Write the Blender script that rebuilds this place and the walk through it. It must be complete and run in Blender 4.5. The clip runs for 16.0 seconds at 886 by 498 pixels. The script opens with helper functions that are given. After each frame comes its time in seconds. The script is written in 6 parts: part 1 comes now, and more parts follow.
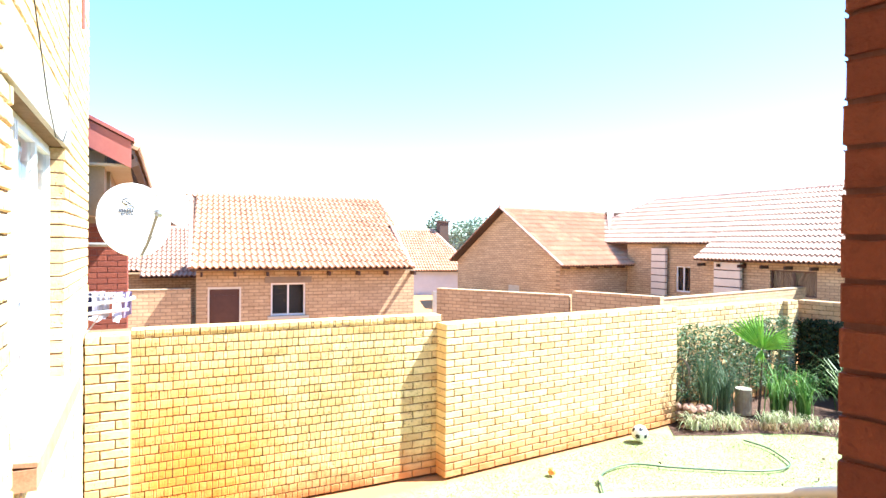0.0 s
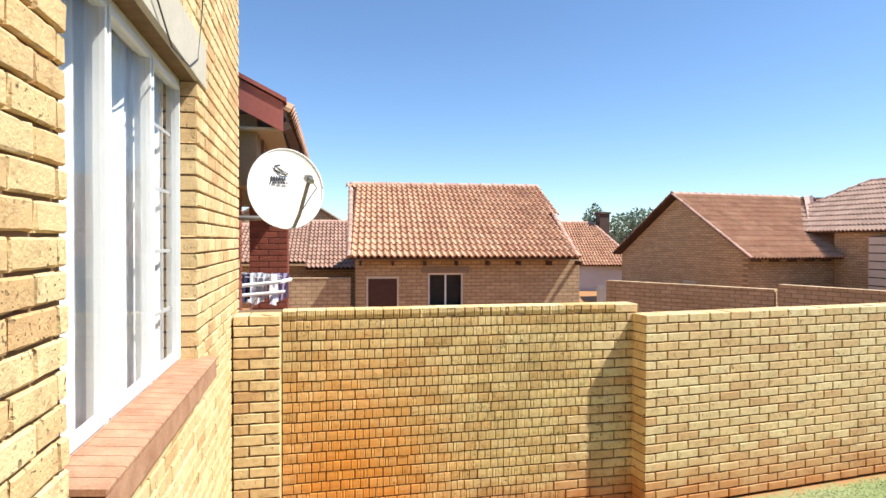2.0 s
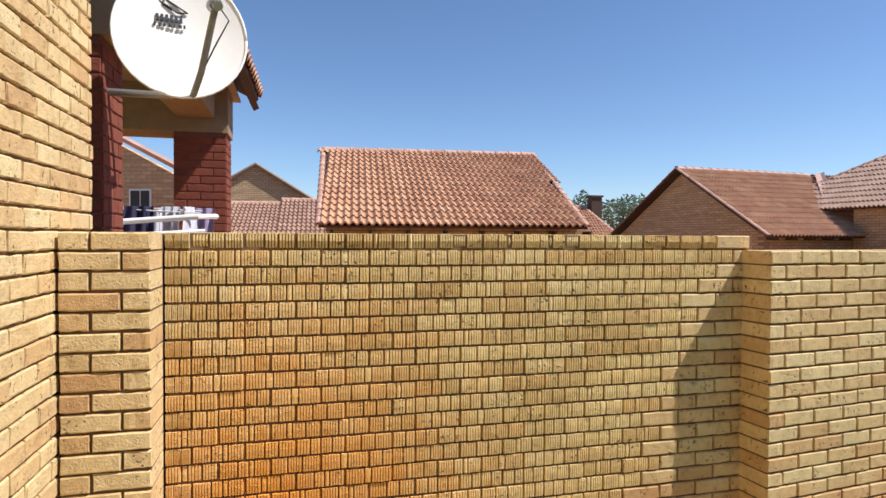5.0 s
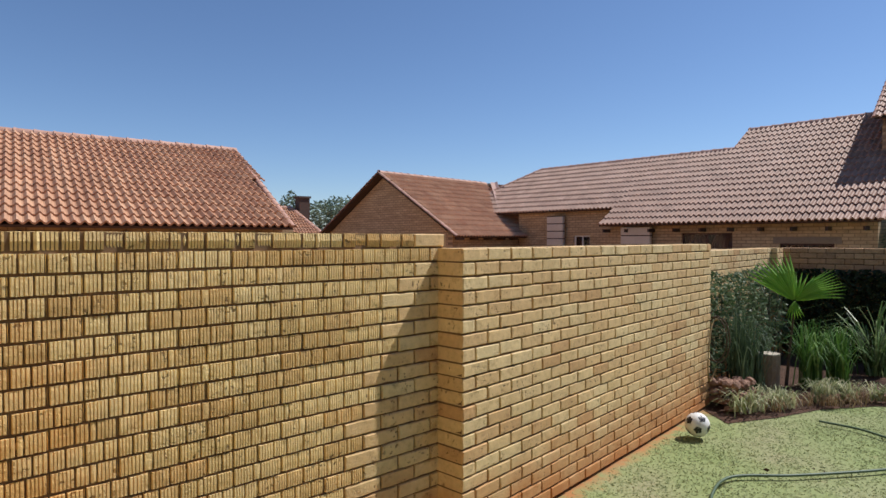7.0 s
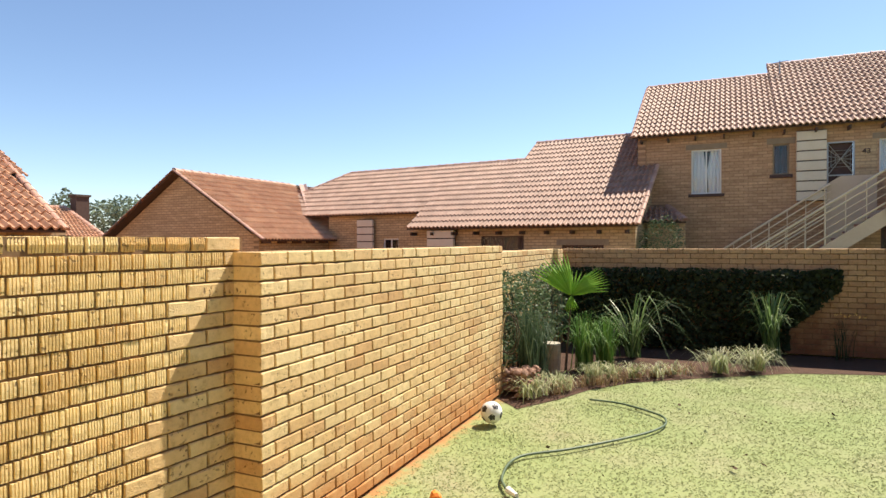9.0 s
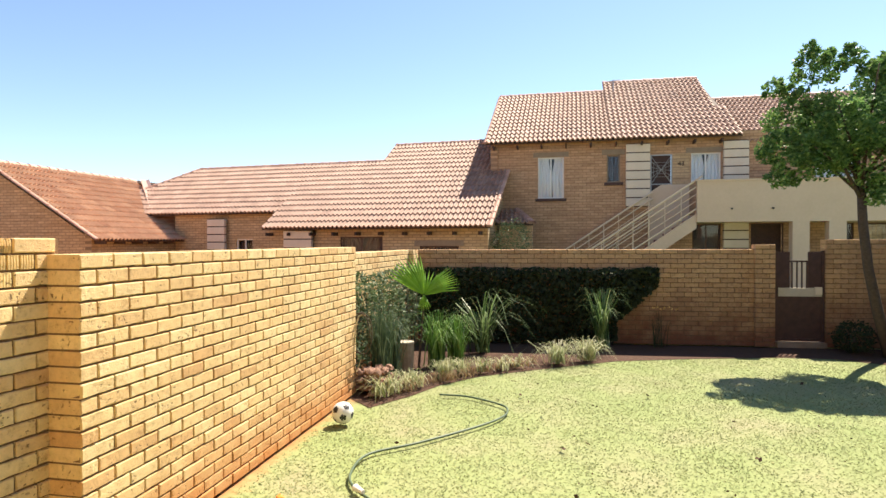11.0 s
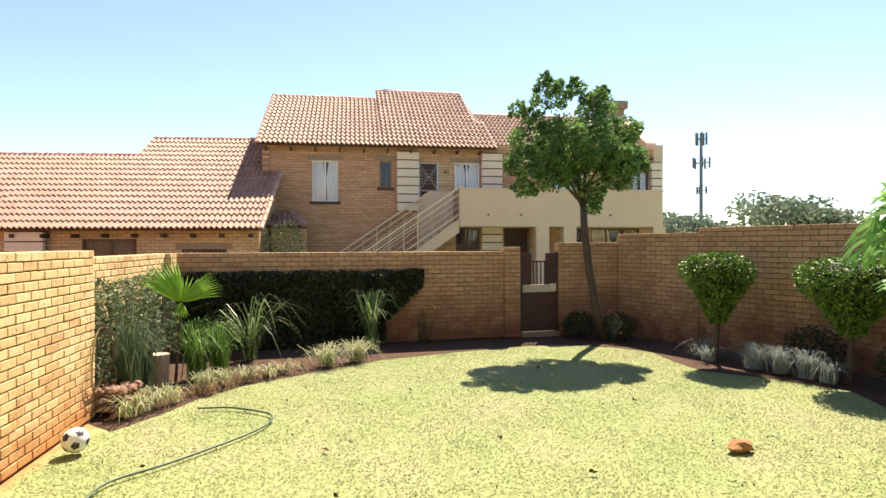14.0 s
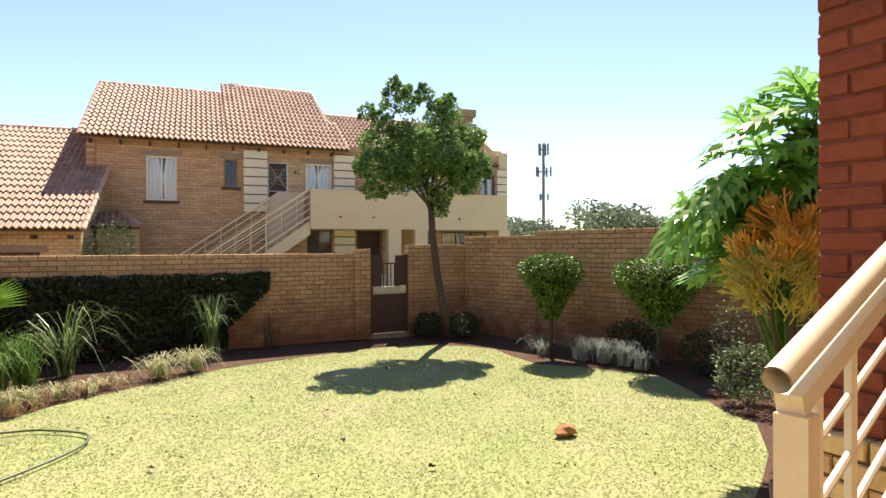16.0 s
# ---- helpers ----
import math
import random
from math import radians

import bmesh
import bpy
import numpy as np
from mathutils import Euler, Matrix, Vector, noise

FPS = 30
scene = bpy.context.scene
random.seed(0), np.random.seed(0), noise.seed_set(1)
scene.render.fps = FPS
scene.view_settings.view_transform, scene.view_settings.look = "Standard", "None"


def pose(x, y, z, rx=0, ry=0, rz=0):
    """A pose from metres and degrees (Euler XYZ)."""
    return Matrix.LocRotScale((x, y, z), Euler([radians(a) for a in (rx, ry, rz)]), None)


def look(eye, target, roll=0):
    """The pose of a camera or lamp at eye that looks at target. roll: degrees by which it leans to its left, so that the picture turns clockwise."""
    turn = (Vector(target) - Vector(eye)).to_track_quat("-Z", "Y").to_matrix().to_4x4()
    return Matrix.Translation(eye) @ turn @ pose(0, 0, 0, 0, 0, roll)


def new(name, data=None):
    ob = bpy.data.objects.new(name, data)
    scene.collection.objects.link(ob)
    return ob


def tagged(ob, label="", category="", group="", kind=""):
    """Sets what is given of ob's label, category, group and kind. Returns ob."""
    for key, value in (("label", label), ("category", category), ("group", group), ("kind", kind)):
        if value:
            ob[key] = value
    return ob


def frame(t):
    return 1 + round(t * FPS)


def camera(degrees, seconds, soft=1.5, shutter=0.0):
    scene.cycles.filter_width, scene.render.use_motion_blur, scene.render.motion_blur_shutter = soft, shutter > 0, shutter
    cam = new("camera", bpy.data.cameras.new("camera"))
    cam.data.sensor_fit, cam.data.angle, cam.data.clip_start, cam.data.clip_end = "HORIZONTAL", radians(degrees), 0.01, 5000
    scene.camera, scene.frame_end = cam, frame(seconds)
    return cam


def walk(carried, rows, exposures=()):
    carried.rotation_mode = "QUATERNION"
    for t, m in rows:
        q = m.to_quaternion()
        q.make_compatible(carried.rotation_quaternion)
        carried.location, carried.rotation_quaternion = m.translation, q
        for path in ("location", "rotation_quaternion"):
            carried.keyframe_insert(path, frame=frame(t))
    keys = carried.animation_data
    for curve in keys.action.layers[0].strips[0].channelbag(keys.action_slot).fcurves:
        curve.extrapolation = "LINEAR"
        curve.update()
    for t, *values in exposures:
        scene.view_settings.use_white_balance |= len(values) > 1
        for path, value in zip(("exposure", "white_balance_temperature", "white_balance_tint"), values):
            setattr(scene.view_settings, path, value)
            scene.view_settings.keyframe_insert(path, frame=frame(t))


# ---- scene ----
cam = camera(73.67, 16.0)
PATH = [
    (0, (-3.095, -6.017, 2.704), (-0.837, -1.556, 2.658), 0.54),
    (0.5, (-3.027, -5.701, 2.696), (-1.251, -1.028, 2.638), 0.39),
    (1, (-2.972, -5.404, 2.669), (-1.700, -0.569, 2.601), 0.38),
    (1.5, (-2.960, -5.194, 2.567), (-1.850, -0.319, 2.496), 0.37),
    (2, (-2.943, -4.832, 2.454), (-1.873, 0.051, 2.383), 0.18),
    (2.5, (-2.892, -4.482, 2.292), (-1.858, 0.410, 2.219), 0.09),
    (3, (-2.862, -4.195, 2.139), (-1.843, 0.699, 2.060), -0.08),
    (3.2, (-2.869, -4.046, 2.104), (-1.843, 0.847, 2.035), 0.07),
    (5.3, (-2.530, -2.631, 1.840), (-1.188, 2.184, 1.730), 0.35),
    (5.5, (-2.473, -2.555, 1.839), (-0.967, 2.212, 1.742), 0.32),
    (6, (-2.397, -2.480, 1.851), (-0.092, 1.956, 1.759), 0.22),
    (6.5, (-2.395, -2.463, 1.844), (0.573, 1.560, 1.755), 0.14),
    (7, (-2.374, -2.481, 1.837), (0.960, 1.245, 1.750), 0.02),
    (7.5, (-2.378, -2.504, 1.838), (1.223, 0.963, 1.751), -0.03),
    (8, (-2.382, -2.534, 1.840), (1.526, 0.584, 1.757), -0.05),
    (8.5, (-2.361, -2.540, 1.836), (1.791, 0.246, 1.758), -0.06),
    (10.8, (-2.339, -2.675, 1.841), (2.400, -1.082, 1.789), -0.35),
    (11, (-2.385, -2.696, 1.842), (2.399, -1.242, 1.780), -0.13),
    (11.5, (-2.382, -2.723, 1.828), (2.504, -1.659, 1.775), -0.16),
    (12, (-2.391, -2.740, 1.827), (2.549, -1.967, 1.777), -0.10),
    (12.5, (-2.405, -2.769, 1.833), (2.569, -2.258, 1.781), -0.15),
    (13, (-2.390, -2.778, 1.824), (2.607, -2.616, 1.778), -0.14),
    (13.5, (-2.395, -2.811, 1.833), (2.603, -2.931, 1.790), -0.09),
    (14, (-2.414, -2.849, 1.837), (2.573, -3.218, 1.796), -0.16),
    (14.5, (-2.415, -2.900, 1.839), (2.535, -3.601, 1.801), -0.24),
    (15, (-2.423, -2.935, 1.828), (2.481, -3.906, 1.798), -0.22),
    (15.5, (-2.435, -2.970, 1.820), (2.404, -4.228, 1.796), -0.26),
    (16, (-2.453, -2.971, 1.815), (2.301, -4.521, 1.798), -0.17),
]
EXPOSURES = [(0.0, 2.45, 5700, 5), (0.5, 2.05, 5700, 5), (1.0, 1.65, 5900, 6), (1.5, 1.3, 6050, 6), (2.0, 0.93, 6200, 8), (3.0, 0.57, 6200, 10), (5.5, 0.40, 6200, 13), (6.0, 0.16, 6200, 14), (6.5, 0.06, 6100, 15), (7.0, 0.12, 6150, 13), (7.5, 0.36, 6350, 12), (8.0, 0.62, 6550, 12), (8.5, 0.82, 6900, 12), (11.0, 1.3, 7400, 13), (13.0, 1.36, 7600, 14), (15.4, 1.46, 7950, 16), (16.0, 1.36, 7800, 17)]
walk(cam, [(t, look(eye, target, roll)) for t, eye, target, roll in PATH], EXPOSURES)
SUN = Vector((0.924, -0.383, 1.407)).normalized()
w = bpy.data.worlds.new("sky")
scene.world = w
w.use_nodes = True
nt = w.node_tree
sky = nt.nodes.new("ShaderNodeTexSky")
sky.sky_type, sky.sun_disc = "NISHITA", False
sky.air_density, sky.dust_density, sky.ozone_density = 0.9, 0.12, 5.0
sky.sun_elevation, sky.sun_rotation = math.asin(SUN.z), math.atan2(SUN.x, SUN.y)
nt.links.new(sky.outputs[0], nt.nodes["Background"].inputs[0])
nt.nodes["Background"].inputs[1].default_value = 0.1
sl = bpy.data.lights.new("sun", "SUN")
sl.energy, sl.angle, sl.color = 4.6, radians(0.5), (1, 0.95, 0.86)
so = new("sun", sl)
so.matrix_world = look(SUN * 50, (0, 0, 0))


# ---- materials ----
def material(name, rough=0.85, metal=0.0):
    m = bpy.data.materials.new(name)
    m.use_nodes = True
    t = m.node_tree
    b = t.nodes["Principled BSDF"]
    b.inputs["Roughness"].default_value, b.inputs["Metallic"].default_value = rough, metal
    return m, t, b


def node(t, kind, **inputs):
    n = t.nodes.new(kind)
    for k, v in inputs.items():
        n.inputs[k.replace("_", " ")].default_value = v
    return n


def noise_at(t, vec, scale, detail=4.0, rough=0.6):
    n = node(t, "ShaderNodeTexNoise", Scale=scale, Detail=detail, Roughness=rough)
    t.links.new(vec, n.inputs["Vector"])
    return n.outputs["Fac"]


def ramp(t, fac, stops):
    n = t.nodes.new("ShaderNodeValToRGB")
    e = n.color_ramp.elements
    while len(e) < len(stops):
        e.new(0.5)
    for el, (p, c) in zip(e, stops):
        el.position, el.color = p, (*c, 1) if len(c) == 3 else c
    t.links.new(fac, n.inputs["Fac"])
    return n.outputs["Color"]


def math_node(t, op, a, b=None, clamp=False):
    n = t.nodes.new("ShaderNodeMath")
    n.operation, n.use_clamp = op, clamp
    for i, v in enumerate((a, b)):
        if v is None:
            continue
        if isinstance(v, (int, float)):
            n.inputs[i].default_value = v
        else:
            t.links.new(v, n.inputs[i])
    return n.outputs[0]


def mix(t, fac, a, b, blend="MIX"):
    n = t.nodes.new("ShaderNodeMix")
    n.data_type, n.blend_type = "RGBA", blend
    for i, v in ((0, fac), (6, a), (7, b)):
        if isinstance(v, (int, float)):
            n.inputs[i].default_value = v
        elif isinstance(v, tuple):
            n.inputs[i].default_value = (*v, 1)
        else:
            t.links.new(v, n.inputs[i])
    return n.outputs[2]


def bump(t, b, height, strength=0.4, distance=0.01):
    n = node(t, "ShaderNodeBump", Strength=strength, Distance=distance)
    t.links.new(height, n.inputs["Height"])
    t.links.new(n.outputs[0], b.inputs["Normal"])


def random_value(t):
    a = t.nodes.new("ShaderNodeObjectInfo").outputs["Random"]
    g = t.nodes.new("ShaderNodeNewGeometry").outputs["Random Per Island"]
    return math_node(t, "FRACT", math_node(t, "ADD", a, g))


def position(t):
    return t.nodes.new("ShaderNodeNewGeometry").outputs["Position"]


def brick_material(name, tones, stain_shade=(0.50, 0.19, 0.05), pits=True, soil=0.5, patch=None):
    """Fired clay brick: a tone a brick, fine grain, dark pits, and a foot coloured by the red soil that rain splashes
    on it; the ochre foot also has plant shade painted in.
    """
    m, t, b = material(name, 0.9)
    pos = position(t)
    r = random_value(t)
    col = ramp(t, r, [(i / (len(tones) - 1), c) for i, c in enumerate(tones)])
    grain = noise_at(t, pos, 90, 5)
    col = mix(t, math_node(t, "MULTIPLY", grain, 0.5), col, (0.75, 0.62, 0.42), "OVERLAY")
    cloud = noise_at(t, pos, 2.2, 5)
    col = mix(t, 0.55, col, ramp(t, cloud, [(0.25, (0.70, 0.62, 0.50)), (0.5, (1.0, 0.98, 0.93)), (0.75, (1.12, 1.10, 1.05))]), "MULTIPLY")
    smear = noise_at(t, pos, 19, 6, 0.7)
    col = mix(t, 0.75, col, ramp(t, smear, [(0.30, (0.66, 0.57, 0.46)), (0.44, (1.0, 0.98, 0.96)), (0.64, (1.18, 1.17, 1.14))]), "MULTIPLY")
    height = math_node(t, "ADD", grain, smear)
    if pits:
        p = noise_at(t, pos, 48, 2, 0.5)
        pf = ramp(t, p, [(0.62, (0, 0, 0)), (0.67, (1, 1, 1))])
        q = noise_at(t, pos, 6.0, 3)
        pf = math_node(t, "MULTIPLY", pf, ramp(t, q, [(0.50, (0.0, 0.0, 0.0)), (0.62, (0.8, 0.8, 0.8))]))
        col = mix(t, pf, col, (0.15, 0.09, 0.04))
        height = math_node(t, "SUBTRACT", height, math_node(t, "MULTIPLY", pf, 2.0))
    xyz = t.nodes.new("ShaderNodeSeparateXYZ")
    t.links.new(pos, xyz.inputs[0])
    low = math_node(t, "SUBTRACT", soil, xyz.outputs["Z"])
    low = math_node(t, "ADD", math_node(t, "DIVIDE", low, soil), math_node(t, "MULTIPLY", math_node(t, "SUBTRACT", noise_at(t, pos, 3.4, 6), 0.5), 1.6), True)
    col = mix(t, math_node(t, "MULTIPLY", low, 0.88), col, stain_shade)
    if patch:
        px, pz, rx, rz = patch
        dx = math_node(t, "DIVIDE", math_node(t, "SUBTRACT", xyz.outputs["X"], px), rx)
        dz = math_node(t, "DIVIDE", math_node(t, "SUBTRACT", xyz.outputs["Z"], pz), rz)
        d = math_node(t, "SQRT", math_node(t, "ADD", math_node(t, "MULTIPLY", dx, dx), math_node(t, "MULTIPLY", dz, dz)))
        f = math_node(t, "SUBTRACT", 1.15, d)
        f = math_node(t, "ADD", f, math_node(t, "MULTIPLY", math_node(t, "SUBTRACT", noise_at(t, pos, 4.5, 6), 0.5), 1.3), True)
        col = mix(t, math_node(t, "MULTIPLY", f, 0.9), col, (0.85, 0.36, 0.05))
    t.links.new(col, b.inputs["Base Color"])
    bump(t, b, height, 0.8, 0.006)
    return m


TAN = [(0.475, 0.31, 0.16), (0.58, 0.435, 0.245), (0.64, 0.50, 0.30), (0.525, 0.365, 0.195), (0.66, 0.52, 0.32), (0.57, 0.40, 0.215), (0.61, 0.46, 0.265)]
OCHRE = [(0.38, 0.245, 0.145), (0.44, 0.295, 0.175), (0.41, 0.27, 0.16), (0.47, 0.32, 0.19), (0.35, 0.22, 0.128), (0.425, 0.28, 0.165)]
REDS = [(0.17, 0.045, 0.028), (0.20, 0.056, 0.034), (0.15, 0.038, 0.024), (0.22, 0.064, 0.038)]
M_TAN = brick_material("tan_brick", TAN)
M_RIB = brick_material("ribbed_brick", [(0.70, 0.53, 0.27), (0.78, 0.61, 0.34), (0.60, 0.42, 0.20), (0.80, 0.65, 0.38), (0.70, 0.48, 0.24)], soil=0.3, patch=(-2.65, 0.42, 1.0, 1.15))
# Foot tone mixes red soil with the painted shade of the plants.
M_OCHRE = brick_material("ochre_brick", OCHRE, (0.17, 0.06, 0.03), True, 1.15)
M_RED = brick_material("red_brick", REDS, (0.2, 0.06, 0.03), False, 0.2)


def simple(name, c1, c2, scale=8.0, rough=0.8, metal=0.0, bumps=0.15, distance=0.003):
    m, t, b = material(name, rough, metal)
    pos = position(t)
    n = math_node(t, "ADD", math_node(t, "MULTIPLY", noise_at(t, pos, scale, 6), 0.6), math_node(t, "MULTIPLY", noise_at(t, pos, scale * 9, 4), 0.4))
    t.links.new(ramp(t, n, [(0.3, c1), (0.7, c2)]), b.inputs["Base Color"])
    bump(t, b, n, bumps, distance)
    return m


M_MORTAR = simple("mortar", (0.12, 0.07, 0.035), (0.22, 0.135, 0.07), 20, 0.95)
M_MORTAR_RED = simple("red_mortar", (0.17, 0.06, 0.045), (0.22, 0.09, 0.07), 20, 0.95)
M_PLASTER = simple("cream_plaster", (0.56, 0.425, 0.30), (0.64, 0.49, 0.355), 1.5, 0.85)
M_FLASH = simple("painted_flashing", (0.52, 0.33, 0.25), (0.64, 0.43, 0.34), 4, 0.5)
M_PALE = simple("pale_block", (0.62, 0.52, 0.40), (0.72, 0.62, 0.50), 3, 0.85)
M_LINTEL = simple("concrete_lintel", (0.42, 0.37, 0.28), (0.56, 0.50, 0.40), 5, 0.9)
M_LINTEL_FAR = simple("brown_lintel", (0.22, 0.16, 0.11), (0.32, 0.24, 0.17), 5, 0.9)
M_SILL = simple("red_sill_tile", (0.27, 0.115, 0.06), (0.52, 0.30, 0.18), 11, 0.75, bumps=0.5)
M_WHITE = simple("white_paint", (0.74, 0.73, 0.70), (0.82, 0.81, 0.78), 4, 0.45, bumps=0.05)
M_RAIL = simple("cream_paint", (0.60, 0.54, 0.42), (0.70, 0.63, 0.50), 6, 0.4, bumps=0.05)
M_RAIL_TAN = simple("tan_painted_rail", (0.66, 0.53, 0.36), (0.76, 0.62, 0.44), 6, 0.5, bumps=0.05)
M_DARK = simple("dark_wood", (0.045, 0.02, 0.015), (0.09, 0.04, 0.03), 10, 0.6)
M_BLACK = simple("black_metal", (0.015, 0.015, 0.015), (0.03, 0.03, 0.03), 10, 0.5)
M_STEEL = simple("grey_steel", (0.28, 0.28, 0.28), (0.4, 0.4, 0.4), 10, 0.4, 0.7)
M_EAVE = simple("dark_eave_timber", (0.05, 0.028, 0.02), (0.09, 0.05, 0.035), 8, 0.8)
M_MAROON = simple("maroon_fascia", (0.26, 0.07, 0.06), (0.36, 0.11, 0.09), 4, 0.55)
M_STONE = simple("red_brown_stone", (0.13, 0.055, 0.035), (0.42, 0.26, 0.18), 12, 0.9, bumps=0.8, distance=0.02)
M_SOIL = simple("red_soil", (0.04, 0.021, 0.013), (0.12, 0.058, 0.033), 14, 1.0, bumps=0.9, distance=0.03)
M_BARK = simple("bark", (0.05, 0.034, 0.024), (0.12, 0.085, 0.06), 25, 0.95, bumps=0.9, distance=0.01)
M_HOSE = simple("green_hose", (0.05, 0.09, 0.05), (0.09, 0.14, 0.08), 30, 0.5)
M_HOSE_OLD = simple("pale_hose", (0.35, 0.36, 0.28), (0.5, 0.5, 0.4), 30, 0.6)
M_CLOTH = simple("white_cloth", (0.62, 0.62, 0.7), (0.75, 0.74, 0.8), 9, 0.95)
M_CLOTH_DARK = simple("navy_cloth", (0.02, 0.025, 0.06), (0.06, 0.05, 0.12), 9, 0.95)
M_CLOTH_LILAC = simple("lilac_cloth", (0.35, 0.28, 0.45), (0.5, 0.42, 0.6), 9, 0.95)
M_GREYWALL = simple("grey_render", (0.45, 0.45, 0.47), (0.56, 0.55, 0.56), 2, 0.9)
M_RUBBER = simple("black_patch", (0.012, 0.012, 0.015), (0.03, 0.03, 0.035), 20, 0.5)


def curtain_material():
    m, t, b = material("net_curtain", 0.9)
    co = t.nodes.new("ShaderNodeTexCoord").outputs["Object"]
    w = node(t, "ShaderNodeTexWave", Scale=7.0, Distortion=2.5, Detail=3.0)
    t.links.new(co, w.inputs["Vector"])
    t.links.new(ramp(t, w.outputs["Fac"], [(0, (0.76, 0.76, 0.79)), (1, (0.88, 0.88, 0.88))]), b.inputs["Base Color"])
    bump(t, b, w.outputs["Fac"], 0.6, 0.02)
    return m


M_CURTAIN = curtain_material()


def glass_material():
    m, t, b = material("window_glass", 0.03)
    t.nodes.remove(b)
    out = t.nodes["Material Output"]
    g = node(t, "ShaderNodeBsdfGlossy", Roughness=0.03)
    tr = t.nodes.new("ShaderNodeBsdfTransparent")
    tr.inputs[0].default_value = (0.95, 0.96, 0.96, 1)
    lw = t.nodes.new("ShaderNodeLayerWeight")
    f3 = math_node(t, "POWER", lw.outputs["Facing"], 3.5)
    fm = math_node(t, "ADD", math_node(t, "MULTIPLY", f3, 0.22), 0.03)
    mx = t.nodes.new("ShaderNodeMixShader")
    t.links.new(fm, mx.inputs[0])
    t.links.new(tr.outputs[0], mx.inputs[1])
    t.links.new(g.outputs[0], mx.inputs[2])
    t.links.new(mx.outputs[0], out.inputs[0])
    return m


M_GLASS = glass_material()


def tile_material(name, tones):
    m, t, b = material(name, 0.66)
    b.inputs["Specular IOR Level"].default_value = 0.42
    pos = position(t)
    col = ramp(t, random_value(t), [(i / (len(tones) - 1), c) for i, c in enumerate(tones)])
    n = noise_at(t, pos, 2.6, 8, 0.7)
    col = mix(t, 0.85, col, ramp(t, n, [(0.3, (0.72, 0.68, 0.66)), (0.65, (1.1, 1.08, 1.06))]), "MULTIPLY")
    g = noise_at(t, pos, 60, 4)
    col = mix(t, math_node(t, "MULTIPLY", g, 0.35), col, (0.5, 0.4, 0.34), "OVERLAY")
    t.links.new(col, b.inputs["Base Color"])
    bump(t, b, g, 0.3, 0.004)
    return m


M_TILE = tile_material("terracotta_tile", [(0.46, 0.255, 0.15), (0.53, 0.315, 0.19), (0.49, 0.275, 0.165), (0.57, 0.355, 0.22), (0.43, 0.23, 0.135)])
M_TILE_PALE = tile_material("pale_tile", [(0.32, 0.195, 0.14), (0.38, 0.24, 0.175), (0.35, 0.215, 0.155), (0.41, 0.265, 0.20), (0.295, 0.175, 0.125)])
M_RIDGE = tile_material("ridge_tile", [(0.50, 0.30, 0.22), (0.60, 0.38, 0.29), (0.44, 0.25, 0.18)])


def coursed_material(name, c1, c2, mortar, soil=None):
    """Brick courses for walls that stay far off; X runs along the wall and Z up it."""
    m, t, b = material(name, 0.9)
    co = t.nodes.new("ShaderNodeTexCoord").outputs["Object"]
    sx = t.nodes.new("ShaderNodeSeparateXYZ")
    t.links.new(co, sx.inputs[0])
    cx = t.nodes.new("ShaderNodeCombineXYZ")
    t.links.new(sx.outputs["X"], cx.inputs[0])
    t.links.new(sx.outputs["Z"], cx.inputs[1])
    k = node(t, "ShaderNodeTexBrick", Scale=1.0)
    k.inputs["Color1"].default_value, k.inputs["Color2"].default_value, k.inputs["Mortar"].default_value = (*c1, 1), (*c2, 1), (*mortar, 1)
    k.inputs["Mortar Size"].default_value, k.inputs["Brick Width"].default_value, k.inputs["Row Height"].default_value, k.inputs["Bias"].default_value = 0.009, 0.24, 0.085, -0.1
    t.links.new(cx.outputs[0], k.inputs["Vector"])
    pos = position(t)
    streak = t.nodes.new("ShaderNodeMapping")
    streak.inputs["Scale"].default_value = (0.25, 3.6, 1.0)
    t.links.new(cx.outputs[0], streak.inputs["Vector"])
    row = noise_at(t, streak.outputs[0], 3.0, 4, 0.7)
    col = mix(t, 0.7, k.outputs["Color"], ramp(t, row, [(0.32, (0.58, 0.53, 0.48)), (0.5, (0.95, 0.93, 0.9)), (0.68, (1.22, 1.2, 1.16))]), "MULTIPLY")
    g = noise_at(t, pos, 12, 6)
    col = mix(t, 0.5, col, ramp(t, g, [(0.3, (0.7, 0.68, 0.66)), (0.7, (1.12, 1.12, 1.12))]), "MULTIPLY")
    t.links.new(col, b.inputs["Base Color"])
    bump(t, b, k.outputs["Fac"], -0.6, 0.01)
    return m


M_FAR = coursed_material("house_brick", (0.46, 0.27, 0.155), (0.57, 0.36, 0.215), (0.34, 0.20, 0.12))
M_TANHOUSE = coursed_material("tan_house_brick", (0.50, 0.345, 0.195), (0.61, 0.44, 0.26), (0.30, 0.205, 0.12))
M_FAR_PALE = coursed_material("pale_house_brick", (0.50, 0.34, 0.20), (0.62, 0.45, 0.27), (0.38, 0.26, 0.16))


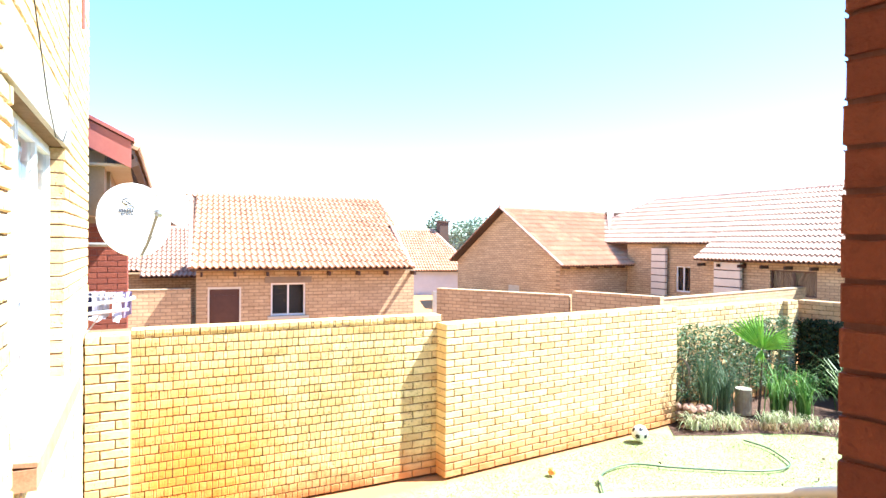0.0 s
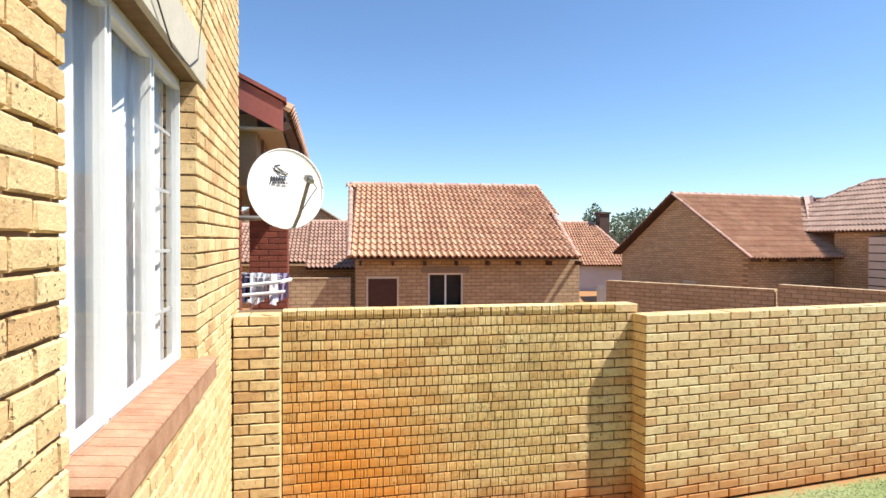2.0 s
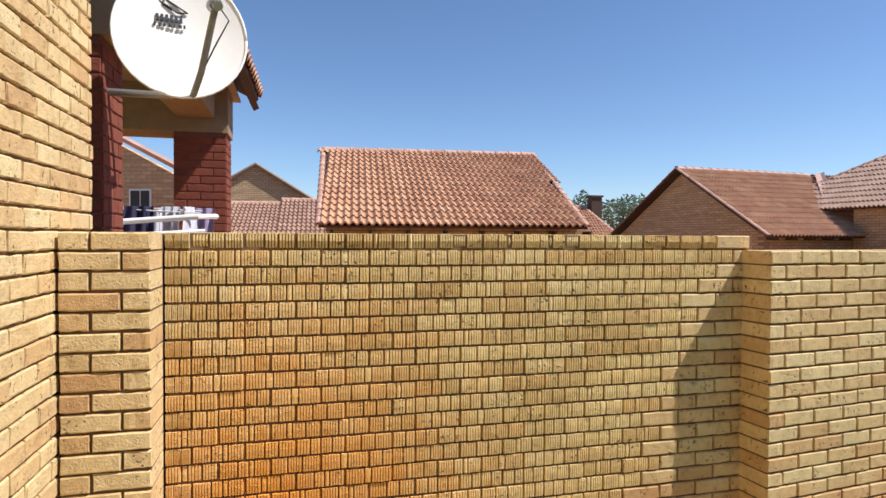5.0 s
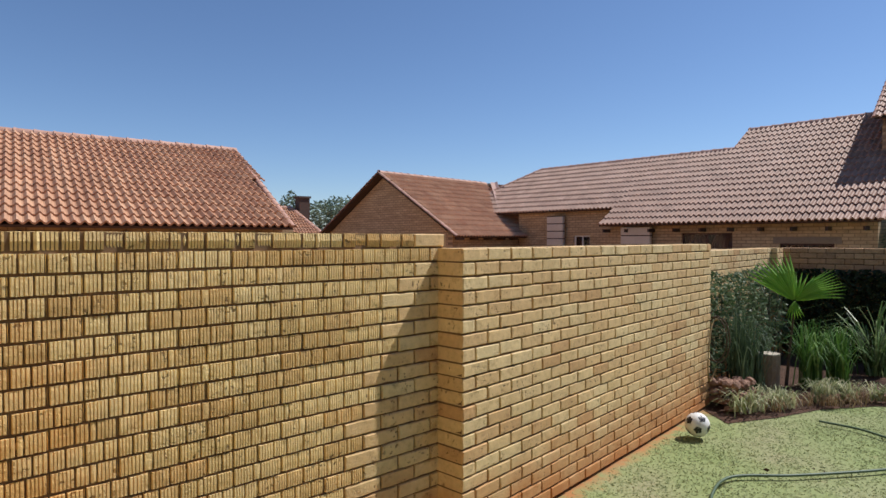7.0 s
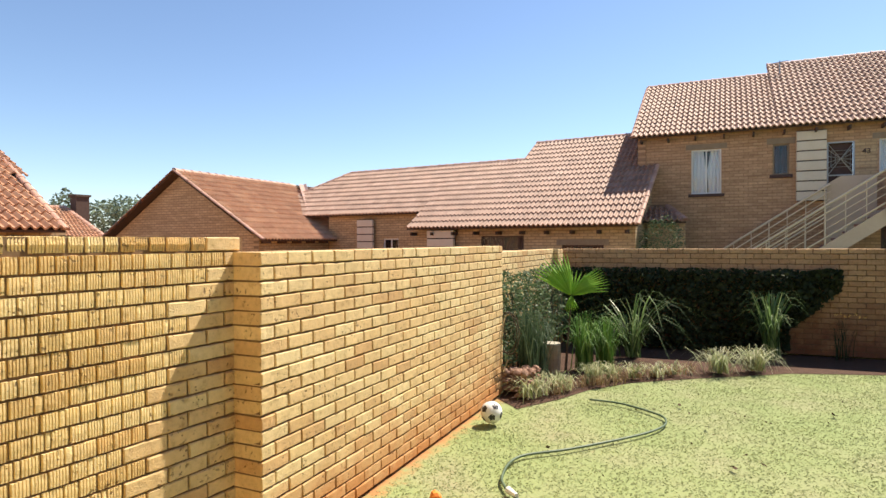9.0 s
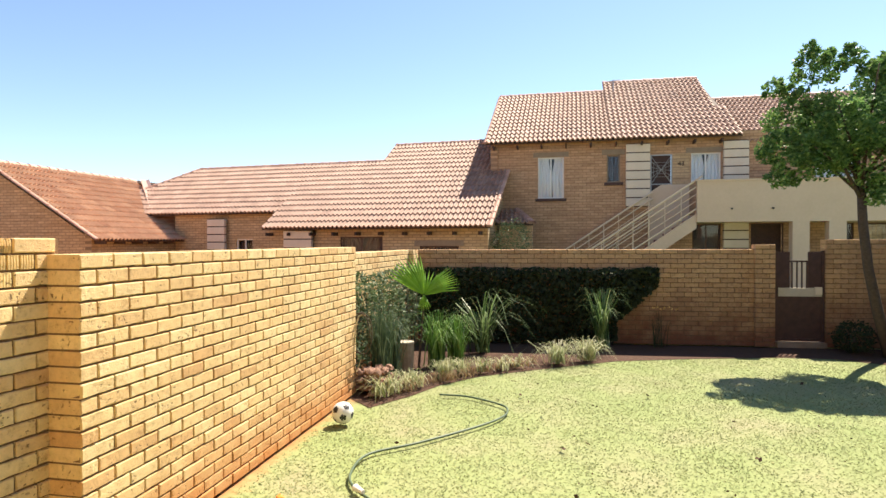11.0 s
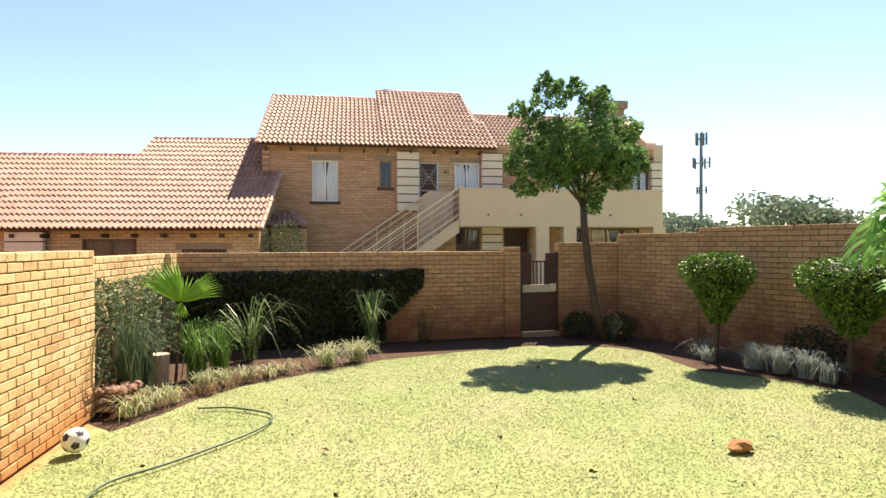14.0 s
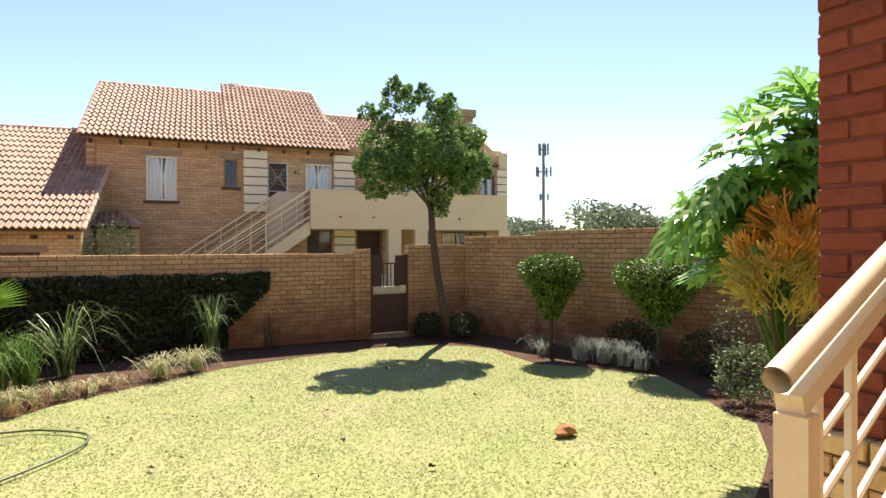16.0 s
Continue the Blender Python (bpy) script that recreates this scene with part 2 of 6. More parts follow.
def leaf_material(name, tones, rough=0.5, glow=0.25):
    m, t, b = material(name, rough + 0.12)
    b.inputs["Specular IOR Level"].default_value = 0.25
    col = ramp(t, random_value(t), [(i / (len(tones) - 1), c) for i, c in enumerate(tones)])
    pos = position(t)
    col = mix(t, 0.5, col, ramp(t, noise_at(t, pos, 4, 4), [(0.3, (0.6, 0.65, 0.6)), (0.7, (1.2, 1.2, 1.1))]), "MULTIPLY")
    t.links.new(col, b.inputs["Base Color"])
    out = t.nodes["Material Output"]
    tl = t.nodes.new("ShaderNodeBsdfTranslucent")
    t.links.new(col, tl.inputs[0])
    mx = t.nodes.new("ShaderNodeMixShader")
    mx.inputs[0].default_value = glow
    t.links.new(b.outputs[0], mx.inputs[1])
    t.links.new(tl.outputs[0], mx.inputs[2])
    t.links.new(mx.outputs[0], out.inputs[0])
    return m


L_TREE = leaf_material("tree_leaf", [(0.068, 0.155, 0.05), (0.12, 0.24, 0.075), (0.20, 0.35, 0.10), (0.085, 0.185, 0.06), (0.34, 0.50, 0.16)], 0.36, 0.45)
L_HEDGE = leaf_material("hedge_leaf", [(0.06, 0.11, 0.045), (0.11, 0.17, 0.08), (0.20, 0.26, 0.15), (0.06, 0.09, 0.04)], 0.4)
# Near-black: for creeper, and as painted shade inside bushes and clumps.
L_CREEPER_SHADE = leaf_material("creeper_leaf", [(0.030, 0.042, 0.018), (0.045, 0.062, 0.026), (0.024, 0.036, 0.015), (0.06, 0.07, 0.035)], 0.6, 0.15)
L_GRASSY = leaf_material("strap_leaf", [(0.04, 0.12, 0.022), (0.08, 0.18, 0.035), (0.12, 0.25, 0.05), (0.24, 0.36, 0.12)], 0.4)
L_ARCH = leaf_material("arching_leaf", [(0.05, 0.10, 0.03), (0.09, 0.17, 0.05), (0.20, 0.30, 0.12), (0.34, 0.42, 0.20)], 0.3, 0.3)
L_BLUE = leaf_material("blue_green_strap", [(0.05, 0.09, 0.05), (0.08, 0.13, 0.07), (0.14, 0.19, 0.11)], 0.4)
L_PALE = leaf_material("pale_edging_leaf", [(0.42, 0.44, 0.24), (0.56, 0.54, 0.34), (0.24, 0.30, 0.12), (0.64, 0.60, 0.42)], 0.5)
L_PALM = leaf_material("fan_palm_leaf", [(0.22, 0.46, 0.04), (0.30, 0.55, 0.07), (0.16, 0.36, 0.03)], 0.4, 0.4)
L_TOPIARY = leaf_material("topiary_leaf", [(0.055, 0.12, 0.02), (0.11, 0.21, 0.035), (0.20, 0.33, 0.06), (0.045, 0.10, 0.02)], 0.45, 0.10)
L_DRY = leaf_material("dry_leaf", [(0.30, 0.19, 0.11), (0.42, 0.30, 0.18), (0.22, 0.13, 0.07)], 0.8, 0.2)
L_SILVER = leaf_material("silver_leaf", [(0.26, 0.30, 0.29), (0.38, 0.42, 0.41), (0.17, 0.21, 0.18)], 0.7)
L_PHILO = leaf_material("lobed_leaf", [(0.11, 0.28, 0.06), (0.16, 0.38, 0.08), (0.24, 0.49, 0.11), (0.32, 0.57, 0.15)], 0.22, 0.5)
L_FIRE = leaf_material("orange_stick", [(0.93, 0.50, 0.12), (0.95, 0.62, 0.20), (0.94, 0.68, 0.26)], 0.5, 0.6)
L_STICK = leaf_material("yellow_green_stick", [(0.76, 0.70, 0.28), (0.86, 0.76, 0.32), (0.60, 0.62, 0.22), (0.88, 0.68, 0.26)], 0.5, 0.6)
# Pale greyed greens: distance haze is mixed into the leaf colour.
L_FAR = leaf_material("far_foliage", [(0.13, 0.17, 0.12), (0.17, 0.22, 0.15), (0.22, 0.27, 0.20)], 0.8)
L_FLOWER = leaf_material("pink_petal", [(0.7, 0.15, 0.15), (0.8, 0.4, 0.35)], 0.6)
L_BLADE = leaf_material("lawn_blade", [(0.272, 0.316, 0.14), (0.283, 0.324, 0.15), (0.298, 0.33, 0.16), (0.31, 0.328, 0.168), (0.278, 0.32, 0.145), (0.285, 0.28, 0.16)], 0.8, 0.38)


def ground_material():
    m, t, b = material("lawn_ground", 0.95)
    pos = position(t)
    a = noise_at(t, pos, 0.9, 6)
    c = noise_at(t, pos, 45, 5)
    col = ramp(t, a, [(0.3, (0.205, 0.262, 0.095)), (0.5, (0.235, 0.275, 0.115)), (0.62, (0.26, 0.275, 0.135)), (0.75, (0.275, 0.26, 0.15))])
    col = mix(t, 0.75, col, ramp(t, c, [(0.3, (0.88, 0.86, 0.80)), (0.6, (1.10, 1.09, 1.04))]), "MULTIPLY")
    e = noise_at(t, pos, 7, 6, 0.7)
    col = mix(t, ramp(t, e, [(0.62, (0, 0, 0)), (0.72, (0.45, 0.45, 0.45))]), col, (0.24, 0.15, 0.08))
    xyz = t.nodes.new("ShaderNodeSeparateXYZ")
    t.links.new(pos, xyz.inputs[0])
    near_wall = math_node(t, "SUBTRACT", xyz.outputs["Y"], math_node(t, "MULTIPLY", xyz.outputs["X"], 0.0976))
    near_wall = math_node(t, "ADD", math_node(t, "DIVIDE", math_node(t, "ADD", near_wall, 0.14), 0.16), math_node(t, "MULTIPLY", math_node(t, "SUBTRACT", e, 0.5), 3.0), True)
    col = mix(t, math_node(t, "MULTIPLY", near_wall, 0.9), col, (0.40, 0.17, 0.06))
    t.links.new(col, b.inputs["Base Color"])
    bump(t, b, c, 0.4, 0.006)
    return m


M_GROUND = ground_material()

# ---- building blocks ----
WORLD = {}


def place(name, data, m=None, parent=None, label="", category="", group="", kind=""):
    """An object at the world pose m, under its parent if it has one."""
    ob = new(name, data)
    m = m or Matrix()
    WORLD[ob.name] = m
    if parent is not None:
        ob.parent = parent
        ob.matrix_basis = WORLD[parent.name].inverted() @ m
    else:
        ob.matrix_basis = m
    return tagged(ob, label, category, group, kind)


class Geo:
    """Vertices and faces, gathered piece by piece."""

    def __init__(self):
        self.v, self.f, self.mi = [], [], []

    def add(self, verts, faces, mi=0):
        k = len(self.v)
        self.v += [tuple(p) for p in verts]
        self.f += [tuple(i + k for i in f) for f in faces]
        self.mi += [mi] * len(faces)
        return self

    def box(self, x0, x1, y0, y1, z0, z1, c=0.0, mi=0):
        """A box; with c, its front (low y) edges are chamfered."""
        if c:
            v = [(x0, y0 + c, z0), (x1, y0 + c, z0), (x1, y0 + c, z1), (x0, y0 + c, z1), (x0 + c, y0, z0 + c), (x1 - c, y0, z0 + c), (x1 - c, y0, z1 - c), (x0 + c, y0, z1 - c),
                 (x0, y1, z0), (x1, y1, z0), (x1, y1, z1), (x0, y1, z1)]
            f = [(4, 5, 6, 7), (0, 1, 5, 4), (1, 2, 6, 5), (2, 3, 7, 6), (3, 0, 4, 7), (0, 8, 9, 1), (1, 9, 10, 2), (2, 10, 11, 3), (3, 11, 8, 0), (8, 11, 10, 9)]
        else:
            v = [(x, y, z) for z in (z0, z1) for x, y in ((x0, y0), (x1, y0), (x1, y1), (x0, y1))]
            f = [(3, 2, 1, 0), (4, 5, 6, 7), (0, 1, 5, 4), (1, 2, 6, 5), (2, 3, 7, 6), (3, 0, 4, 7)]
        return self.add(v, f, mi)

    def tube(self, pts, r, sides=8, r2=None, mi=0, caps=True):
        """A round bar along points; it tapers to r2."""
        pts = [Vector(p) for p in pts]
        n = len(pts)
        rings = []
        ref = Vector((0.3, 0.2, 1)).normalized()
        for i, p in enumerate(pts):
            d = (pts[min(i + 1, n - 1)] - pts[max(i - 1, 0)]).normalized()
            a = d.cross(ref)
            if a.length < 0.05:
                a = d.cross(Vector((1, 0, 0)))
            a.normalize()
            b = d.cross(a)
            rr = r + ((r if r2 is None else r2) - r) * i / max(1, n - 1)
            rings.append([p + (a * math.cos(2 * math.pi * k / sides) + b * math.sin(2 * math.pi * k / sides)) * rr for k in range(sides)])
        v = [q for ring in rings for q in ring]
        f = [(i * sides + k, i * sides + (k + 1) % sides, (i + 1) * sides + (k + 1) % sides, (i + 1) * sides + k) for i in range(n - 1) for k in range(sides)]
        if caps:
            f += [tuple(range(sides))[::-1], tuple((n - 1) * sides + k for k in range(sides))]
        return self.add(v, f, mi)

    def weld(self):
        """Joins boxes that share whole sides into one body."""
        seen, verts = {}, []
        ids = [seen.setdefault(tuple(round(c, 4) for c in p), len(seen)) for p in self.v]
        verts = list(seen)
        count = {}
        faces = [tuple(ids[i] for i in f) for f in self.f]
        for f in faces:
            count[frozenset(f)] = count.get(frozenset(f), 0) + 1
        self.v, self.f = verts, [f for f in faces if count[frozenset(f)] == 1]
        self.mi = [0] * len(self.f)
        return self

    def mesh(self, name, mats, smooth=False):
        me = bpy.data.meshes.new(name)
        me.from_pydata(self.v, [], self.f)
        for m in (mats if isinstance(mats, (list, tuple)) else [mats]):
            me.materials.append(m)
        if any(self.mi):
            me.polygons.foreach_set("material_index", self.mi)
        if smooth:
            me.polygons.foreach_set("use_smooth", [True] * len(self.f))
        me.validate()
        return me


def frame_of(a, b, z=0.0):
    """X from a to b on the plan, Y to the left of that, away from whoever faces the wall."""
    a, b = Vector((*a[:2], 0)), Vector((*b[:2], 0))
    x = (b - a).normalized()
    y = Vector((-x.y, x.x, 0))
    m = Matrix((x, y, (0, 0, 1))).transposed().to_4x4()
    m.translation = (a.x, a.y, z)
    return m, (b - a).length


C, PITCH = 0.085, 0.24


def brick_mesh(name, mat, depth=0.11):
    return Geo().box(0, PITCH - 0.01, 0, depth, 0, 0.0755, 0.004).mesh(name, mat)


def rough_brick(name, mat, seed, depth=0.11):
    """A hand-laid brick: a face that is not quite flat, chipped arrises, ends a little out of true."""
    r = random.Random(seed)
    w, h = PITCH - 0.01, 0.0745
    xs = [0, 0.006, 0.05, 0.10, 0.15, 0.19, w - 0.006, w]
    zs = [0, 0.006, h - 0.006, h]
    v = []
    for j, z in enumerate(zs):
        for i, x in enumerate(xs):
            edge_x, edge_z = i in (0, 7), j in (0, 3)
            chip = r.uniform(0.0, 0.006) if r.random() < 0.3 else 0.0
            y = r.uniform(-0.001, 0.001) + (0.004 + chip if edge_x or edge_z else 0.0)
            dx = r.uniform(-0.0012, 0.0012) + (chip * 0.5 if i == 0 else -chip * 0.5 if i == 7 else 0)
            dz = r.uniform(-0.0014, 0.0014) + (chip * 0.6 if j == 0 else -chip * 0.6 if j == 3 else 0)
            v.append((x + dx, y, z + dz))
    f = [(j * 8 + i, j * 8 + i + 1, j * 8 + i + 9, j * 8 + i + 8) for j in range(3) for i in range(7)]
    v += [(0, depth, 0), (w, depth, 0), (w, depth, h), (0, depth, h)]
    f += [tuple(range(7, -1, -1)) + (32, 33), tuple(range(24, 32)) + (34, 35), (0, 8, 16, 24, 35, 32), (31, 23, 15, 7, 33, 34), (33, 32, 35, 34)]
    return Geo().add(v, f).mesh(name, mat)


def ribbed_mesh(name, mat, cuts, seed):
    """A brick with its ribbed side out: panels of ribs, some broken flat, with deep notches between."""
    r = random.Random(seed)
    w, h = PITCH - 0.007, 0.0755
    prof = [(0, 0.008)]
    for x0, x1, ribs in cuts:
        a, e = w * x0 + 0.002, w * x1 - 0.005
        out = r.uniform(-0.002, 0.0025)
        if ribs:
            n = max(2, int(round((e - a) / 0.0138)))
            for i in range(n):
                p, q = a + (e - a) * i / n, a + (e - a) * (i + 1) / n
                prof += [(p + 0.0008, out + 0.0005), (q - 0.004, out)]
                if i < n - 1:
                    prof += [(q - 0.0034, out + 0.008), (q - 0.0006, out + 0.008)]
        else:
            prof += [(a, out + 0.003), ((a + e) / 2, out + 0.0015), (e, out + 0.003)]
        prof += [(e + 0.0004, 0.017), (min(e + 0.0050, w - 0.001), 0.017)]
    prof[-1] = (w, 0.010)
    n = len(prof)
    mid = [(x + r.uniform(-0.0004, 0.0004), y) for x, y in prof]
    v = [(x, y + 0.002, 0.001 + r.uniform(0, 0.003)) for x, y in prof] + [(x, y, h * 0.5) for x, y in mid] + [(x, y + 0.002, h - r.uniform(0, 0.003)) for x, y in prof] + [(0, 0.06, 0), (w, 0.06, 0), (w, 0.06, h), (0, 0.06, h)]
    f = [(k * n + i, k * n + i + 1, k * n + n + i + 1, k * n + n + i) for k in range(2) for i in range(n - 1)]
    f += [tuple(range(n - 1, -1, -1)) + (3 * n, 3 * n + 1), tuple(range(2 * n, 3 * n)) + (3 * n + 2, 3 * n + 3), (0, n, 2 * n, 3 * n + 3, 3 * n), (n - 1, 3 * n + 1, 3 * n + 2, 3 * n - 1, 2 * n - 1)]
    return Geo().add(v, f).mesh(name, mat)


B_TAN = [rough_brick("brick_tan", M_TAN, 10 + k) for k in range(9)]
B_OCHRE = [rough_brick("brick_ochre", M_OCHRE, 30 + k) for k in range(6)]
B_RED = [rough_brick("brick_red", M_RED, 50 + k) for k in range(5)]
CUTS = [[(0.0, 0.33, 1), (0.33, 0.63, 1), (0.63, 1.0, 1)], [(0.0, 0.38, 1), (0.38, 0.66, 1), (0.66, 1.0, 1)], [(0.0, 0.31, 1), (0.31, 0.42, 0), (0.42, 0.70, 1), (0.70, 1.0, 1)],
        [(0.0, 0.36, 1), (0.36, 0.58, 1), (0.58, 0.68, 0), (0.68, 1.0, 1)], [(0.0, 0.28, 1), (0.28, 0.50, 1), (0.50, 0.74, 1), (0.74, 1.0, 1)], [(0.0, 0.40, 1), (0.40, 0.55, 0), (0.55, 1.0, 1)]]
B_RIBS = [ribbed_mesh("brick_rib", M_RIB, c, 70 + k) for k, c in enumerate(CUTS + CUTS)]
BRICKS_LATER = []


def brick_wall(name, a, b, courses, pick, core, z0=0.0, th=0.22, openings=(), limit=300, near=0.0, label="", full_top=True, ends=(False, False), shift=0):
    """A wall from a to b: a mortar core, and bricks on its near side, laid later in the file."""
    m, length = frame_of(a, b, z0)
    h = courses * C
    g = Geo()
    grown = [(o[0] - 0.014, o[1] + 0.014, o[2], o[3]) for o in openings]
    xs = sorted({0.008, length - 0.008, *[v for o in grown for v in o[:2]]})
    zs = sorted({0.0, h - 0.008, *[v for o in openings for v in o[2:4]]})
    for x0, x1 in zip(xs, xs[1:]):
        for q0, q1 in zip(zs, zs[1:]):
            cx, cz = (x0 + x1) / 2, (q0 + q1) / 2
            if not any(o[0] < cx < o[1] and o[2] < cz < o[3] for o in grown):
                g.box(x0, x1, 0.015, th - 0.002, q0, q1)
    ob = place(name, g.weld().mesh(name, core), m, label=label, kind="structure")
    BRICKS_LATER.append((ob, m, length, courses, pick, th, openings, limit, near, full_top, ends, shift))
    return ob


def lay_bricks(ob, m, length, courses, pick, th, openings, limit, near, full_top, ends, shift):
    pieces = []
    rnd = random.Random(len(ob.name) * 7 + courses)
    for j in range(courses):
        zc = (j + 0.5) * C
        spans, x = [], 0.0
        for o in sorted(o for o in openings if o[2] < zc < o[3]):
            spans.append((x, o[0]))
            x = o[1]
        spans.append((x, length))
        off = PITCH / 2 if (j + shift) % 2 else 0.0
        for s0, s1 in spans:
            k = math.floor((s0 - off) / PITCH)
            while k * PITCH + off < s1:
                x0, x1 = max(s0, k * PITCH + off), min(s1, (k + 1) * PITCH + off)
                k += 1
                if x1 - x0 < 0.035:
                    continue
                first, last = abs(x0) < 1e-6, abs(x1 - length) < 1e-6
                edge_ = any(abs(x0 - o[1]) < 1e-6 or abs(x1 - o[0]) < 1e-6 for o in openings)
                deep = edge_ or (first and ends[0]) or (last and ends[1]) or (full_top and j == courses - 1)
                pieces.append((x0, x1, j, deep, rnd.uniform(-0.0028, 0.0028), rnd.random()))
    pieces.sort(key=lambda p: abs(p[0] - near) + abs(p[2] - courses * 0.6) * 0.05)
    rest = Geo()
    for n, (x0, x1, j, deep, dy, r) in enumerate(pieces):
        me = pick((x0 + x1) / 2, j * C, r)
        sx = (x1 - x0 - 0.01) / (PITCH - 0.01)
        depth = 0.11 if me.name.startswith("brick_tan") or me.name.startswith("brick_o") or me.name.startswith("brick_red") else 0.06
        sy = (th - 0.002) / depth if deep else min(1.0, (th - 0.004) / depth)
        loc = Matrix.Translation((x0 + 0.005, dy, j * C + 0.005 + dy * 0.5)) @ Matrix.Diagonal((sx, sy, 1, 1))
        if n < limit:
            q = bpy.data.objects.new("brick", me)
            scene.collection.objects.link(q)
            q.parent, q.matrix_basis = ob, loc
        else:
            rest.add([loc @ v.co for v in me.vertices], [tuple(p.vertices) for p in me.polygons])
            mat = me.materials[0]
    if rest.v:
        place("bricks", rest.mesh("bricks", mat), m, ob, kind="stuff")


def wave(x):
    return 0.5 - 0.5 * math.cos(2 * math.pi * x / 0.15)


def tile_mesh(name, mat):
    """A roof tile of two rolls, 0.30 wide, its nose lifted over the row below."""
    xs = [0.30 * i / 12 for i in range(13)]
    hi = lambda x: 0.008 + 0.060 * wave(x + 0.02) ** 1.4
    v = [(x, -0.02, hi(x) + 0.042) for x in xs] + [(x, 0.37, hi(x)) for x in xs] + [(x, -0.02, hi(x) + 0.004) for x in xs]
    f = [(i, i + 1, 14 + i, 13 + i) for i in range(12)] + [(26 + i, 27 + i, i + 1, i) for i in range(12)]
    f += [(0, 13, 26), (12, 38, 25)]
    return Geo().add(v, f).mesh(name, mat, False)


T_TILE, T_PALE = tile_mesh("tile_terracotta", M_TILE), tile_mesh("tile_pale", M_TILE_PALE)


def cap_mesh(name):
    g = Geo()
    n = 7
    for y0, y1, r0, r1 in ((0, 0.4, 0.115, 0.10), (0, 0.05, 0.125, 0.125)):
        v = [(math.cos(math.pi * i / n) * r, y, math.sin(math.pi * i / n) * r * 0.8) for y, r in ((y0, r0), (y1, r1)) for i in range(n + 1)]
        g.add(v, [(i + 1, i, n + 1 + i, n + 2 + i) for i in range(n)] + [tuple(range(n + 1))])
    return g.mesh(name, M_RIDGE, False)


T_CAP = cap_mesh("ridge_cap")
TILES_LATER = []


def roof_plane(parent, name, a, b, up, run, rise, tile=None, limit=0, cut=(0.0, 0.0), caps=("ridge",), order=1):
    """A tiled slope: eave from a to b, climbing towards up (plan) over run and rise. cut: how far the left and right edges lean in at the ridge."""
    a, b = Vector(a), Vector(b)
    u = (b - a).normalized()
    v = (Vector((*up, 0)).normalized() * run + Vector((0, 0, rise)))
    slope = v.length
    v.normalize()
    n = u.cross(v).normalized()
    if n.z < 0:
        a, b, u = b, a, -u
        cut = (cut[1], cut[0])
        caps = tuple({"left": "right", "right": "left"}.get(c, c) for c in caps)
        n = u.cross(v).normalized()
    v = n.cross(u).normalized()
    m = Matrix((u, v, n)).transposed().to_4x4()
    m.translation = a
    length = (b - a).length
    g = Geo()
    top = slope
    q = [(0, 0), (length, 0), (length - cut[1], top), (cut[0], top)]
    g.add([(x, y, z) for z in (-0.04, 0.0) for x, y in q], [(3, 2, 1, 0), (4, 5, 6, 7), (0, 1, 5, 4), (1, 2, 6, 5), (2, 3, 7, 6), (3, 0, 4, 7)])
    ob = place(name, g.mesh(name, M_EAVE), m, parent)
    TILES_LATER.append((ob, m, length, top, cut, tile or T_TILE, limit, caps))
    return ob


def lay_tiles(ob, m, length, top, cut, tile, limit, caps):
    gauge = 0.345
    rows = int(round(top / gauge))
    gauge = top / rows
    cols = max(1, int(round(length / 0.30)))
    w = length / cols
    vs, fs = [v.co.copy() for v in tile.vertices], [tuple(p.vertices) for p in tile.polygons]
    rest, count = Geo(), 0
    for j in range(rows):
        f = (j + 0.5) / rows
        lo, hi = cut[0] * f, length - cut[1] * f
        for i in range(-int(max(0, -cut[0]) / w) - 1, cols + int(max(0, -cut[1]) / w) + 1):
            x = i * w
            if x + w / 2 < lo or x + w / 2 > hi:
                continue
            loc = Matrix.Translation((x, j * gauge, 0.002 * ((i * 7 + j * 3) % 3))) @ Matrix.Diagonal((w / 0.30, gauge / 0.345, 1, 1))
            if count < limit:
                q = bpy.data.objects.new("tile", tile)
                scene.collection.objects.link(q)
                q.parent, q.matrix_basis = ob, loc
                count += 1
            else:
                rest.add([loc @ p for p in vs], fs)
    if rest.v:
        place("tiles", rest.mesh("tiles", tile.materials[0]), m, ob, kind="stuff")

    def run_caps(p, q, lift, size=1.0):
        p, q = Vector(p), Vector(q)
        d = q - p
        k = max(1, int(round(d.length / 0.36)))
        d.normalize()
        x = Vector((d.y, -d.x, 0))
        r = Matrix((x, d, (0, 0, 1))).transposed().to_4x4()
        for i in range(k):
            c = bpy.data.objects.new("ridge_tile", T_CAP)
            scene.collection.objects.link(c)
            c.parent, c.matrix_basis = ob, Matrix.Translation(p + (q - p) * i / k + Vector((0, 0, lift))) @ r @ Matrix.Diagonal((size, 1, size, 1))
    if "ridge" in caps:
        run_caps((cut[0], top, 0), (length - cut[1], top, 0), 0.0)
    if "left" in caps:
        run_caps((0, 0, 0), (cut[0], top, 0), 0.01, 1.0 if cut[0] > 0.5 else 0.6)
    if "right" in caps:
        run_caps((length, 0, 0), (length - cut[1], top, 0), 0.01, 1.0 if cut[1] > 0.4 else 0.6)


def house(name, label, base):
    return place(name, None, Matrix.Translation(base), label=label, category="house")


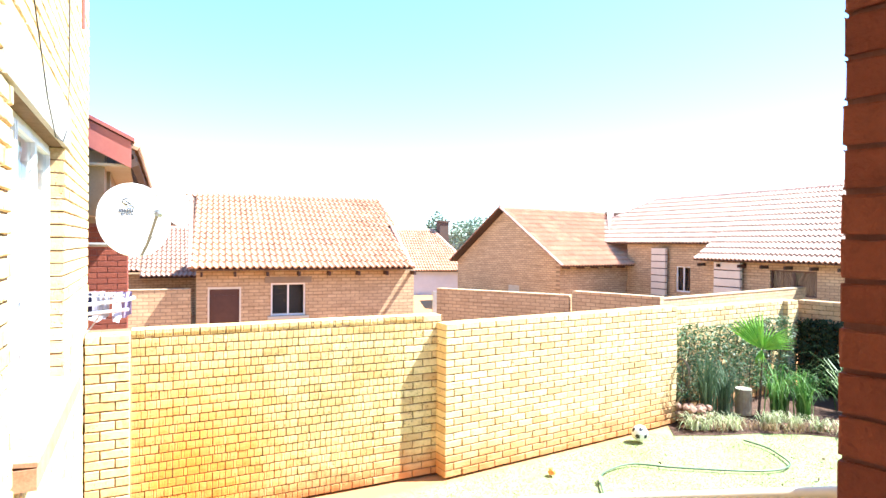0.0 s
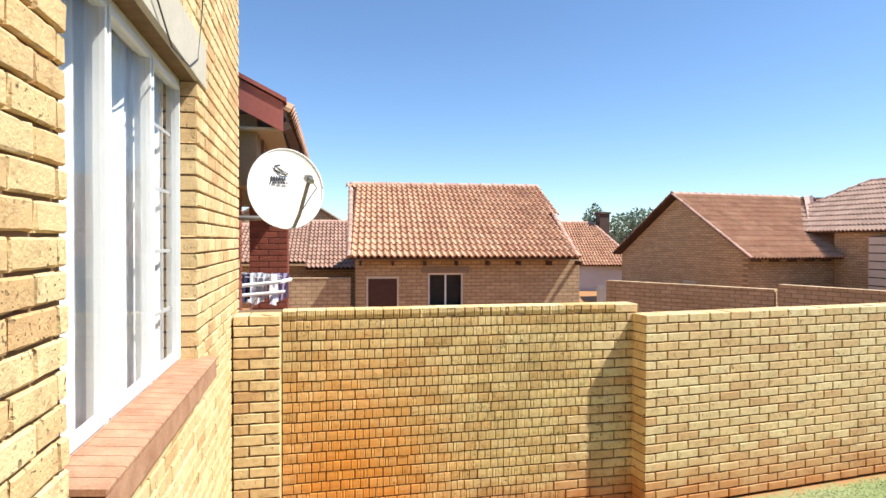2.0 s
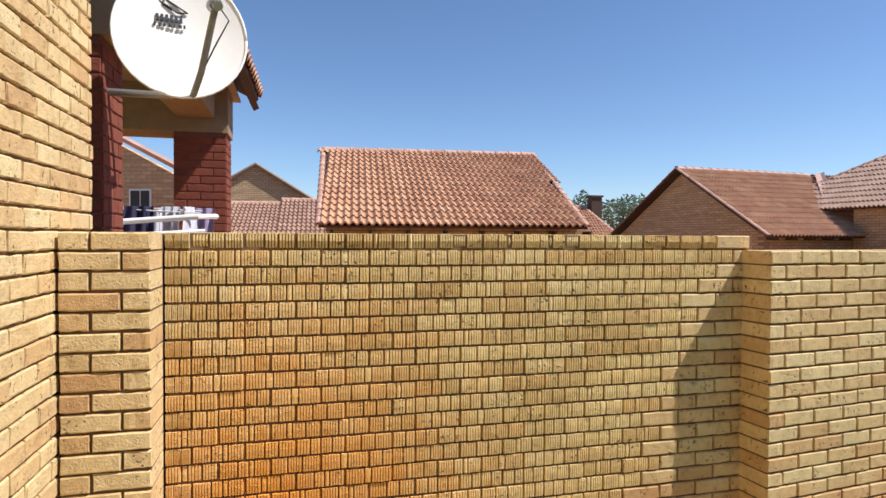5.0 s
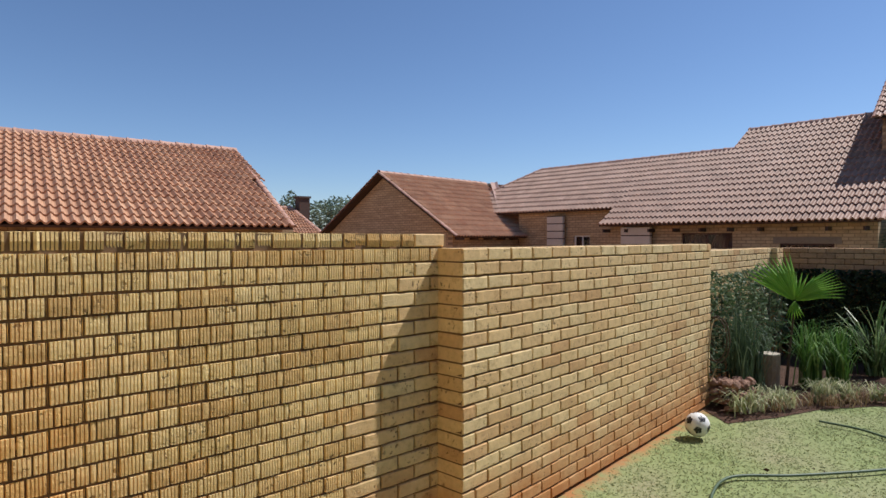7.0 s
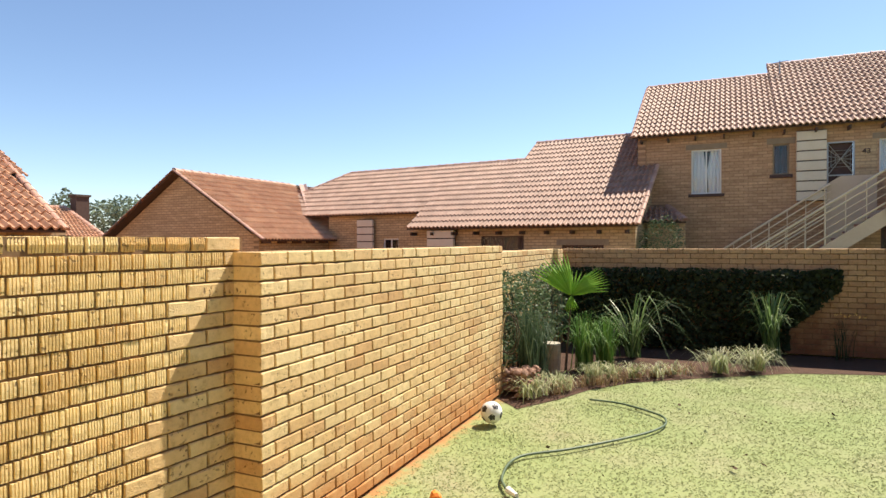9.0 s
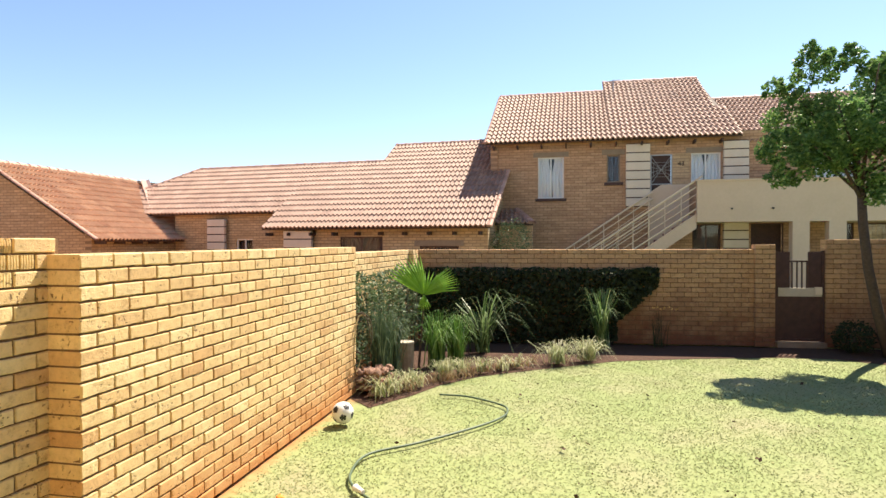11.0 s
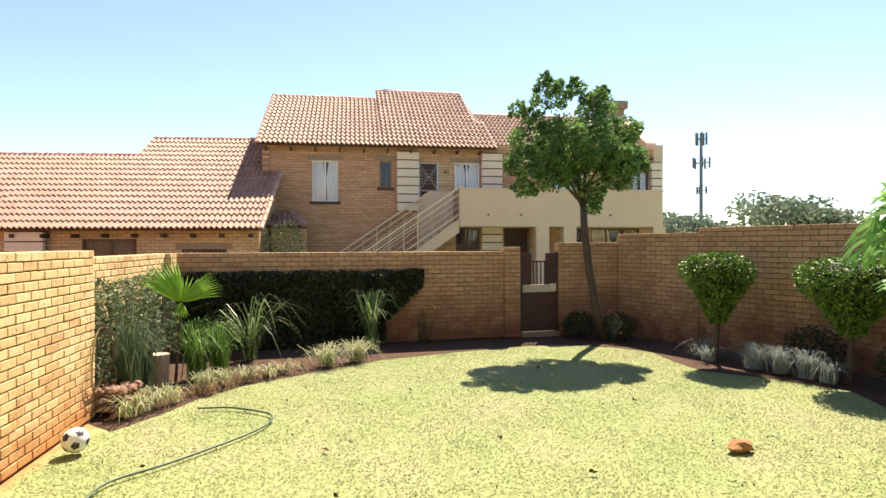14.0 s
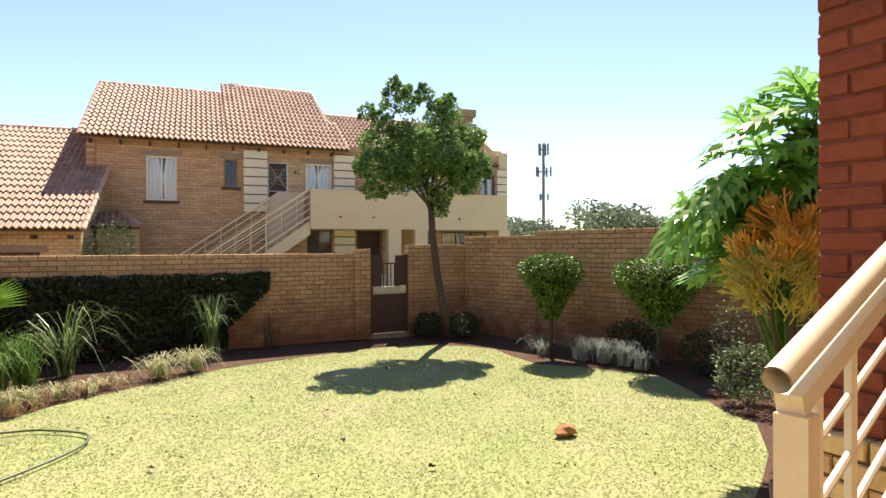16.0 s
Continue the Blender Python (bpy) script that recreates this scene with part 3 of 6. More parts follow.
def plain_wall(parent, name, a, b, z0, z1, th=0.22, mat=None, openings=(), poly=None):
    """A far wall from a to b with real openings; poly: its outline in X and Z, for a gable."""
    m, length = frame_of(a, b, z0)
    g = Geo()
    if poly:
        n = len(poly)
        g.add([(x, 0, z) for x, z in poly] + [(x, th, z) for x, z in poly], [tuple(range(n)), tuple(range(2 * n - 1, n - 1, -1))] + [(i, n + i, n + (i + 1) % n, (i + 1) % n) for i in range(n)])
    else:
        xs = sorted({0.0, length, *[v for o in openings for v in o[:2]]})
        zs = sorted({0.0, z1 - z0, *[v - z0 for o in openings for v in o[2:4]]})
        for x0, x1 in zip(xs, xs[1:]):
            for q0, q1 in zip(zs, zs[1:]):
                cx, cz = (x0 + x1) / 2, (q0 + q1) / 2 + z0
                if not any(o[0] < cx < o[1] and o[2] < cz < o[3] for o in openings):
                    g.box(x0, x1, 0, th, q0, q1)
    return place(name, g.weld().mesh(name, mat or M_FAR), m, parent), m


def window(parent, m, x0, x1, z0, z1, curtain=True, bars=1, frame_mat=None, sill=M_SILL, recess=0.06, lintel=True, inner=M_CURTAIN):
    """A window in an opening of a wall whose pose is m: frame, mullions, panes, sill, lintel."""
    fm = frame_mat or M_WHITE
    o = place("window", None, m @ Matrix.Translation((x0, 0, z0)), parent)
    w, h = x1 - x0, z1 - z0
    base = WORLD[o.name]
    g = Geo()
    t = 0.045
    for bx in ((0, t, 0, h), (w - t, w, 0, h), (t, w - t, 0, t), (t, w - t, h - t, h)):
        g.box(bx[0], bx[1], recess, recess + 0.05, bx[2], bx[3])
    for i in range(1, bars + 1):
        x = w * i / (bars + 1)
        g.box(x - 0.02, x + 0.02, recess + 0.004, recess + 0.046, t, h - t)
    place("window_frame", g.mesh("window_frame", fm), base, o)
    for i in range(bars + 1):
        p = place("pane", Geo().box(w * i / (bars + 1) + 0.021, w * (i + 1) / (bars + 1) - 0.021, recess + 0.02, recess + 0.026, t, h - t).mesh("pane", M_GLASS), base, o)
        p.visible_shadow = False
    if curtain:
        n = 14
        for side in (0, 1):
            g = Geo()
            e0, bottom, top = (0.0, 0.49, 0.40) if side == 0 else (1.0, 0.53, 0.64)
            rows = ((0.0, e0 + (bottom - e0) * 0.92), (h * 0.55, bottom), (h, top))
            v = [(w * (e0 + (x1 - e0) * i / n), recess + 0.13 + 0.02 * math.sin(i * 1.9), z) for z, x1 in rows for i in range(n + 1)]
            g.add(v, [(j * (n + 1) + i, j * (n + 1) + i + 1, (j + 1) * (n + 1) + i + 1, (j + 1) * (n + 1) + i) for j in range(2) for i in range(n)])
            place("curtain", g.mesh("curtain", inner), base, o)
    # Black sheet stands in for the unlit room behind the panes.
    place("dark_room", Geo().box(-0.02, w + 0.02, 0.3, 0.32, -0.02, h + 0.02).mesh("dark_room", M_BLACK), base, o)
    if sill:
        place("window_sill", Geo().box(-0.08, w + 0.08, -0.05, recess, -0.09, -0.002, 0.01).mesh("window_sill", sill), base, o)
    if lintel:
        place("lintel", Geo().box(-0.15, w + 0.15, -0.004, 0.10, h + 0.002, h + 0.16).mesh("lintel", M_LINTEL_FAR), base, o)
    return o


def rafters(parent, m, length, z, drop=0.10, out=0.38, step=0.75):
    for i in range(int(length / step) + 1):
        x = min(length - 0.05, 0.1 + i * step)
        place("rafter_end", Geo().box(x, x + 0.045, -out, 0.0, z - drop, z).mesh("rafter_end", M_EAVE), m, parent)


# ---- ground ----
place("ground", Geo().add([(-400, -400, -0.025), (400, -400, -0.025), (400, 400, -0.025), (-400, 400, -0.025)], [(0, 1, 2, 3)]).mesh("ground", M_GROUND), kind="structure")
LAWN = [(-3.2, 0.1), (-0.1, 0.1), (0.1, -0.05), (3.5, 0.3), (3.7, 0.02), (4.3, -0.25), (4.93, -0.44), (5.56, -0.82), (6.22, -1.53), (7.15, -2.6), (7.7, -3.8), (8.2, -5.2), (8.25, -5.9), (7.9, -6.7),
        (7.4, -7.15), (6.6, -7.15), (5.9, -7.25), (5.34, -7.9), (4.6, -8.5), (3.6, -8.25), (2.85, -8.0), (2.36, -7.95), (1.61, -7.31), (1.15, -6.75), (0.85, -6.35), (-0.5, -5.9), (-1.2, -4.9), (-1.5, -3.4), (-3.2, -3.2)]
BED = [(4.25, 0.6), (8.1, 1.05), (9.15, -5.3), (9.45, -7.3), (2.0, -10.9), (-1.0, -7.5), (-0.6, -5.8)]


def bed_sheet():
    outer = [(4.2, 0.65), (8.15, 1.05), (9.15, -5.23), (9.28, -6.05), (9.49, -7.34), (5.7, -9.2), (0.5, -11.6), (-0.6, -11.6)]
    inner = LAWN[4:26]
    g = Geo()
    v = [(x, y, -0.018) for x, y in outer] + [(x, y, -0.018) for x, y in reversed(inner)]
    g.add(v, [tuple(range(len(v)))[::-1]])
    me = g.mesh("bed_soil", M_SOIL)
    bm = bmesh.new()
    bm.from_mesh(me)
    bmesh.ops.triangulate(bm, faces=bm.faces)
    for f in bm.faces:
        if f.normal.z < 0:
            f.normal_flip()
    bm.to_mesh(me)
    return me


for k in range(7):
    place("edging_brick", Geo().box(0, 0.22, 0, 0.1, -0.04, 0.04, 0.006).mesh("edging_brick", M_SILL), Matrix.Translation((1.02 - 0.17 * k, -6.68 + 0.17 * k, 0)) @ pose(0, 0, 0, 0, 0, 135), label="red brick laid along the edge of the lawn", category="edging brick", group="bricks edging the lawn")
place("bed_soil", bed_sheet(), kind="structure")


def inside(p, poly):
    r = False
    for (x0, y0), (x1, y1) in zip(poly, poly[1:] + poly[:1]):
        if (y0 > p[1]) != (y1 > p[1]) and p[0] < (x1 - x0) * (p[1] - y0) / (y1 - y0) + x0:
            r = not r
    return r


def lawn_blades(count):
    g = Geo()
    rnd = random.Random(4)
    n = 0
    while n < count:
        x, y = rnd.uniform(-3.2, 8.3), rnd.uniform(-8.3, 0.3)
        if not inside((x + rnd.gauss(0, 0.03), y + rnd.gauss(0, 0.03)), LAWN) or y - 0.0976 * x > -0.02 - 0.2 * rnd.random() ** 2:
            continue
        patch = noise.noise(Vector((x * 1.3, y * 1.3, 0)))
        if rnd.random() < 0.12 - patch * 0.5 and rnd.random() < 0.5:
            n += 1
            continue
        a, h = rnd.uniform(0, 6.28), rnd.uniform(0.002, 0.009) * (1 + 0.5 * patch)
        w = rnd.uniform(0.004, 0.009)
        lx, ly = rnd.uniform(-0.026, 0.026), rnd.uniform(-0.026, 0.026)
        c, s = math.cos(a) * w, math.sin(a) * w
        g.add([(x - c, y - s, -0.024), (x + c, y + s, -0.024), (x + lx, y + ly, -0.02 + h)], [(0, 1, 2)])
        n += 1
    return g.mesh("lawn_grass", L_BLADE)


place("lawn_grass", lawn_blades(135000), label="short dry yellowish green lawn grass with thin patches", category="grass", kind="stuff")

# ---- yard walls ----
tan = lambda x, z, r: B_TAN[int(r * 997) % 9]
ochre = lambda x, z, r: B_OCHRE[int(r * 997) % 6]
red = lambda x, z, r: B_RED[int(r * 997) % 5]


def yard_pick(x, z, r):
    edge = 3.02 if z > 1.7 else 2.92 - 0.03 * (1.7 - z) * 10
    return B_RIBS[int(r * 997) % 12] if x < max(edge, 2.5) else B_TAN[int(r * 997) % 9]


brick_wall("wall_yard", (-3.197, 0.2), (0.07, 0.2), 22, yard_pick, M_MORTAR, near=1.5, limit=300, ends=(False, True), label="tan garden wall of ribbed bricks stained orange by soil")
brick_wall("wall_pier", (-3.553, -0.04), (-3.195, -0.04), 22, tan, M_MORTAR, th=0.24, ends=(False, True), label="tan brick pier of the garden wall beside the house")
place("wall_corner_fill", Geo().box(9.53, 9.66, -7.44, -7.28, 0, 1.84).mesh("wall_corner_fill", M_MORTAR), kind="structure")
place("wall_pier_back", Geo().box(-3.553, -3.20, 0.202, 0.42, 0, 1.86).mesh("wall_pier_back", M_MORTAR), kind="structure")
brick_wall("wall_low", (0, 0), (4.18, 0.408), 21, tan, M_MORTAR, near=0.8, limit=380, ends=(True, True), label="sunlit tan brick garden wall with dark pits in its bricks", shift=0)
brick_wall("wall_corner", (4.2, 0.64), (8.0, 1.03), 20, tan, M_MORTAR, near=1.5, limit=200, label="tan brick garden wall behind the hedge")
brick_wall("wall_corner_pier", (7.62, 0.90), (8.0, 0.94), 20, tan, M_MORTAR, near=0, limit=60, th=0.1, label="tan brick pier in the corner of the garden wall")
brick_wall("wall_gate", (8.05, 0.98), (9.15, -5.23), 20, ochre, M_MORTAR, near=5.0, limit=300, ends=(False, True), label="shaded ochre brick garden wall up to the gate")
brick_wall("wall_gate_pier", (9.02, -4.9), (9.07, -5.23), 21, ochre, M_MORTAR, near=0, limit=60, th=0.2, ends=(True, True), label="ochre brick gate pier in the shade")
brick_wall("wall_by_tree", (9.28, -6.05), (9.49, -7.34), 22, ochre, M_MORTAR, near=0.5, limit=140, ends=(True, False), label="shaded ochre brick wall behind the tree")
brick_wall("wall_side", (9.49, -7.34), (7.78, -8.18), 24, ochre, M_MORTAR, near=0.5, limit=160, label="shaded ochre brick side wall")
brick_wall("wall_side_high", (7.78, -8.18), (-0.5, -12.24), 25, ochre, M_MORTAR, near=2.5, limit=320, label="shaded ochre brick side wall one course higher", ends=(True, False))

# ---- own house, left ----
HW = frame_of((-3.56, -8.0), (-3.56, 0.25))[0]
WX0, WX1, WZ0, WZ1 = 4.86, 6.60, 1.785, 3.315
brick_wall("wall_house", (-3.56, -8.0), (-3.56, 0.45), 66, tan, M_MORTAR, near=6.9, limit=420, openings=((WX0, WX1, WZ0, WZ1),), ends=(False, True), label="sunlit tan brick house wall with flecked bricks", full_top=False)
M_INNER = M_CURTAIN
win = place("window_house", None, HW @ Matrix.Translation((WX0, 0.0, WZ0)), kind="structure")
WB = WORLD[win.name]
ww, wh = WX1 - WX0, WZ1 - WZ0
g = Geo()
for bx in ((0, 0.034, 0, wh), (ww - 0.034, ww, 0, wh), (0.034, ww - 0.034, 0, 0.04), (0.034, ww - 0.034, wh - 0.04, wh)):
    g.box(bx[0], bx[1], 0.09, 0.15, bx[2], bx[3])
place("window_frame", g.mesh("window_frame", M_WHITE), WB, win)
for i, (x0, x1) in enumerate(((0.034, 0.562), (0.588, 1.137), (1.163, 1.706))):
    g = Geo()
    for bx in ((x0, x0 + 0.02, 0.04, wh - 0.04), (x1 - 0.02, x1, 0.04, wh - 0.04), (x0 + 0.02, x1 - 0.02, 0.04, 0.065), (x0 + 0.02, x1 - 0.02, wh - 0.065, wh - 0.04)):
        g.box(bx[0], bx[1], 0.08, 0.12, bx[2], bx[3])
    s = place("casement", g.mesh("casement", M_WHITE), WB, win)
    p = place("pane", Geo().box(x0 + 0.021, x1 - 0.021, 0.098, 0.104, 0.066, wh - 0.066).mesh("pane", M_GLASS), WB, win)
    p.visible_shadow = False
    g = Geo()
    for k in range(1, 3):
        x = x0 + (x1 - x0) * k / 3
        g.box(x - 0.009, x + 0.009, 0.125, 0.137, 0.06, wh - 0.06)
    for k in range(1, 5):
        z = wh * k / 5
        g.box(x0, x1, 0.126, 0.136, z - 0.008, z + 0.008)
    if i == 2:
        place("burglar_bar", g.mesh("burglar_bar", M_GREYWALL), WB, win)
place("mullion", Geo().box(0.563, 0.587, 0.085, 0.15, 0.041, wh - 0.041).box(1.138, 1.162, 0.085, 0.15, 0.041, wh - 0.041).mesh("mullion", M_WHITE), WB, win)
g = Geo()
nn = 90
v = [(0.02 + (ww - 0.04) * i / nn, 0.195 + 0.022 * math.sin(i * 0.9) + 0.010 * math.sin(i * 2.3), z) for z in (0.0, wh) for i in range(nn + 1)]
g.add(v, [(i, i + 1, nn + 2 + i, nn + 1 + i) for i in range(nn)])
tagged(place("curtain", g.mesh("curtain", M_CURTAIN, True), WB), "thin white net curtain hanging behind the window", "curtain")
place("room_back", Geo().box(-1.5, ww + 1.2, 0.9, 1.0, -1.0, wh + 0.6).mesh("room_back", simple("room_wall", (0.3, 0.28, 0.25), (0.4, 0.38, 0.34))), WB, kind="structure")
sill = place("window_sill", Geo().box(0.02, ww + 0.10, 0.02, 0.12, -0.08, -0.004).mesh("window_sill", M_SILL), WB, win)
SILL_AT = WB
lin = place("lintel", Geo().box(-0.2, ww + 0.22, -0.012, 0.1, wh + 0.003, wh + 0.25, 0.004).mesh("lintel", M_LINTEL), WB, win)
cab = Geo().tube([(-3.545, -3.0, 4.05), (-3.54, -2.75, 3.75), (-3.53, -2.45, 3.42), (-3.535, -2.1, 3.28), (-3.54, -1.7, 3.31), (-3.545, -1.45, 3.42), (-3.548, -1.3, 3.75), (-3.548, -1.28, 5.6)], 0.004, 6)
place("wall_cable", cab.mesh("wall_cable", M_BLACK), label="thin dark cable hanging loose on the brick wall", category="cable")
place("downpipe", Geo().tube([(-3.52, -0.62, 4.35), (-3.52, -0.62, 5.6)], 0.012, 8).mesh("downpipe", M_MAROON), kind="structure")

# ---- porch, steps, pillar, stair rail ----
place("porch_floor", Geo().box(-3.56, -0.95, -9.5, -5.36, -0.02, 1.0).mesh("porch_floor", M_SILL), kind="structure")
steps = place("steps", None, Matrix.Translation((-2.5, -4.4, 0)), label="red tiled steps down from the porch to the lawn", category="steps")
for i in range(6):
    z = 1.0 - (i + 1) * 1.0 / 7
    place("tread", Geo().box(-3.54, -1.52, -5.25 + i * 0.33, -5.25 + (i + 1) * 0.33, -0.02, z).mesh("tread", M_SILL), None, steps)
brick_wall("porch_plinth", (-0.66, -5.04), (-1.92, -5.315), 13, tan, M_MORTAR, th=0.36, near=0.3, limit=60, ends=(True, True), label="tan brick plinth under the porch pillar")
brick_wall("pillar_porch", (-0.694, -5.09), (-1.9, -5.35), 34, red, M_MORTAR_RED, z0=1.11, th=0.34, near=0.5, limit=300, ends=(True, True), label="dark red brick porch pillar in the shade")
mm, ll = frame_of((-1.9, -5.35), (-1.83, -5.68))
brick_wall("pillar_porch_side", (-1.905, -5.345), (-1.835, -5.68), 34, red, M_MORTAR_RED, z0=1.11, th=0.05, near=0.5, limit=120, ends=(True, True), label="shaded side of the dark red porch pillar")

rail = place("stair_rail", None, Matrix.Translation((-1.6, -3.95, 0.0)), label="cream painted steel stair rail beside the porch steps", category="stair rail")
P0, P1 = Vector((-1.60, -3.93, 1.525)), Vector((-1.20, -4.98, 1.89))
RD = (P1 - P0)
place("newel", Geo().box(-0.03, 0.03, -0.03, 0.03, 0.0, 1.50, 0.003).mesh("newel", M_RAIL), Matrix.Translation((-1.60, -3.95, 0)) @ pose(0, 0, 0, 0, 0, 21), rail)
place("handrail", Geo().tube([P0 - RD * 0.05 + Vector((0, 0, 0.065)), P1 + Vector((0, 0, 0.065))], 0.027, 16, caps=False).tube([P0 - RD * 0.05 + Vector((0, 0, 0.065)), P1 + Vector((0, 0, 0.065))], 0.024, 16, caps=False).mesh("handrail", M_RAIL, True), None, rail)
mr = Matrix((RD.normalized(), Vector((-RD.y, RD.x, 0)).normalized(), RD.normalized().cross(Vector((-RD.y, RD.x, 0)).normalized()))).transposed().to_4x4()
mr.translation = P0
place("top_bar", Geo().box(0.0, RD.length, -0.025, 0.025, -0.03, 0.012).mesh("top_bar", M_RAIL), mr, rail)
for k in range(1, 6):
    off = Vector((0, 0, -0.13 * k - 0.02))
    place("slat", Geo().tube([P0 + RD * 0.12 + off, P1 + off], 0.009, 8).mesh("slat", M_RAIL), None, rail)
for fr in (0.12, 0.30, 0.98):
    q = P0 + RD * fr
    place("upright", Geo().box(q.x - 0.009, q.x + 0.009, q.y - 0.009, q.y + 0.009, 0.1, q.z - 0.03).mesh("upright", M_RAIL), None, rail)
# Out of view: added to keep sun and sky off the pillar.
place("porch_ceiling", Geo().box(-3.55, -0.4, -9.6, -5.0, 3.98, 4.12).mesh("porch_ceiling", M_EAVE), kind="structure")
# Also unseen; closes the back so less light reaches the pillar.
place("porch_back_wall", Geo().box(-3.55, 1.0, -9.7, -9.5, -0.02, 4.0).mesh("porch_back_wall", M_RED), kind="structure")

# ---- neighbour's porch behind the wall ----
nb = house("neighbour_porch", "neighbour's porch with red brick columns under a maroon roof edge", (-3.6, 2.6, 0))


def column(x0, x1, y0, y1, z1):
    m = Matrix.Translation((x0, y0, -0.4))
    ob = place("column", Geo().box(0.005, x1 - x0 - 0.005, 0.005, y1 - y0 - 0.005, 0, z1 + 0.4).mesh("column", M_MORTAR_RED), m, nb)
    n = 0
    for j in range(int(1.3 / C), int((z1 + 0.4) / C)):
        for side in (0, 1):
            w = (x1 - x0) if side == 0 else (y1 - y0)
            cuts = [0, w * 0.5, w] if j % 2 else [0, w * 0.25, w * 0.75, w]
            for c0, c1 in zip(cuts, cuts[1:]):
                q = bpy.data.objects.new("brick", B_RED[(j * 3 + n) % 5])
                n += 1
                scene.collection.objects.link(q)
                q.parent = ob
                s = Matrix.Diagonal(((c1 - c0 - 0.01) / (PITCH - 0.01), 0.5, 1, 1))
                if side == 0:
                    q.matrix_basis = Matrix.Translation((c0 + 0.005, -0.004, j * C)) @ s
                else:
                    q.matrix_basis = Matrix.Translation((w * 0 + (x1 - x0) + 0.004, c0 + 0.005, j * C)) @ pose(0, 0, 0, 0, 0, 90) @ s


column(-4.05, -3.63, 0.85, 1.25, 2.95)
column(-3.84, -3.31, 4.0, 4.5, 2.95)
M_BROWN = simple("brown_render", (0.24, 0.165, 0.10), (0.34, 0.24, 0.15))
place("beam", Geo().box(-4.6, -3.29, 3.98, 4.52, 2.951, 3.44).mesh("beam", M_BROWN), None, nb)
place("beam", Geo().box(-4.6, -3.45, 0.84, 1.27, 2.951, 3.60).mesh("beam", M_BROWN), None, nb)
place("beam", Geo().box(-3.80, -3.42, 1.28, 3.97, 3.10, 3.44).mesh("beam", M_BROWN), None, nb)
place("porch_soffit", Geo().box(-6.0, -3.22, 0.73, 4.75, 3.445, 3.47).mesh("porch_soffit", simple("shaded_board", (0.34, 0.28, 0.22), (0.42, 0.35, 0.28))), None, nb)
roof_plane(nb, "roof", (-3.02, 4.85, 3.53), (-3.18, 0.75, 3.61), (-1, 0), 3.2, 1.55, caps=("ridge",), limit=120)
def sloped(name, x0, z0, y0, y1, h0, h1, mat):
    """A band that climbs to the west with the roof's edge."""
    x1, z1 = -6.4, z0 + (x0 + 6.4) * 0.5
    v = [(x, y, z + h) for y in (y0, y1) for x, z, h in ((x0, z0, h0), (x0, z0, h1), (x1, z1, h1), (x1, z1, h0))]
    place(name, Geo().add(v, [(0, 1, 2, 3), (7, 6, 5, 4), (0, 3, 7, 4), (1, 5, 6, 2), (0, 4, 5, 1), (3, 2, 6, 7)]).mesh(name, mat), None, nb)


sloped("fascia", -3.21, 3.63, 0.68, 0.72, -0.20, 0.06, M_MAROON)
sloped("verge_cover", -3.18, 3.63, 0.66, 0.92, 0.061, 0.10, M_MAROON)
place("eave_board", Geo().tube([(-3.19, 0.74, 3.49), (-3.06, 4.83, 3.42)], 0.05, 4).mesh("eave_board", M_EAVE), None, nb)
plain_wall(nb, "wall_back", (-8.0, 4.6), (-5.2, 4.6), -0.5, 3.7, mat=M_FAR)

# ---- satellite dish, washing rack ----
M_ARM = simple("weathered_grey_steel", (0.15, 0.14, 0.125), (0.24, 0.225, 0.20), 20, 0.6)
dish = place("satellite_dish", None, Matrix.Translation((-3.66, 0.9, 2.75)), label="round white satellite dish on a wall arm beside the porch", category="satellite dish")
DC, DN = Vector((-3.18, 0.60, 2.915)), Vector((0.16, -0.93, 0.30)).normalized()
dx = Vector((0, 0, 1)).cross(DN).normalized()
dy = DN.cross(dx).normalized()
DM = Matrix((dx, dy, DN)).transposed().to_4x4()
DM.translation = DC
g = Geo()
nr, ns, RX, RY = 7, 40, 0.325, 0.38
v, f = [(0, 0, -0.055)], []
for i in range(1, nr + 1):
    r = i / nr
    v += [(math.cos(2 * math.pi * k / ns) * RX * r, math.sin(2 * math.pi * k / ns) * RY * r, 0.055 * r * r - 0.055) for k in range(ns)]
f += [(0, 1 + k, 1 + (k + 1) % ns) for k in range(ns)]
for i in range(nr - 1):
    o = 1 + i * ns
    f += [(o + k, o + ns + k, o + ns + (k + 1) % ns, o + (k + 1) % ns) for k in range(ns)]
g.add(v, f).add([(x, y, z - 0.006) for x, y, z in v], [tuple(reversed(q)) for q in f])
g.tube([(math.cos(2 * math.pi * k / ns) * RX, math.sin(2 * math.pi * k / ns) * RY, 0.0) for k in range(ns + 1)], 0.007, 6)
place("reflector", g.mesh("reflector", M_WHITE, True), DM, dish)
place("feed_arm", Geo().tube([(0.05, -0.37, -0.01), (0.09, -0.28, 0.10), (0.15, -0.05, 0.32)], 0.017, 8).mesh("feed_arm", M_ARM), DM, dish, "grey steel feed arm")
place("feed_horn", Geo().tube([(0.15, -0.05, 0.34), (0.14, -0.02, 0.28)], 0.032, 14).tube([(0.15, -0.05, 0.34), (0.16, -0.09, 0.38)], 0.022, 10).mesh("feed_horn", M_STEEL), DM, dish)
place("feed_cable", Geo().tube([(0.16, -0.07, 0.36), (0.21, -0.12, 0.32), (0.16, -0.18, 0.22), (0.10, -0.27, 0.11)], 0.004, 6).mesh("feed_cable", M_BLACK), DM, dish)
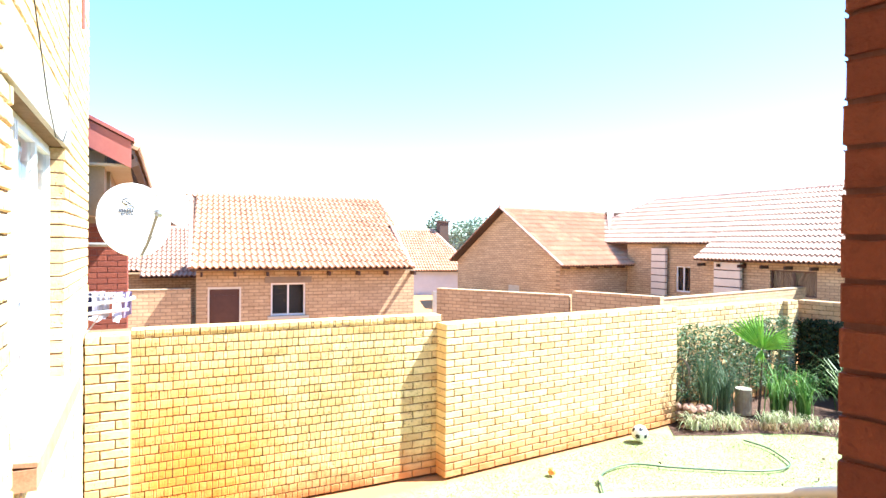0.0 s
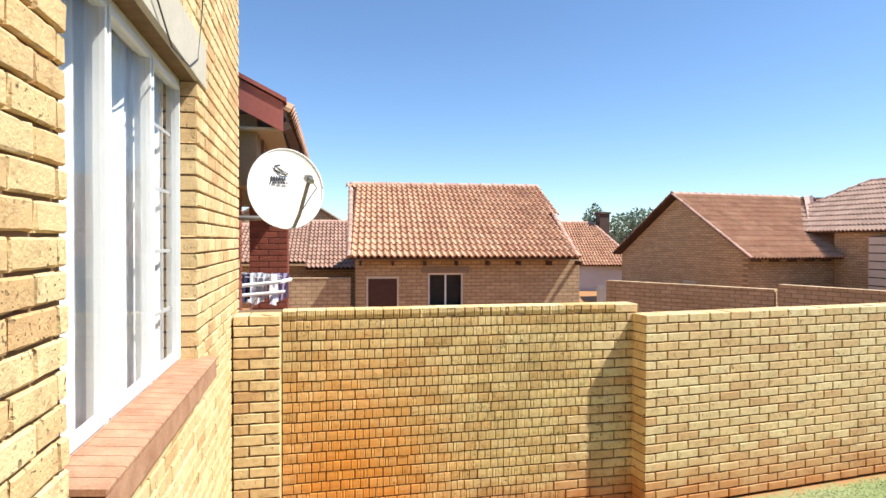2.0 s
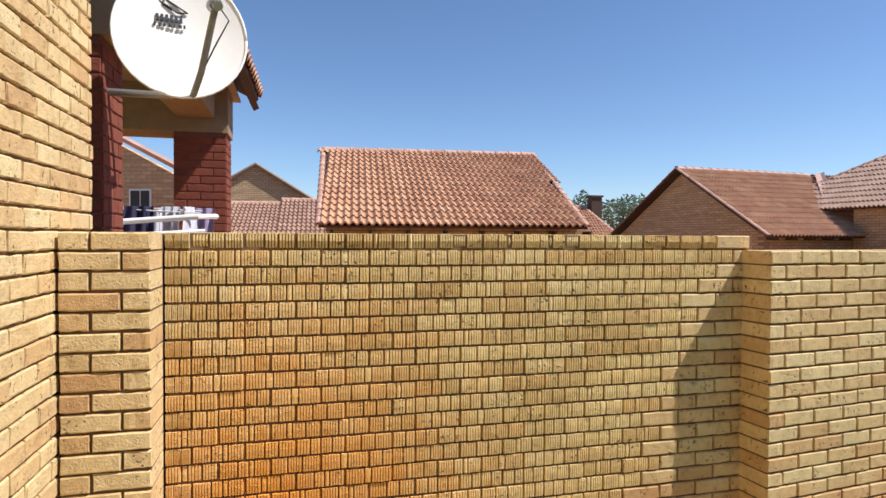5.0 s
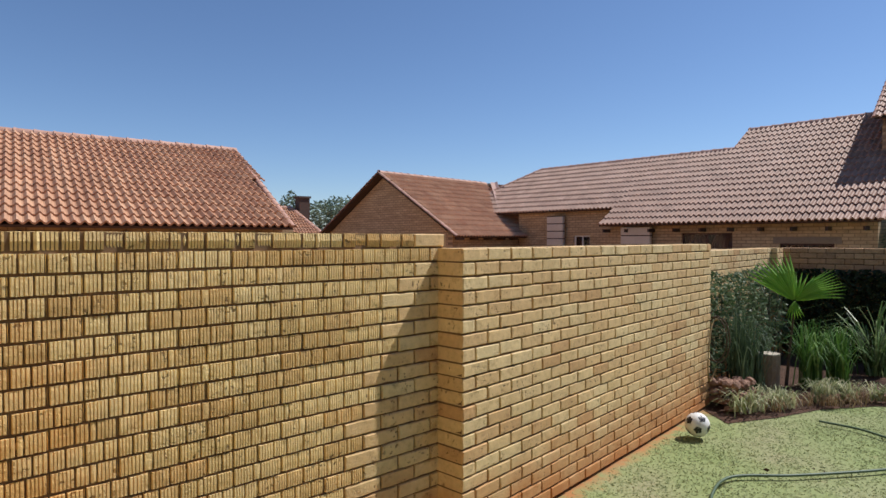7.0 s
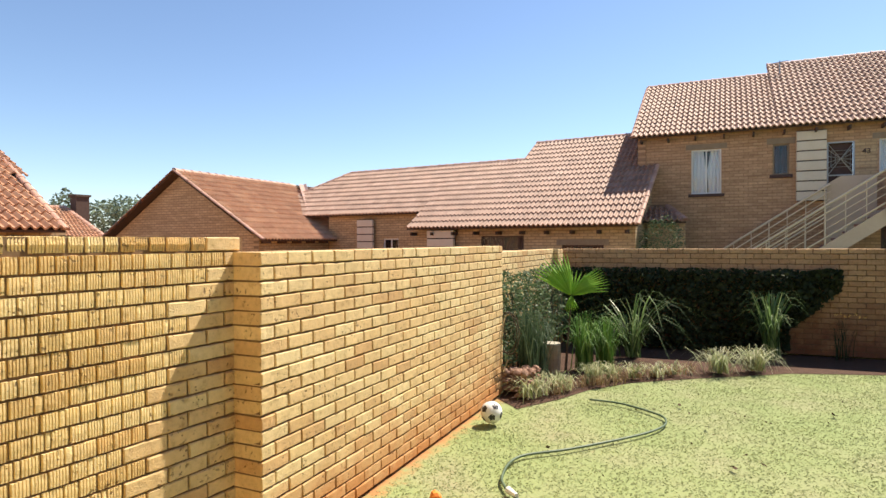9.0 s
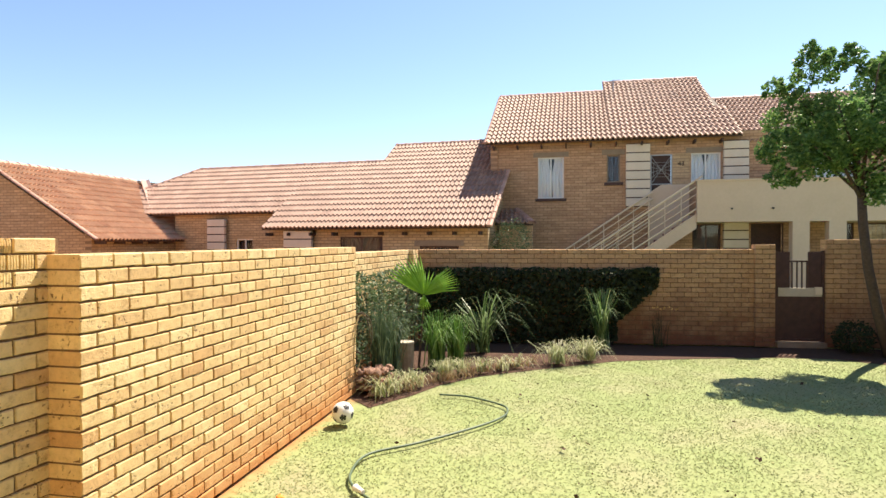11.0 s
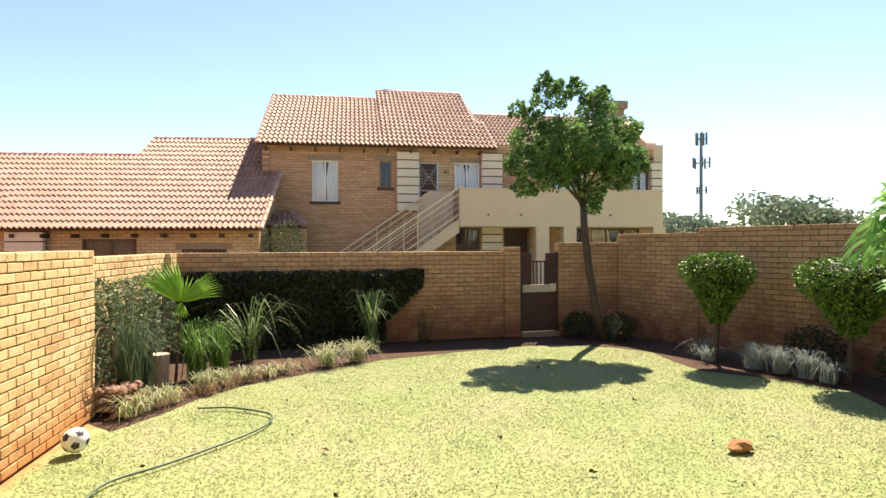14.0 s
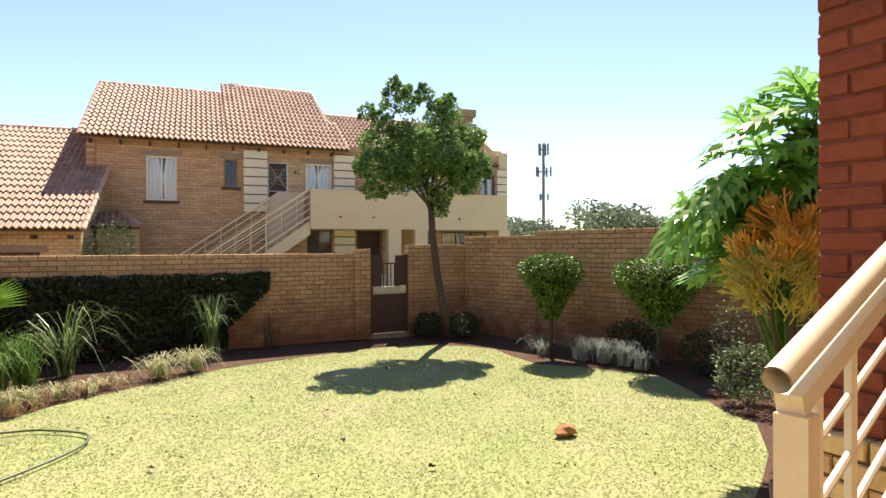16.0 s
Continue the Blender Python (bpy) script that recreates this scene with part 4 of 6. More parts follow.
place("wall_arm", Geo().tube([tuple(DC - DN * 0.06 - dy * 0.1), (-3.3, 0.95, 2.66), (-3.66, 0.95, 2.66)], 0.022, 10).mesh("wall_arm", M_STEEL), None, dish)
place("mount_bracket", Geo().box(-0.07, 0.07, -0.1, 0.1, -0.10, -0.056).mesh("mount_bracket", M_STEEL), DM, dish)
lg = Geo()
lg.tube([(-0.16, 0.255, 0.0), (-0.10, 0.235, 0.0), (-0.03, 0.19, 0.0), (0.03, 0.15, 0.0), (-0.02, 0.145, 0.0), (-0.10, 0.20, 0.0), (-0.16, 0.255, 0.0)], 0.005, 6)
lg.tube([(-0.04, 0.235, 0), (-0.085, 0.225, 0), (-0.09, 0.19, 0), (-0.045, 0.165, 0)], 0.008, 6)
for i in range(6):
    lg.box(-0.125 + i * 0.023, -0.125 + i * 0.023 + 0.014, 0.085, 0.125, -0.006, 0.003)
for i in range(7):
    lg.box(-0.135 + i * 0.024, -0.135 + i * 0.024 + (0.016 if i % 2 else 0.01), 0.055, 0.071, -0.006, 0.003)
place("printed_mark", lg.mesh("printed_mark", M_RUBBER), DM @ Matrix.Translation((0.0, 0.0, -0.035)), dish)

rack = place("clothes_rack", None, Matrix.Translation((-3.6, 2.3, 1.62)), label="white folding clothes rack with drying washing behind the wall", category="clothes rack")
for k in range(5):
    z = 2.06 + 0.02 * (k % 2)
    place("rack_bar", Geo().tube([(-4.15, 2.2 + k * 0.13, z), (-3.30, 2.05 + k * 0.13, z - 0.04)], 0.005, 6).mesh("rack_bar", M_WHITE), None, rack)
place("rack_top", Geo().tube([(-4.0, 1.9, 1.93), (-3.30, 1.95, 1.99), (-3.2, 2.2, 2.0)], 0.022, 10).tube([(-4.0, 1.86, 1.83), (-3.25, 1.96, 1.88)], 0.020, 10).mesh("rack_top", M_WHITE), None, rack)
for x0, y0, x1, y1 in ((-4.1, 2.15, -3.5, 2.7), (-3.4, 2.05, -4.0, 2.75)):
    place("rack_leg", Geo().tube([(x0, y0, 2.06), (x1, y1, 1.1)], 0.009, 8).mesh("rack_leg", M_WHITE), None, rack)


def cloth(name, x, y, w, drop, mat, label, turn=0):
    g = Geo()
    n = 12
    rows = 6
    v = [(w * i / n - w / 2, 0.025 * math.sin(i * 1.3 + j * 0.4), 0.01 - drop * j / rows + (0.02 * math.sin(i * 0.7) if j == rows else 0)) for j in range(rows + 1) for i in range(n + 1)]
    g.add(v, [(j * (n + 1) + i, j * (n + 1) + i + 1, (j + 1) * (n + 1) + i + 1, (j + 1) * (n + 1) + i) for j in range(rows) for i in range(n)])
    place(name, g.mesh(name, mat, True), pose(x, y, 2.06, 0, 0, turn), label=label, category="washing")


cloth("towel", -3.38, 2.12, 0.14, 0.34, M_CLOTH, "white cloth hung over the end of the clothes rack", 70)
cloth("towel", -3.32, 2.3, 0.2, 0.3, M_CLOTH_LILAC, "lilac cloth hung on the clothes rack", -10)
cloth("shirt", -3.85, 2.3, 0.30, 0.34, M_CLOTH_DARK, "dark navy shirt hung on the clothes rack", -8)
cloth("shirt", -3.62, 2.4, 0.22, 0.36, M_CLOTH, "white shirt hung on the clothes rack", 20)
cloth("shirt", -3.74, 2.12, 0.20, 0.30, M_CLOTH_DARK, "dark navy shirt hung on the clothes rack", 12)
cloth("towel", -3.52, 2.12, 0.16, 0.28, M_CLOTH, "white cloth hung over the end of the clothes rack", -25)
cloth("sock", -4.0, 2.2, 0.12, 0.30, M_CLOTH_LILAC, "small lilac garment hung on the clothes rack", 5)

# ---- houses beyond the wall ----
shed = house("tiled_cottage", "tan brick cottage with a brown door under a terracotta tile roof", (0.6, 11.5, -0.5))
SA, SB = (-1.98, 9.19), (3.45, 8.65)
o, m = plain_wall(shed, "wall_front", SA, SB, -0.5, 2.17, openings=((0.26, 1.02, -0.45, 1.60), (1.72, 2.57, 0.86, 1.68)), mat=M_TANHOUSE)
window(shed, m @ Matrix.Translation((0, 0, 0.5)), 1.72, 2.57, 0.86, 1.68, curtain=False, bars=1, frame_mat=M_WHITE, sill=M_LINTEL)
d = place("door", None, m @ Matrix.Translation((0.26, 0, 0.05)), shed)
DB = WORLD[d.name]
place("door_leaf", Geo().box(0.04, 0.72, 0.05, 0.09, 0, 2.0).box(0.12, 0.64, 0.04, 0.05, 0.15, 0.9).box(0.12, 0.64, 0.04, 0.05, 1.05, 1.85).mesh("door_leaf", simple("brown_door", (0.055, 0.018, 0.012), (0.085, 0.03, 0.02), 8, 0.5)), DB, d)
place("door_frame", Geo().box(0, 0.04, 0.0, 0.1, 0, 2.05).box(0.72, 0.76, 0.0, 0.1, 0, 2.05).box(0.04, 0.72, 0.0, 0.1, 2.0, 2.05).mesh("door_frame", M_RAIL), DB, d)
place("door_handle", Geo().tube([(0.66, 0.03, 1.0), (0.66, 0.0, 1.0), (0.58, 0.0, 1.0)], 0.01, 8).mesh("door_handle", M_STEEL), DB, d)
rafters(shed, m @ Matrix.Translation((0, 0, 0.5)), 5.4, 1.97)
SN = Vector((0.0995, 0.995))
plain_wall(shed, "gable_wall_east", SB, (SB[0] + SN.x * 9.2, SB[1] + SN.y * 9.2), -0.5, 0, poly=[(0, 0), (9.2, 0), (9.2, 2.45), (4.5, 4.45), (0, 2.45)], mat=M_TANHOUSE)
plain_wall(shed, "gable_wall_west", (SA[0] + SN.x * 9.2, SA[1] + SN.y * 9.2), SA, -0.5, 0, poly=[(0, 0), (9.2, 0), (9.2, 2.45), (4.7, 4.45), (0, 2.45)], mat=M_TANHOUSE)
roof_plane(shed, "roof", (-2.14, 8.80, 2.05), (3.24, 8.25, 2.05), (0.0995, 0.995), 4.70, 2.11, limit=300, caps=("ridge", "left", "right"), cut=(-0.16, -0.27))
roof_plane(shed, "roof_back", (4.17, 17.6, 2.05), (-1.2, 18.15, 2.05), (-0.0995, -0.995), 4.70, 2.11, caps=())

gab = house("gable_house", "brown brick gable house with a terracotta tile roof", (14, 15, -0.5))
GA, GB = (10.95, 11.92), (15.9, 12.37)
o, m = plain_wall(gab, "wall_front", GA, GB, -0.5, 2.10, openings=((3.85, 4.65, 0.45, 1.28),), mat=M_TANHOUSE)
window(gab, m @ Matrix.Translation((0, 0, 0.5)), 3.85, 4.65, 0.45, 1.28, curtain=False, bars=1, frame_mat=M_BLACK, sill=None)
rafters(gab, m @ Matrix.Translation((0, 0, 0.5)), 4.9, 1.90)
GN = Vector((-0.0907, 0.9959))
o, m = plain_wall(gab, "gable_wall", (GA[0] + GN.x * 7.0 * 0 + 0.0 - 0.09 * 7.0, GA[1] + 6.97), GA, -0.5, 0, poly=[(0, 0), (7.0, 0), (7.0, 2.42), (3.5, 4.58), (0, 2.42)], mat=M_TANHOUSE)
place("vent", Geo().box(3.9, 4.6, -0.01, 0.02, 1.1, 1.5).mesh("vent", M_LINTEL), m, gab)
roof_plane(gab, "roof", (10.70, 11.44, 1.90), (15.85, 11.93, 1.90), (-0.0907, 0.9959), 3.83, 2.35, limit=280, cut=(0.0, -1.05), caps=("ridge", "left"))
roof_plane(gab, "roof_back", (19.0, 19.85, 1.9), (9.98, 19.05, 1.90), (0.0907, -0.9959), 3.83, 2.35, caps=("right",), cut=(0, 0))
v0, v1 = Vector((14.40, 12.75, 2.72)), Vector((16.55, 15.3, 4.22))
VG = [v0 + Vector((-0.10, 0.16, 0.09)), v1 + Vector((-0.10, 0.16, 0.09)), v1 + Vector((0, 0, 0.07)), v0 + Vector((0, 0, 0.07)), v1 + Vector((0.0, -0.16, 0.11)), v0 + Vector((0.0, -0.16, 0.11))]
place("valley_flashing", Geo().add(VG, [(0, 1, 2, 3), (3, 2, 4, 5)]).mesh("valley_flashing", M_FLASH), None, gab)

row = house("row_house", "long single storey brick house with a pale terracotta tile roof", (16, 6, -0.5))
LA, LB = (13.92, 8.0), (13.98, 0.95)
wins = ((0.9 + 1.2, 3.6, 1.0, 2.02),)
o, m = plain_wall(row, "wall_front", LA, LB, -0.5, 2.48, openings=((2.45, 3.85, 1.25, 2.0), (5.0, 6.2, 0.9, 1.72)), mat=M_TANHOUSE)
window(row, m @ Matrix.Translation((0, 0, 0.5)), 2.45, 3.85, 1.25, 2.0, bars=1, frame_mat=M_DARK, sill=None, lintel=False, inner=M_DARK)
window(row, m @ Matrix.Translation((0, 0, 0.5)), 5.0, 6.2, 0.9, 1.72, bars=1, frame_mat=M_DARK, sill=None, inner=M_DARK)
rafters(row, m @ Matrix.Translation((0, 0, 0.5)), 7.0, 2.13)
o, m = plain_wall(row, "wall_recess", (14.6, 12.2), (14.65, 8.1), -0.5, 2.90, openings=((2.45, 3.1, 1.0, 1.95), (3.80, 4.06, 1.05, 1.95)), mat=M_TANHOUSE)
window(row, m @ Matrix.Translation((0, 0, 0.5)), 2.45, 3.1, 1.0, 1.95, bars=1, sill=None, lintel=False, inner=M_DARK)
window(row, m @ Matrix.Translation((0, 0, 0.5)), 3.80, 4.06, 1.05, 1.95, bars=0, sill=None, lintel=False, inner=M_DARK)


def banded_pilaster(parent, a, b, z0, z1, out=0.12):
    """A pale pilaster of blocks with deep joints."""
    m, length = frame_of(a, b, z0)
    p = place("pilaster", Geo().box(0.01, length - 0.01, -out + 0.015, 0.02, 0, z1 - z0).mesh("pilaster", M_EAVE), m, parent)
    n = max(1, int(round((z1 - z0) / 0.27)))
    h = (z1 - z0) / n
    for i in range(n):
        place("block", Geo().box(0, length, -out, 0.0, i * h + 0.016, (i + 1) * h - 0.016, 0.008).mesh("block", M_PALE), m, p)


banded_pilaster(row, (13.8, 7.35), (13.82, 6.4), -0.5, 2.2)
banded_pilaster(row, (14.5, 10.72), (14.52, 10.05), -0.5, 2.62)
roof_plane(row, "roof", (13.50, 5.45, 2.25), (13.53, 0.80, 2.25), (1, 0), 5.0, 3.20, tile=T_PALE, limit=250, caps=("right", "ridge"))
roof_plane(row, "roof_middle", (13.50, 8.0, 2.25), (13.50, 5.45, 2.25), (1, 0), 3.83, 2.45, tile=T_PALE, limit=150, caps=("ridge",))
roof_plane(row, "roof_low", (14.35, 16.5, 2.794), (14.35, 8.0, 2.794), (1, 0), 2.98, 1.906, tile=T_PALE, limit=200, caps=("ridge", "left"), cut=(3.2, 0))
plain_wall(row, "step_wall", (17.6, 5.5), (19.0, 5.5), 4.6, 0, mat=M_RIDGE, poly=[(-0.25, 0.1), (1.4, 0.25), (1.4, 0.7), (0.9, 0.84), (-0.25, 0.12)], th=0.06)
plain_wall(row, "gable_wall_end", (13.98, 0.98), (18.6, 0.98), -0.5, 0, poly=[(0, 0), (4.6, 0), (4.6, 5.8), (0, 2.6)], mat=M_TANHOUSE)
roof_plane(row, "porch_roof", (14.95, 1.25, 2.36), (15.2, -0.15, 2.36), (0.996, 0.086), 1.15, 0.45, tile=T_PALE, limit=20, caps=("right",), cut=(0, 0.45))
o, m = plain_wall(row, "porch_wall", (15.3, 0.9), (15.4, -0.1), -0.5, 2.3, mat=M_FAR_PALE)

big = house("apartment_block", "two storey brown brick apartments with an outside stair", (18, -5, -0.5))
FA = Vector((16.35, 1.44))
FD = Vector((0.086, -0.9963))
pt = lambda y, off=0.0: (FA.x + FD.x * (FA.y - y) + -0.9963 * off, y - 0.086 * off)
X = lambda y: (1.38 - y) / 0.9963
F0, F1 = pt(1.38), pt(-11.85)
ops = [(X(-0.12), X(-0.92), 3.2, 4.50), (X(-2.22), X(-2.62), 3.66, 4.52), (X(-3.5), X(-4.13), 2.65, 4.48), (X(-4.66), X(-5.5), 3.62, 4.50), (X(-10.85), X(-11.45), 3.35, 4.4), (X(-8.0), X(-9.2), 3.4, 4.4)]
ops += [(X(-4.7), X(-5.5), 0.9, 2.35), (X(-6.32), X(-7.2), -0.45, 2.36), (X(-8.41), X(-9.03), 0.9, 2.35), (X(-9.35), X(-11.1), 0.9, 2.35)]
o, bmx = plain_wall(big, "wall_front", F0, F1, -0.5, 5.12, openings=ops)
bmx = bmx @ Matrix.Translation((0, 0, 0.5))
window(big, bmx, *ops[0][:4], bars=1, sill=M_DARK)
window(big, bmx, *ops[1][:4], bars=0, sill=M_DARK, frame_mat=M_LINTEL_FAR, inner=M_DARK)
window(big, bmx, *ops[3][:4], bars=1, sill=None, lintel=True)
window(big, bmx, *ops[4][:4], bars=1, sill=None, frame_mat=M_DARK)
window(big, bmx, *ops[5][:4], bars=1, sill=None, frame_mat=M_DARK)
window(big, bmx, *ops[6][:4], bars=1, sill=None, frame_mat=M_DARK, curtain=False)
window(big, bmx, *ops[8][:4], bars=0, sill=None, frame_mat=M_DARK, inner=M_DARK)
window(big, bmx, *ops[9][:4], bars=2, sill=None, frame_mat=M_DARK, inner=M_FAR_PALE)
for k, (x0, x1, z0, z1) in enumerate((ops[2], ops[7])):
    d = place("door", None, bmx @ Matrix.Translation((x0, 0, z0)), big)
    DB = WORLD[d.name]
    w, h = x1 - x0, z1 - z0
    place("door_leaf", Geo().box(0.03, w - 0.03, 0.12, 0.16, 0, h).mesh("door_leaf", M_DARK), DB, d)
    g = Geo().box(0, 0.035, 0.0, 0.05, 0, h).box(w - 0.035, w, 0, 0.05, 0, h).box(0, w, 0, 0.05, h - 0.035, h).box(0, w, 0, 0.05, h * 0.5, h * 0.5 + 0.03)
    for q in range(5):
        z = h * 0.52 + (h * 0.46) * q / 5
        g.tube([(0.03, 0.02, z), (w / 2, 0.02, h * 0.75), (w - 0.03, 0.02, z + 0.05)], 0.008, 6)
    g.tube([(0.03, 0.02, h * 0.52), (w - 0.03, 0.02, h - 0.05)], 0.009, 6).tube([(0.03, 0.02, h - 0.05), (w - 0.03, 0.02, h * 0.52)], 0.009, 6)
    for q in (0.12, 0.22):
        g.tube([(w / 2 - q, 0.02, h * 0.75 - q), (w / 2 + q, 0.02, h * 0.75 - q), (w / 2 + q, 0.02, h * 0.75 + q), (w / 2 - q, 0.02, h * 0.75 + q), (w / 2 - q, 0.02, h * 0.75 - q)], 0.008, 6)
    place("security_gate", g.mesh("security_gate", M_STEEL if k == 0 else M_DARK), DB, d)
txt = bpy.data.curves.new("house_number", "FONT")
txt.body, txt.size, txt.extrude = "43", 0.2, 0.01
tm = bmx @ Matrix.Translation((X(-4.28), -0.02, 4.12)) @ pose(0, 0, 0, 90, 0, 0)
place("door_number", txt, tm, big).data.materials.append(M_DARK)
place("door_surround", Geo().box(X(-4.14), X(-4.62), -0.006, 0.0, 2.6, 4.5).mesh("door_surround", M_FAR_PALE), bmx, big)
banded_pilaster(big, pt(-2.78), pt(-3.48), 2.9, 4.82)
banded_pilaster(big, pt(-5.55), pt(-6.24), 3.55, 4.82)
banded_pilaster(big, pt(-5.55), pt(-6.24), -0.5, 2.42)
banded_pilaster(big, pt(-11.5), pt(-11.9), -0.5, 4.62)
rafters(big, bmx, 7.4, 4.86)
place("ground_wall_pale", Geo().box(X(-3.5), X(-11.9), -0.01, -0.001, -0.5, 0.9).mesh("ground_wall_pale", M_PLASTER), bmx, big)
BC = 1.2
B0, B1 = pt(-4.6, BC), pt(-11.3, BC)
bm_, bl = frame_of(B0, B1)
place("balcony_parapet", Geo().box(0, bl, 0, 0.15, 2.38, 3.52).box(-0.03, bl + 0.03, -0.03, 0.18, 3.52, 3.57).mesh("balcony_parapet", M_PLASTER), bm_, big)
place("balcony_slab", Geo().box(0, bl, 0.15, BC, 2.38, 2.6).mesh("balcony_slab", M_PLASTER), bm_, big)
place("balcony_return", Geo().box(bl - 0.15, bl, 0.15, BC, 2.6, 3.5).mesh("balcony_return", M_PLASTER), bm_, big)
for x in (2.45, 3.35, 6.4):
    place("post", Geo().box(x, x + 0.42, 0.0, 0.3, -0.5, 2.38).mesh("post", M_PLASTER), bm_, big)
for x in (1.95, 4.9, 0.9):
    place("spout", Geo().tube([(x, 0.02, 2.75), (x, -0.08, 2.74)], 0.025, 8).mesh("spout", M_BLACK), bm_, big)
st = place("stairway", None, bm_, big)
run_ = 4.4
ns_ = 17
g = Geo()
for i in range(ns_):
    z = 2.60 - (i + 1) * 0.18
    x = -(i + 1) * 0.255
    g.box(x, x + 0.27, 0.1, 1.1, z - 0.05, z)
place("tread", g.mesh("tread", simple("red_stair_tile", (0.3, 0.13, 0.09), (0.4, 0.18, 0.13))), bm_, st)
place("stringer", Geo().add([(x, y, z) for y in (0.08, 0.2) for x, z in ((0, 2.62), (0, 2.2), (-4.4, -0.9), (-4.4, -0.5))] , [(0, 1, 2, 3), (7, 6, 5, 4), (0, 3, 7, 4), (1, 5, 6, 2), (0, 4, 5, 1), (3, 2, 6, 7)]).mesh("stringer", M_PLASTER), bm_, st)
place("stair_wall", Geo().add([(x, y, z) for y in (1.12, 1.19) for x, z in ((0, 3.55), (0, 2.2), (-1.15, 1.45), (-1.15, 3.32), (-0.8, 3.55))], [(0, 4, 3, 2, 1), (5, 6, 7, 8, 9), (0, 5, 9, 4), (4, 9, 8, 3), (3, 8, 7, 2)]).mesh("stair_wall", M_PLASTER), bm_, st)
for y, up, x0 in ((0.1, 0.0, 0.15), (1.05, 0.47, -1.05)):
    slope = lambda x, z: z + up + (x - 0.15) * 0.678
    place("railing", Geo().tube([(x0, y, slope(x0, 3.68)), (-4.3, y, slope(-4.3, 3.68))], 0.030, 8).mesh("railing", M_RAIL_TAN), bm_, st)
    place("railing", Geo().tube([(x0, y, slope(x0, 3.48)), (-4.3, y, slope(-4.3, 3.48))], 0.020, 8).mesh("railing", M_RAIL_TAN), bm_, st)
    place("railing", Geo().tube([(x0 - 0.1, y, slope(x0 - 0.1, 2.86)), (-4.3, y, slope(-4.3, 2.86))], 0.022, 8).mesh("railing", M_RAIL_TAN), bm_, st)
    for k in range(2):
        place("rail_bar", Geo().tube([(x0, y, slope(x0, 3.28 - k * 0.2)), (-4.3, y, slope(-4.3, 3.28 - k * 0.2))], 0.011, 6).mesh("rail_bar", M_RAIL_TAN), bm_, st)
    for i in range(10 if y < 1 else 7):
        x = x0 - 0.12 - i * 0.44
        place("baluster", Geo().tube([(x, y, slope(x, 3.67)), (x, y, slope(x, 2.50 - up))], 0.018 if i % 3 == 0 else 0.011, 6).mesh("baluster", M_RAIL_TAN), bm_, st)

RE0, RE1, RE2 = (15.88, 1.46, 4.91), (16.18, -2.3, 4.91), (16.53, -5.98, 4.91)
roof_plane(big, "roof", (16.08, 1.50, 4.945), (16.38, -2.35, 4.945), (0.9963, 0.086), 4.02, 2.42, tile=T_PALE, limit=180, caps=("ridge", "left"), cut=(0.0, 0))
roof_plane(big, "roof_high", (16.38, -2.35, 4.945), (16.70, -6.04, 4.945), (0.9963, 0.086), 4.78, 2.93, tile=T_PALE, limit=180, caps=("ridge",), cut=(0, 0.35))
roof_plane(big, "roof_low", (17.0, -6.0, 4.75), (17.4, -11.6, 4.75), (0.9963, 0.086), 3.8, 2.15, tile=T_PALE, caps=("ridge",))
plain_wall(big, "gable_wall_north", (20.5, 1.75), pt(1.38), -0.5, 0, poly=[(0, 0), (4.2, 0), (4.2, 5.38), (0, 7.7)])
g = Geo()
g.add([(x, y, z) for y in (-11.95, -11.7) for x, z in ((17.45, -0.5), (17.45, 4.62), (18.15, 4.62), (18.15, 5.25), (21.5, 7.08), (24.8, 5.2), (24.8, -0.5))], [(6, 5, 4, 3, 2, 1, 0), (7, 8, 9, 10, 11, 12, 13), (0, 1, 8, 7), (1, 2, 9, 8), (2, 3, 10, 9), (3, 4, 11, 10), (4, 5, 12, 11)])
place("gable_wall_south", g.mesh("gable_wall_south", M_PLASTER), None, big)
place("gable_coping", Geo().add([(x, y, z) for y in (-12.0, -11.65) for x, z in ((18.1, 5.26), (18.1, 5.42), (21.5, 7.28), (21.5, 7.09))], [(0, 1, 2, 3), (7, 6, 5, 4), (1, 5, 6, 2), (0, 4, 5, 1)]).mesh("gable_coping", M_PLASTER), None, big)
place("wall_end_cap", Geo().box(17.46, 18.12, -11.96, -11.62, 4.622, 5.24).mesh("wall_end_cap", M_PLASTER), None, big)
place("chimney", Geo().box(21.1, 22.1, -12.0, -11.4, 6.6, 7.32).box(20.95, 22.25, -12.1, -11.3, 7.32, 7.62).mesh("chimney", M_LINTEL_FAR), None, big)
place("shade_wall_east", Geo().box(17.6, 24.5, -11.69, -11.6, -0.5, 4.6).mesh("shade_wall_east", M_FAR), None, big)
place("aerial", Geo().tube([(20.2, -2.35, 7.3), (20.2, -2.35, 7.75)], 0.02, 6).tube([(20.1, -2.6, 7.7), (20.3, -2.1, 7.72)], 0.012, 6).mesh("aerial", M_STEEL), None, big)
g = Geo()
rn = random.Random(3)


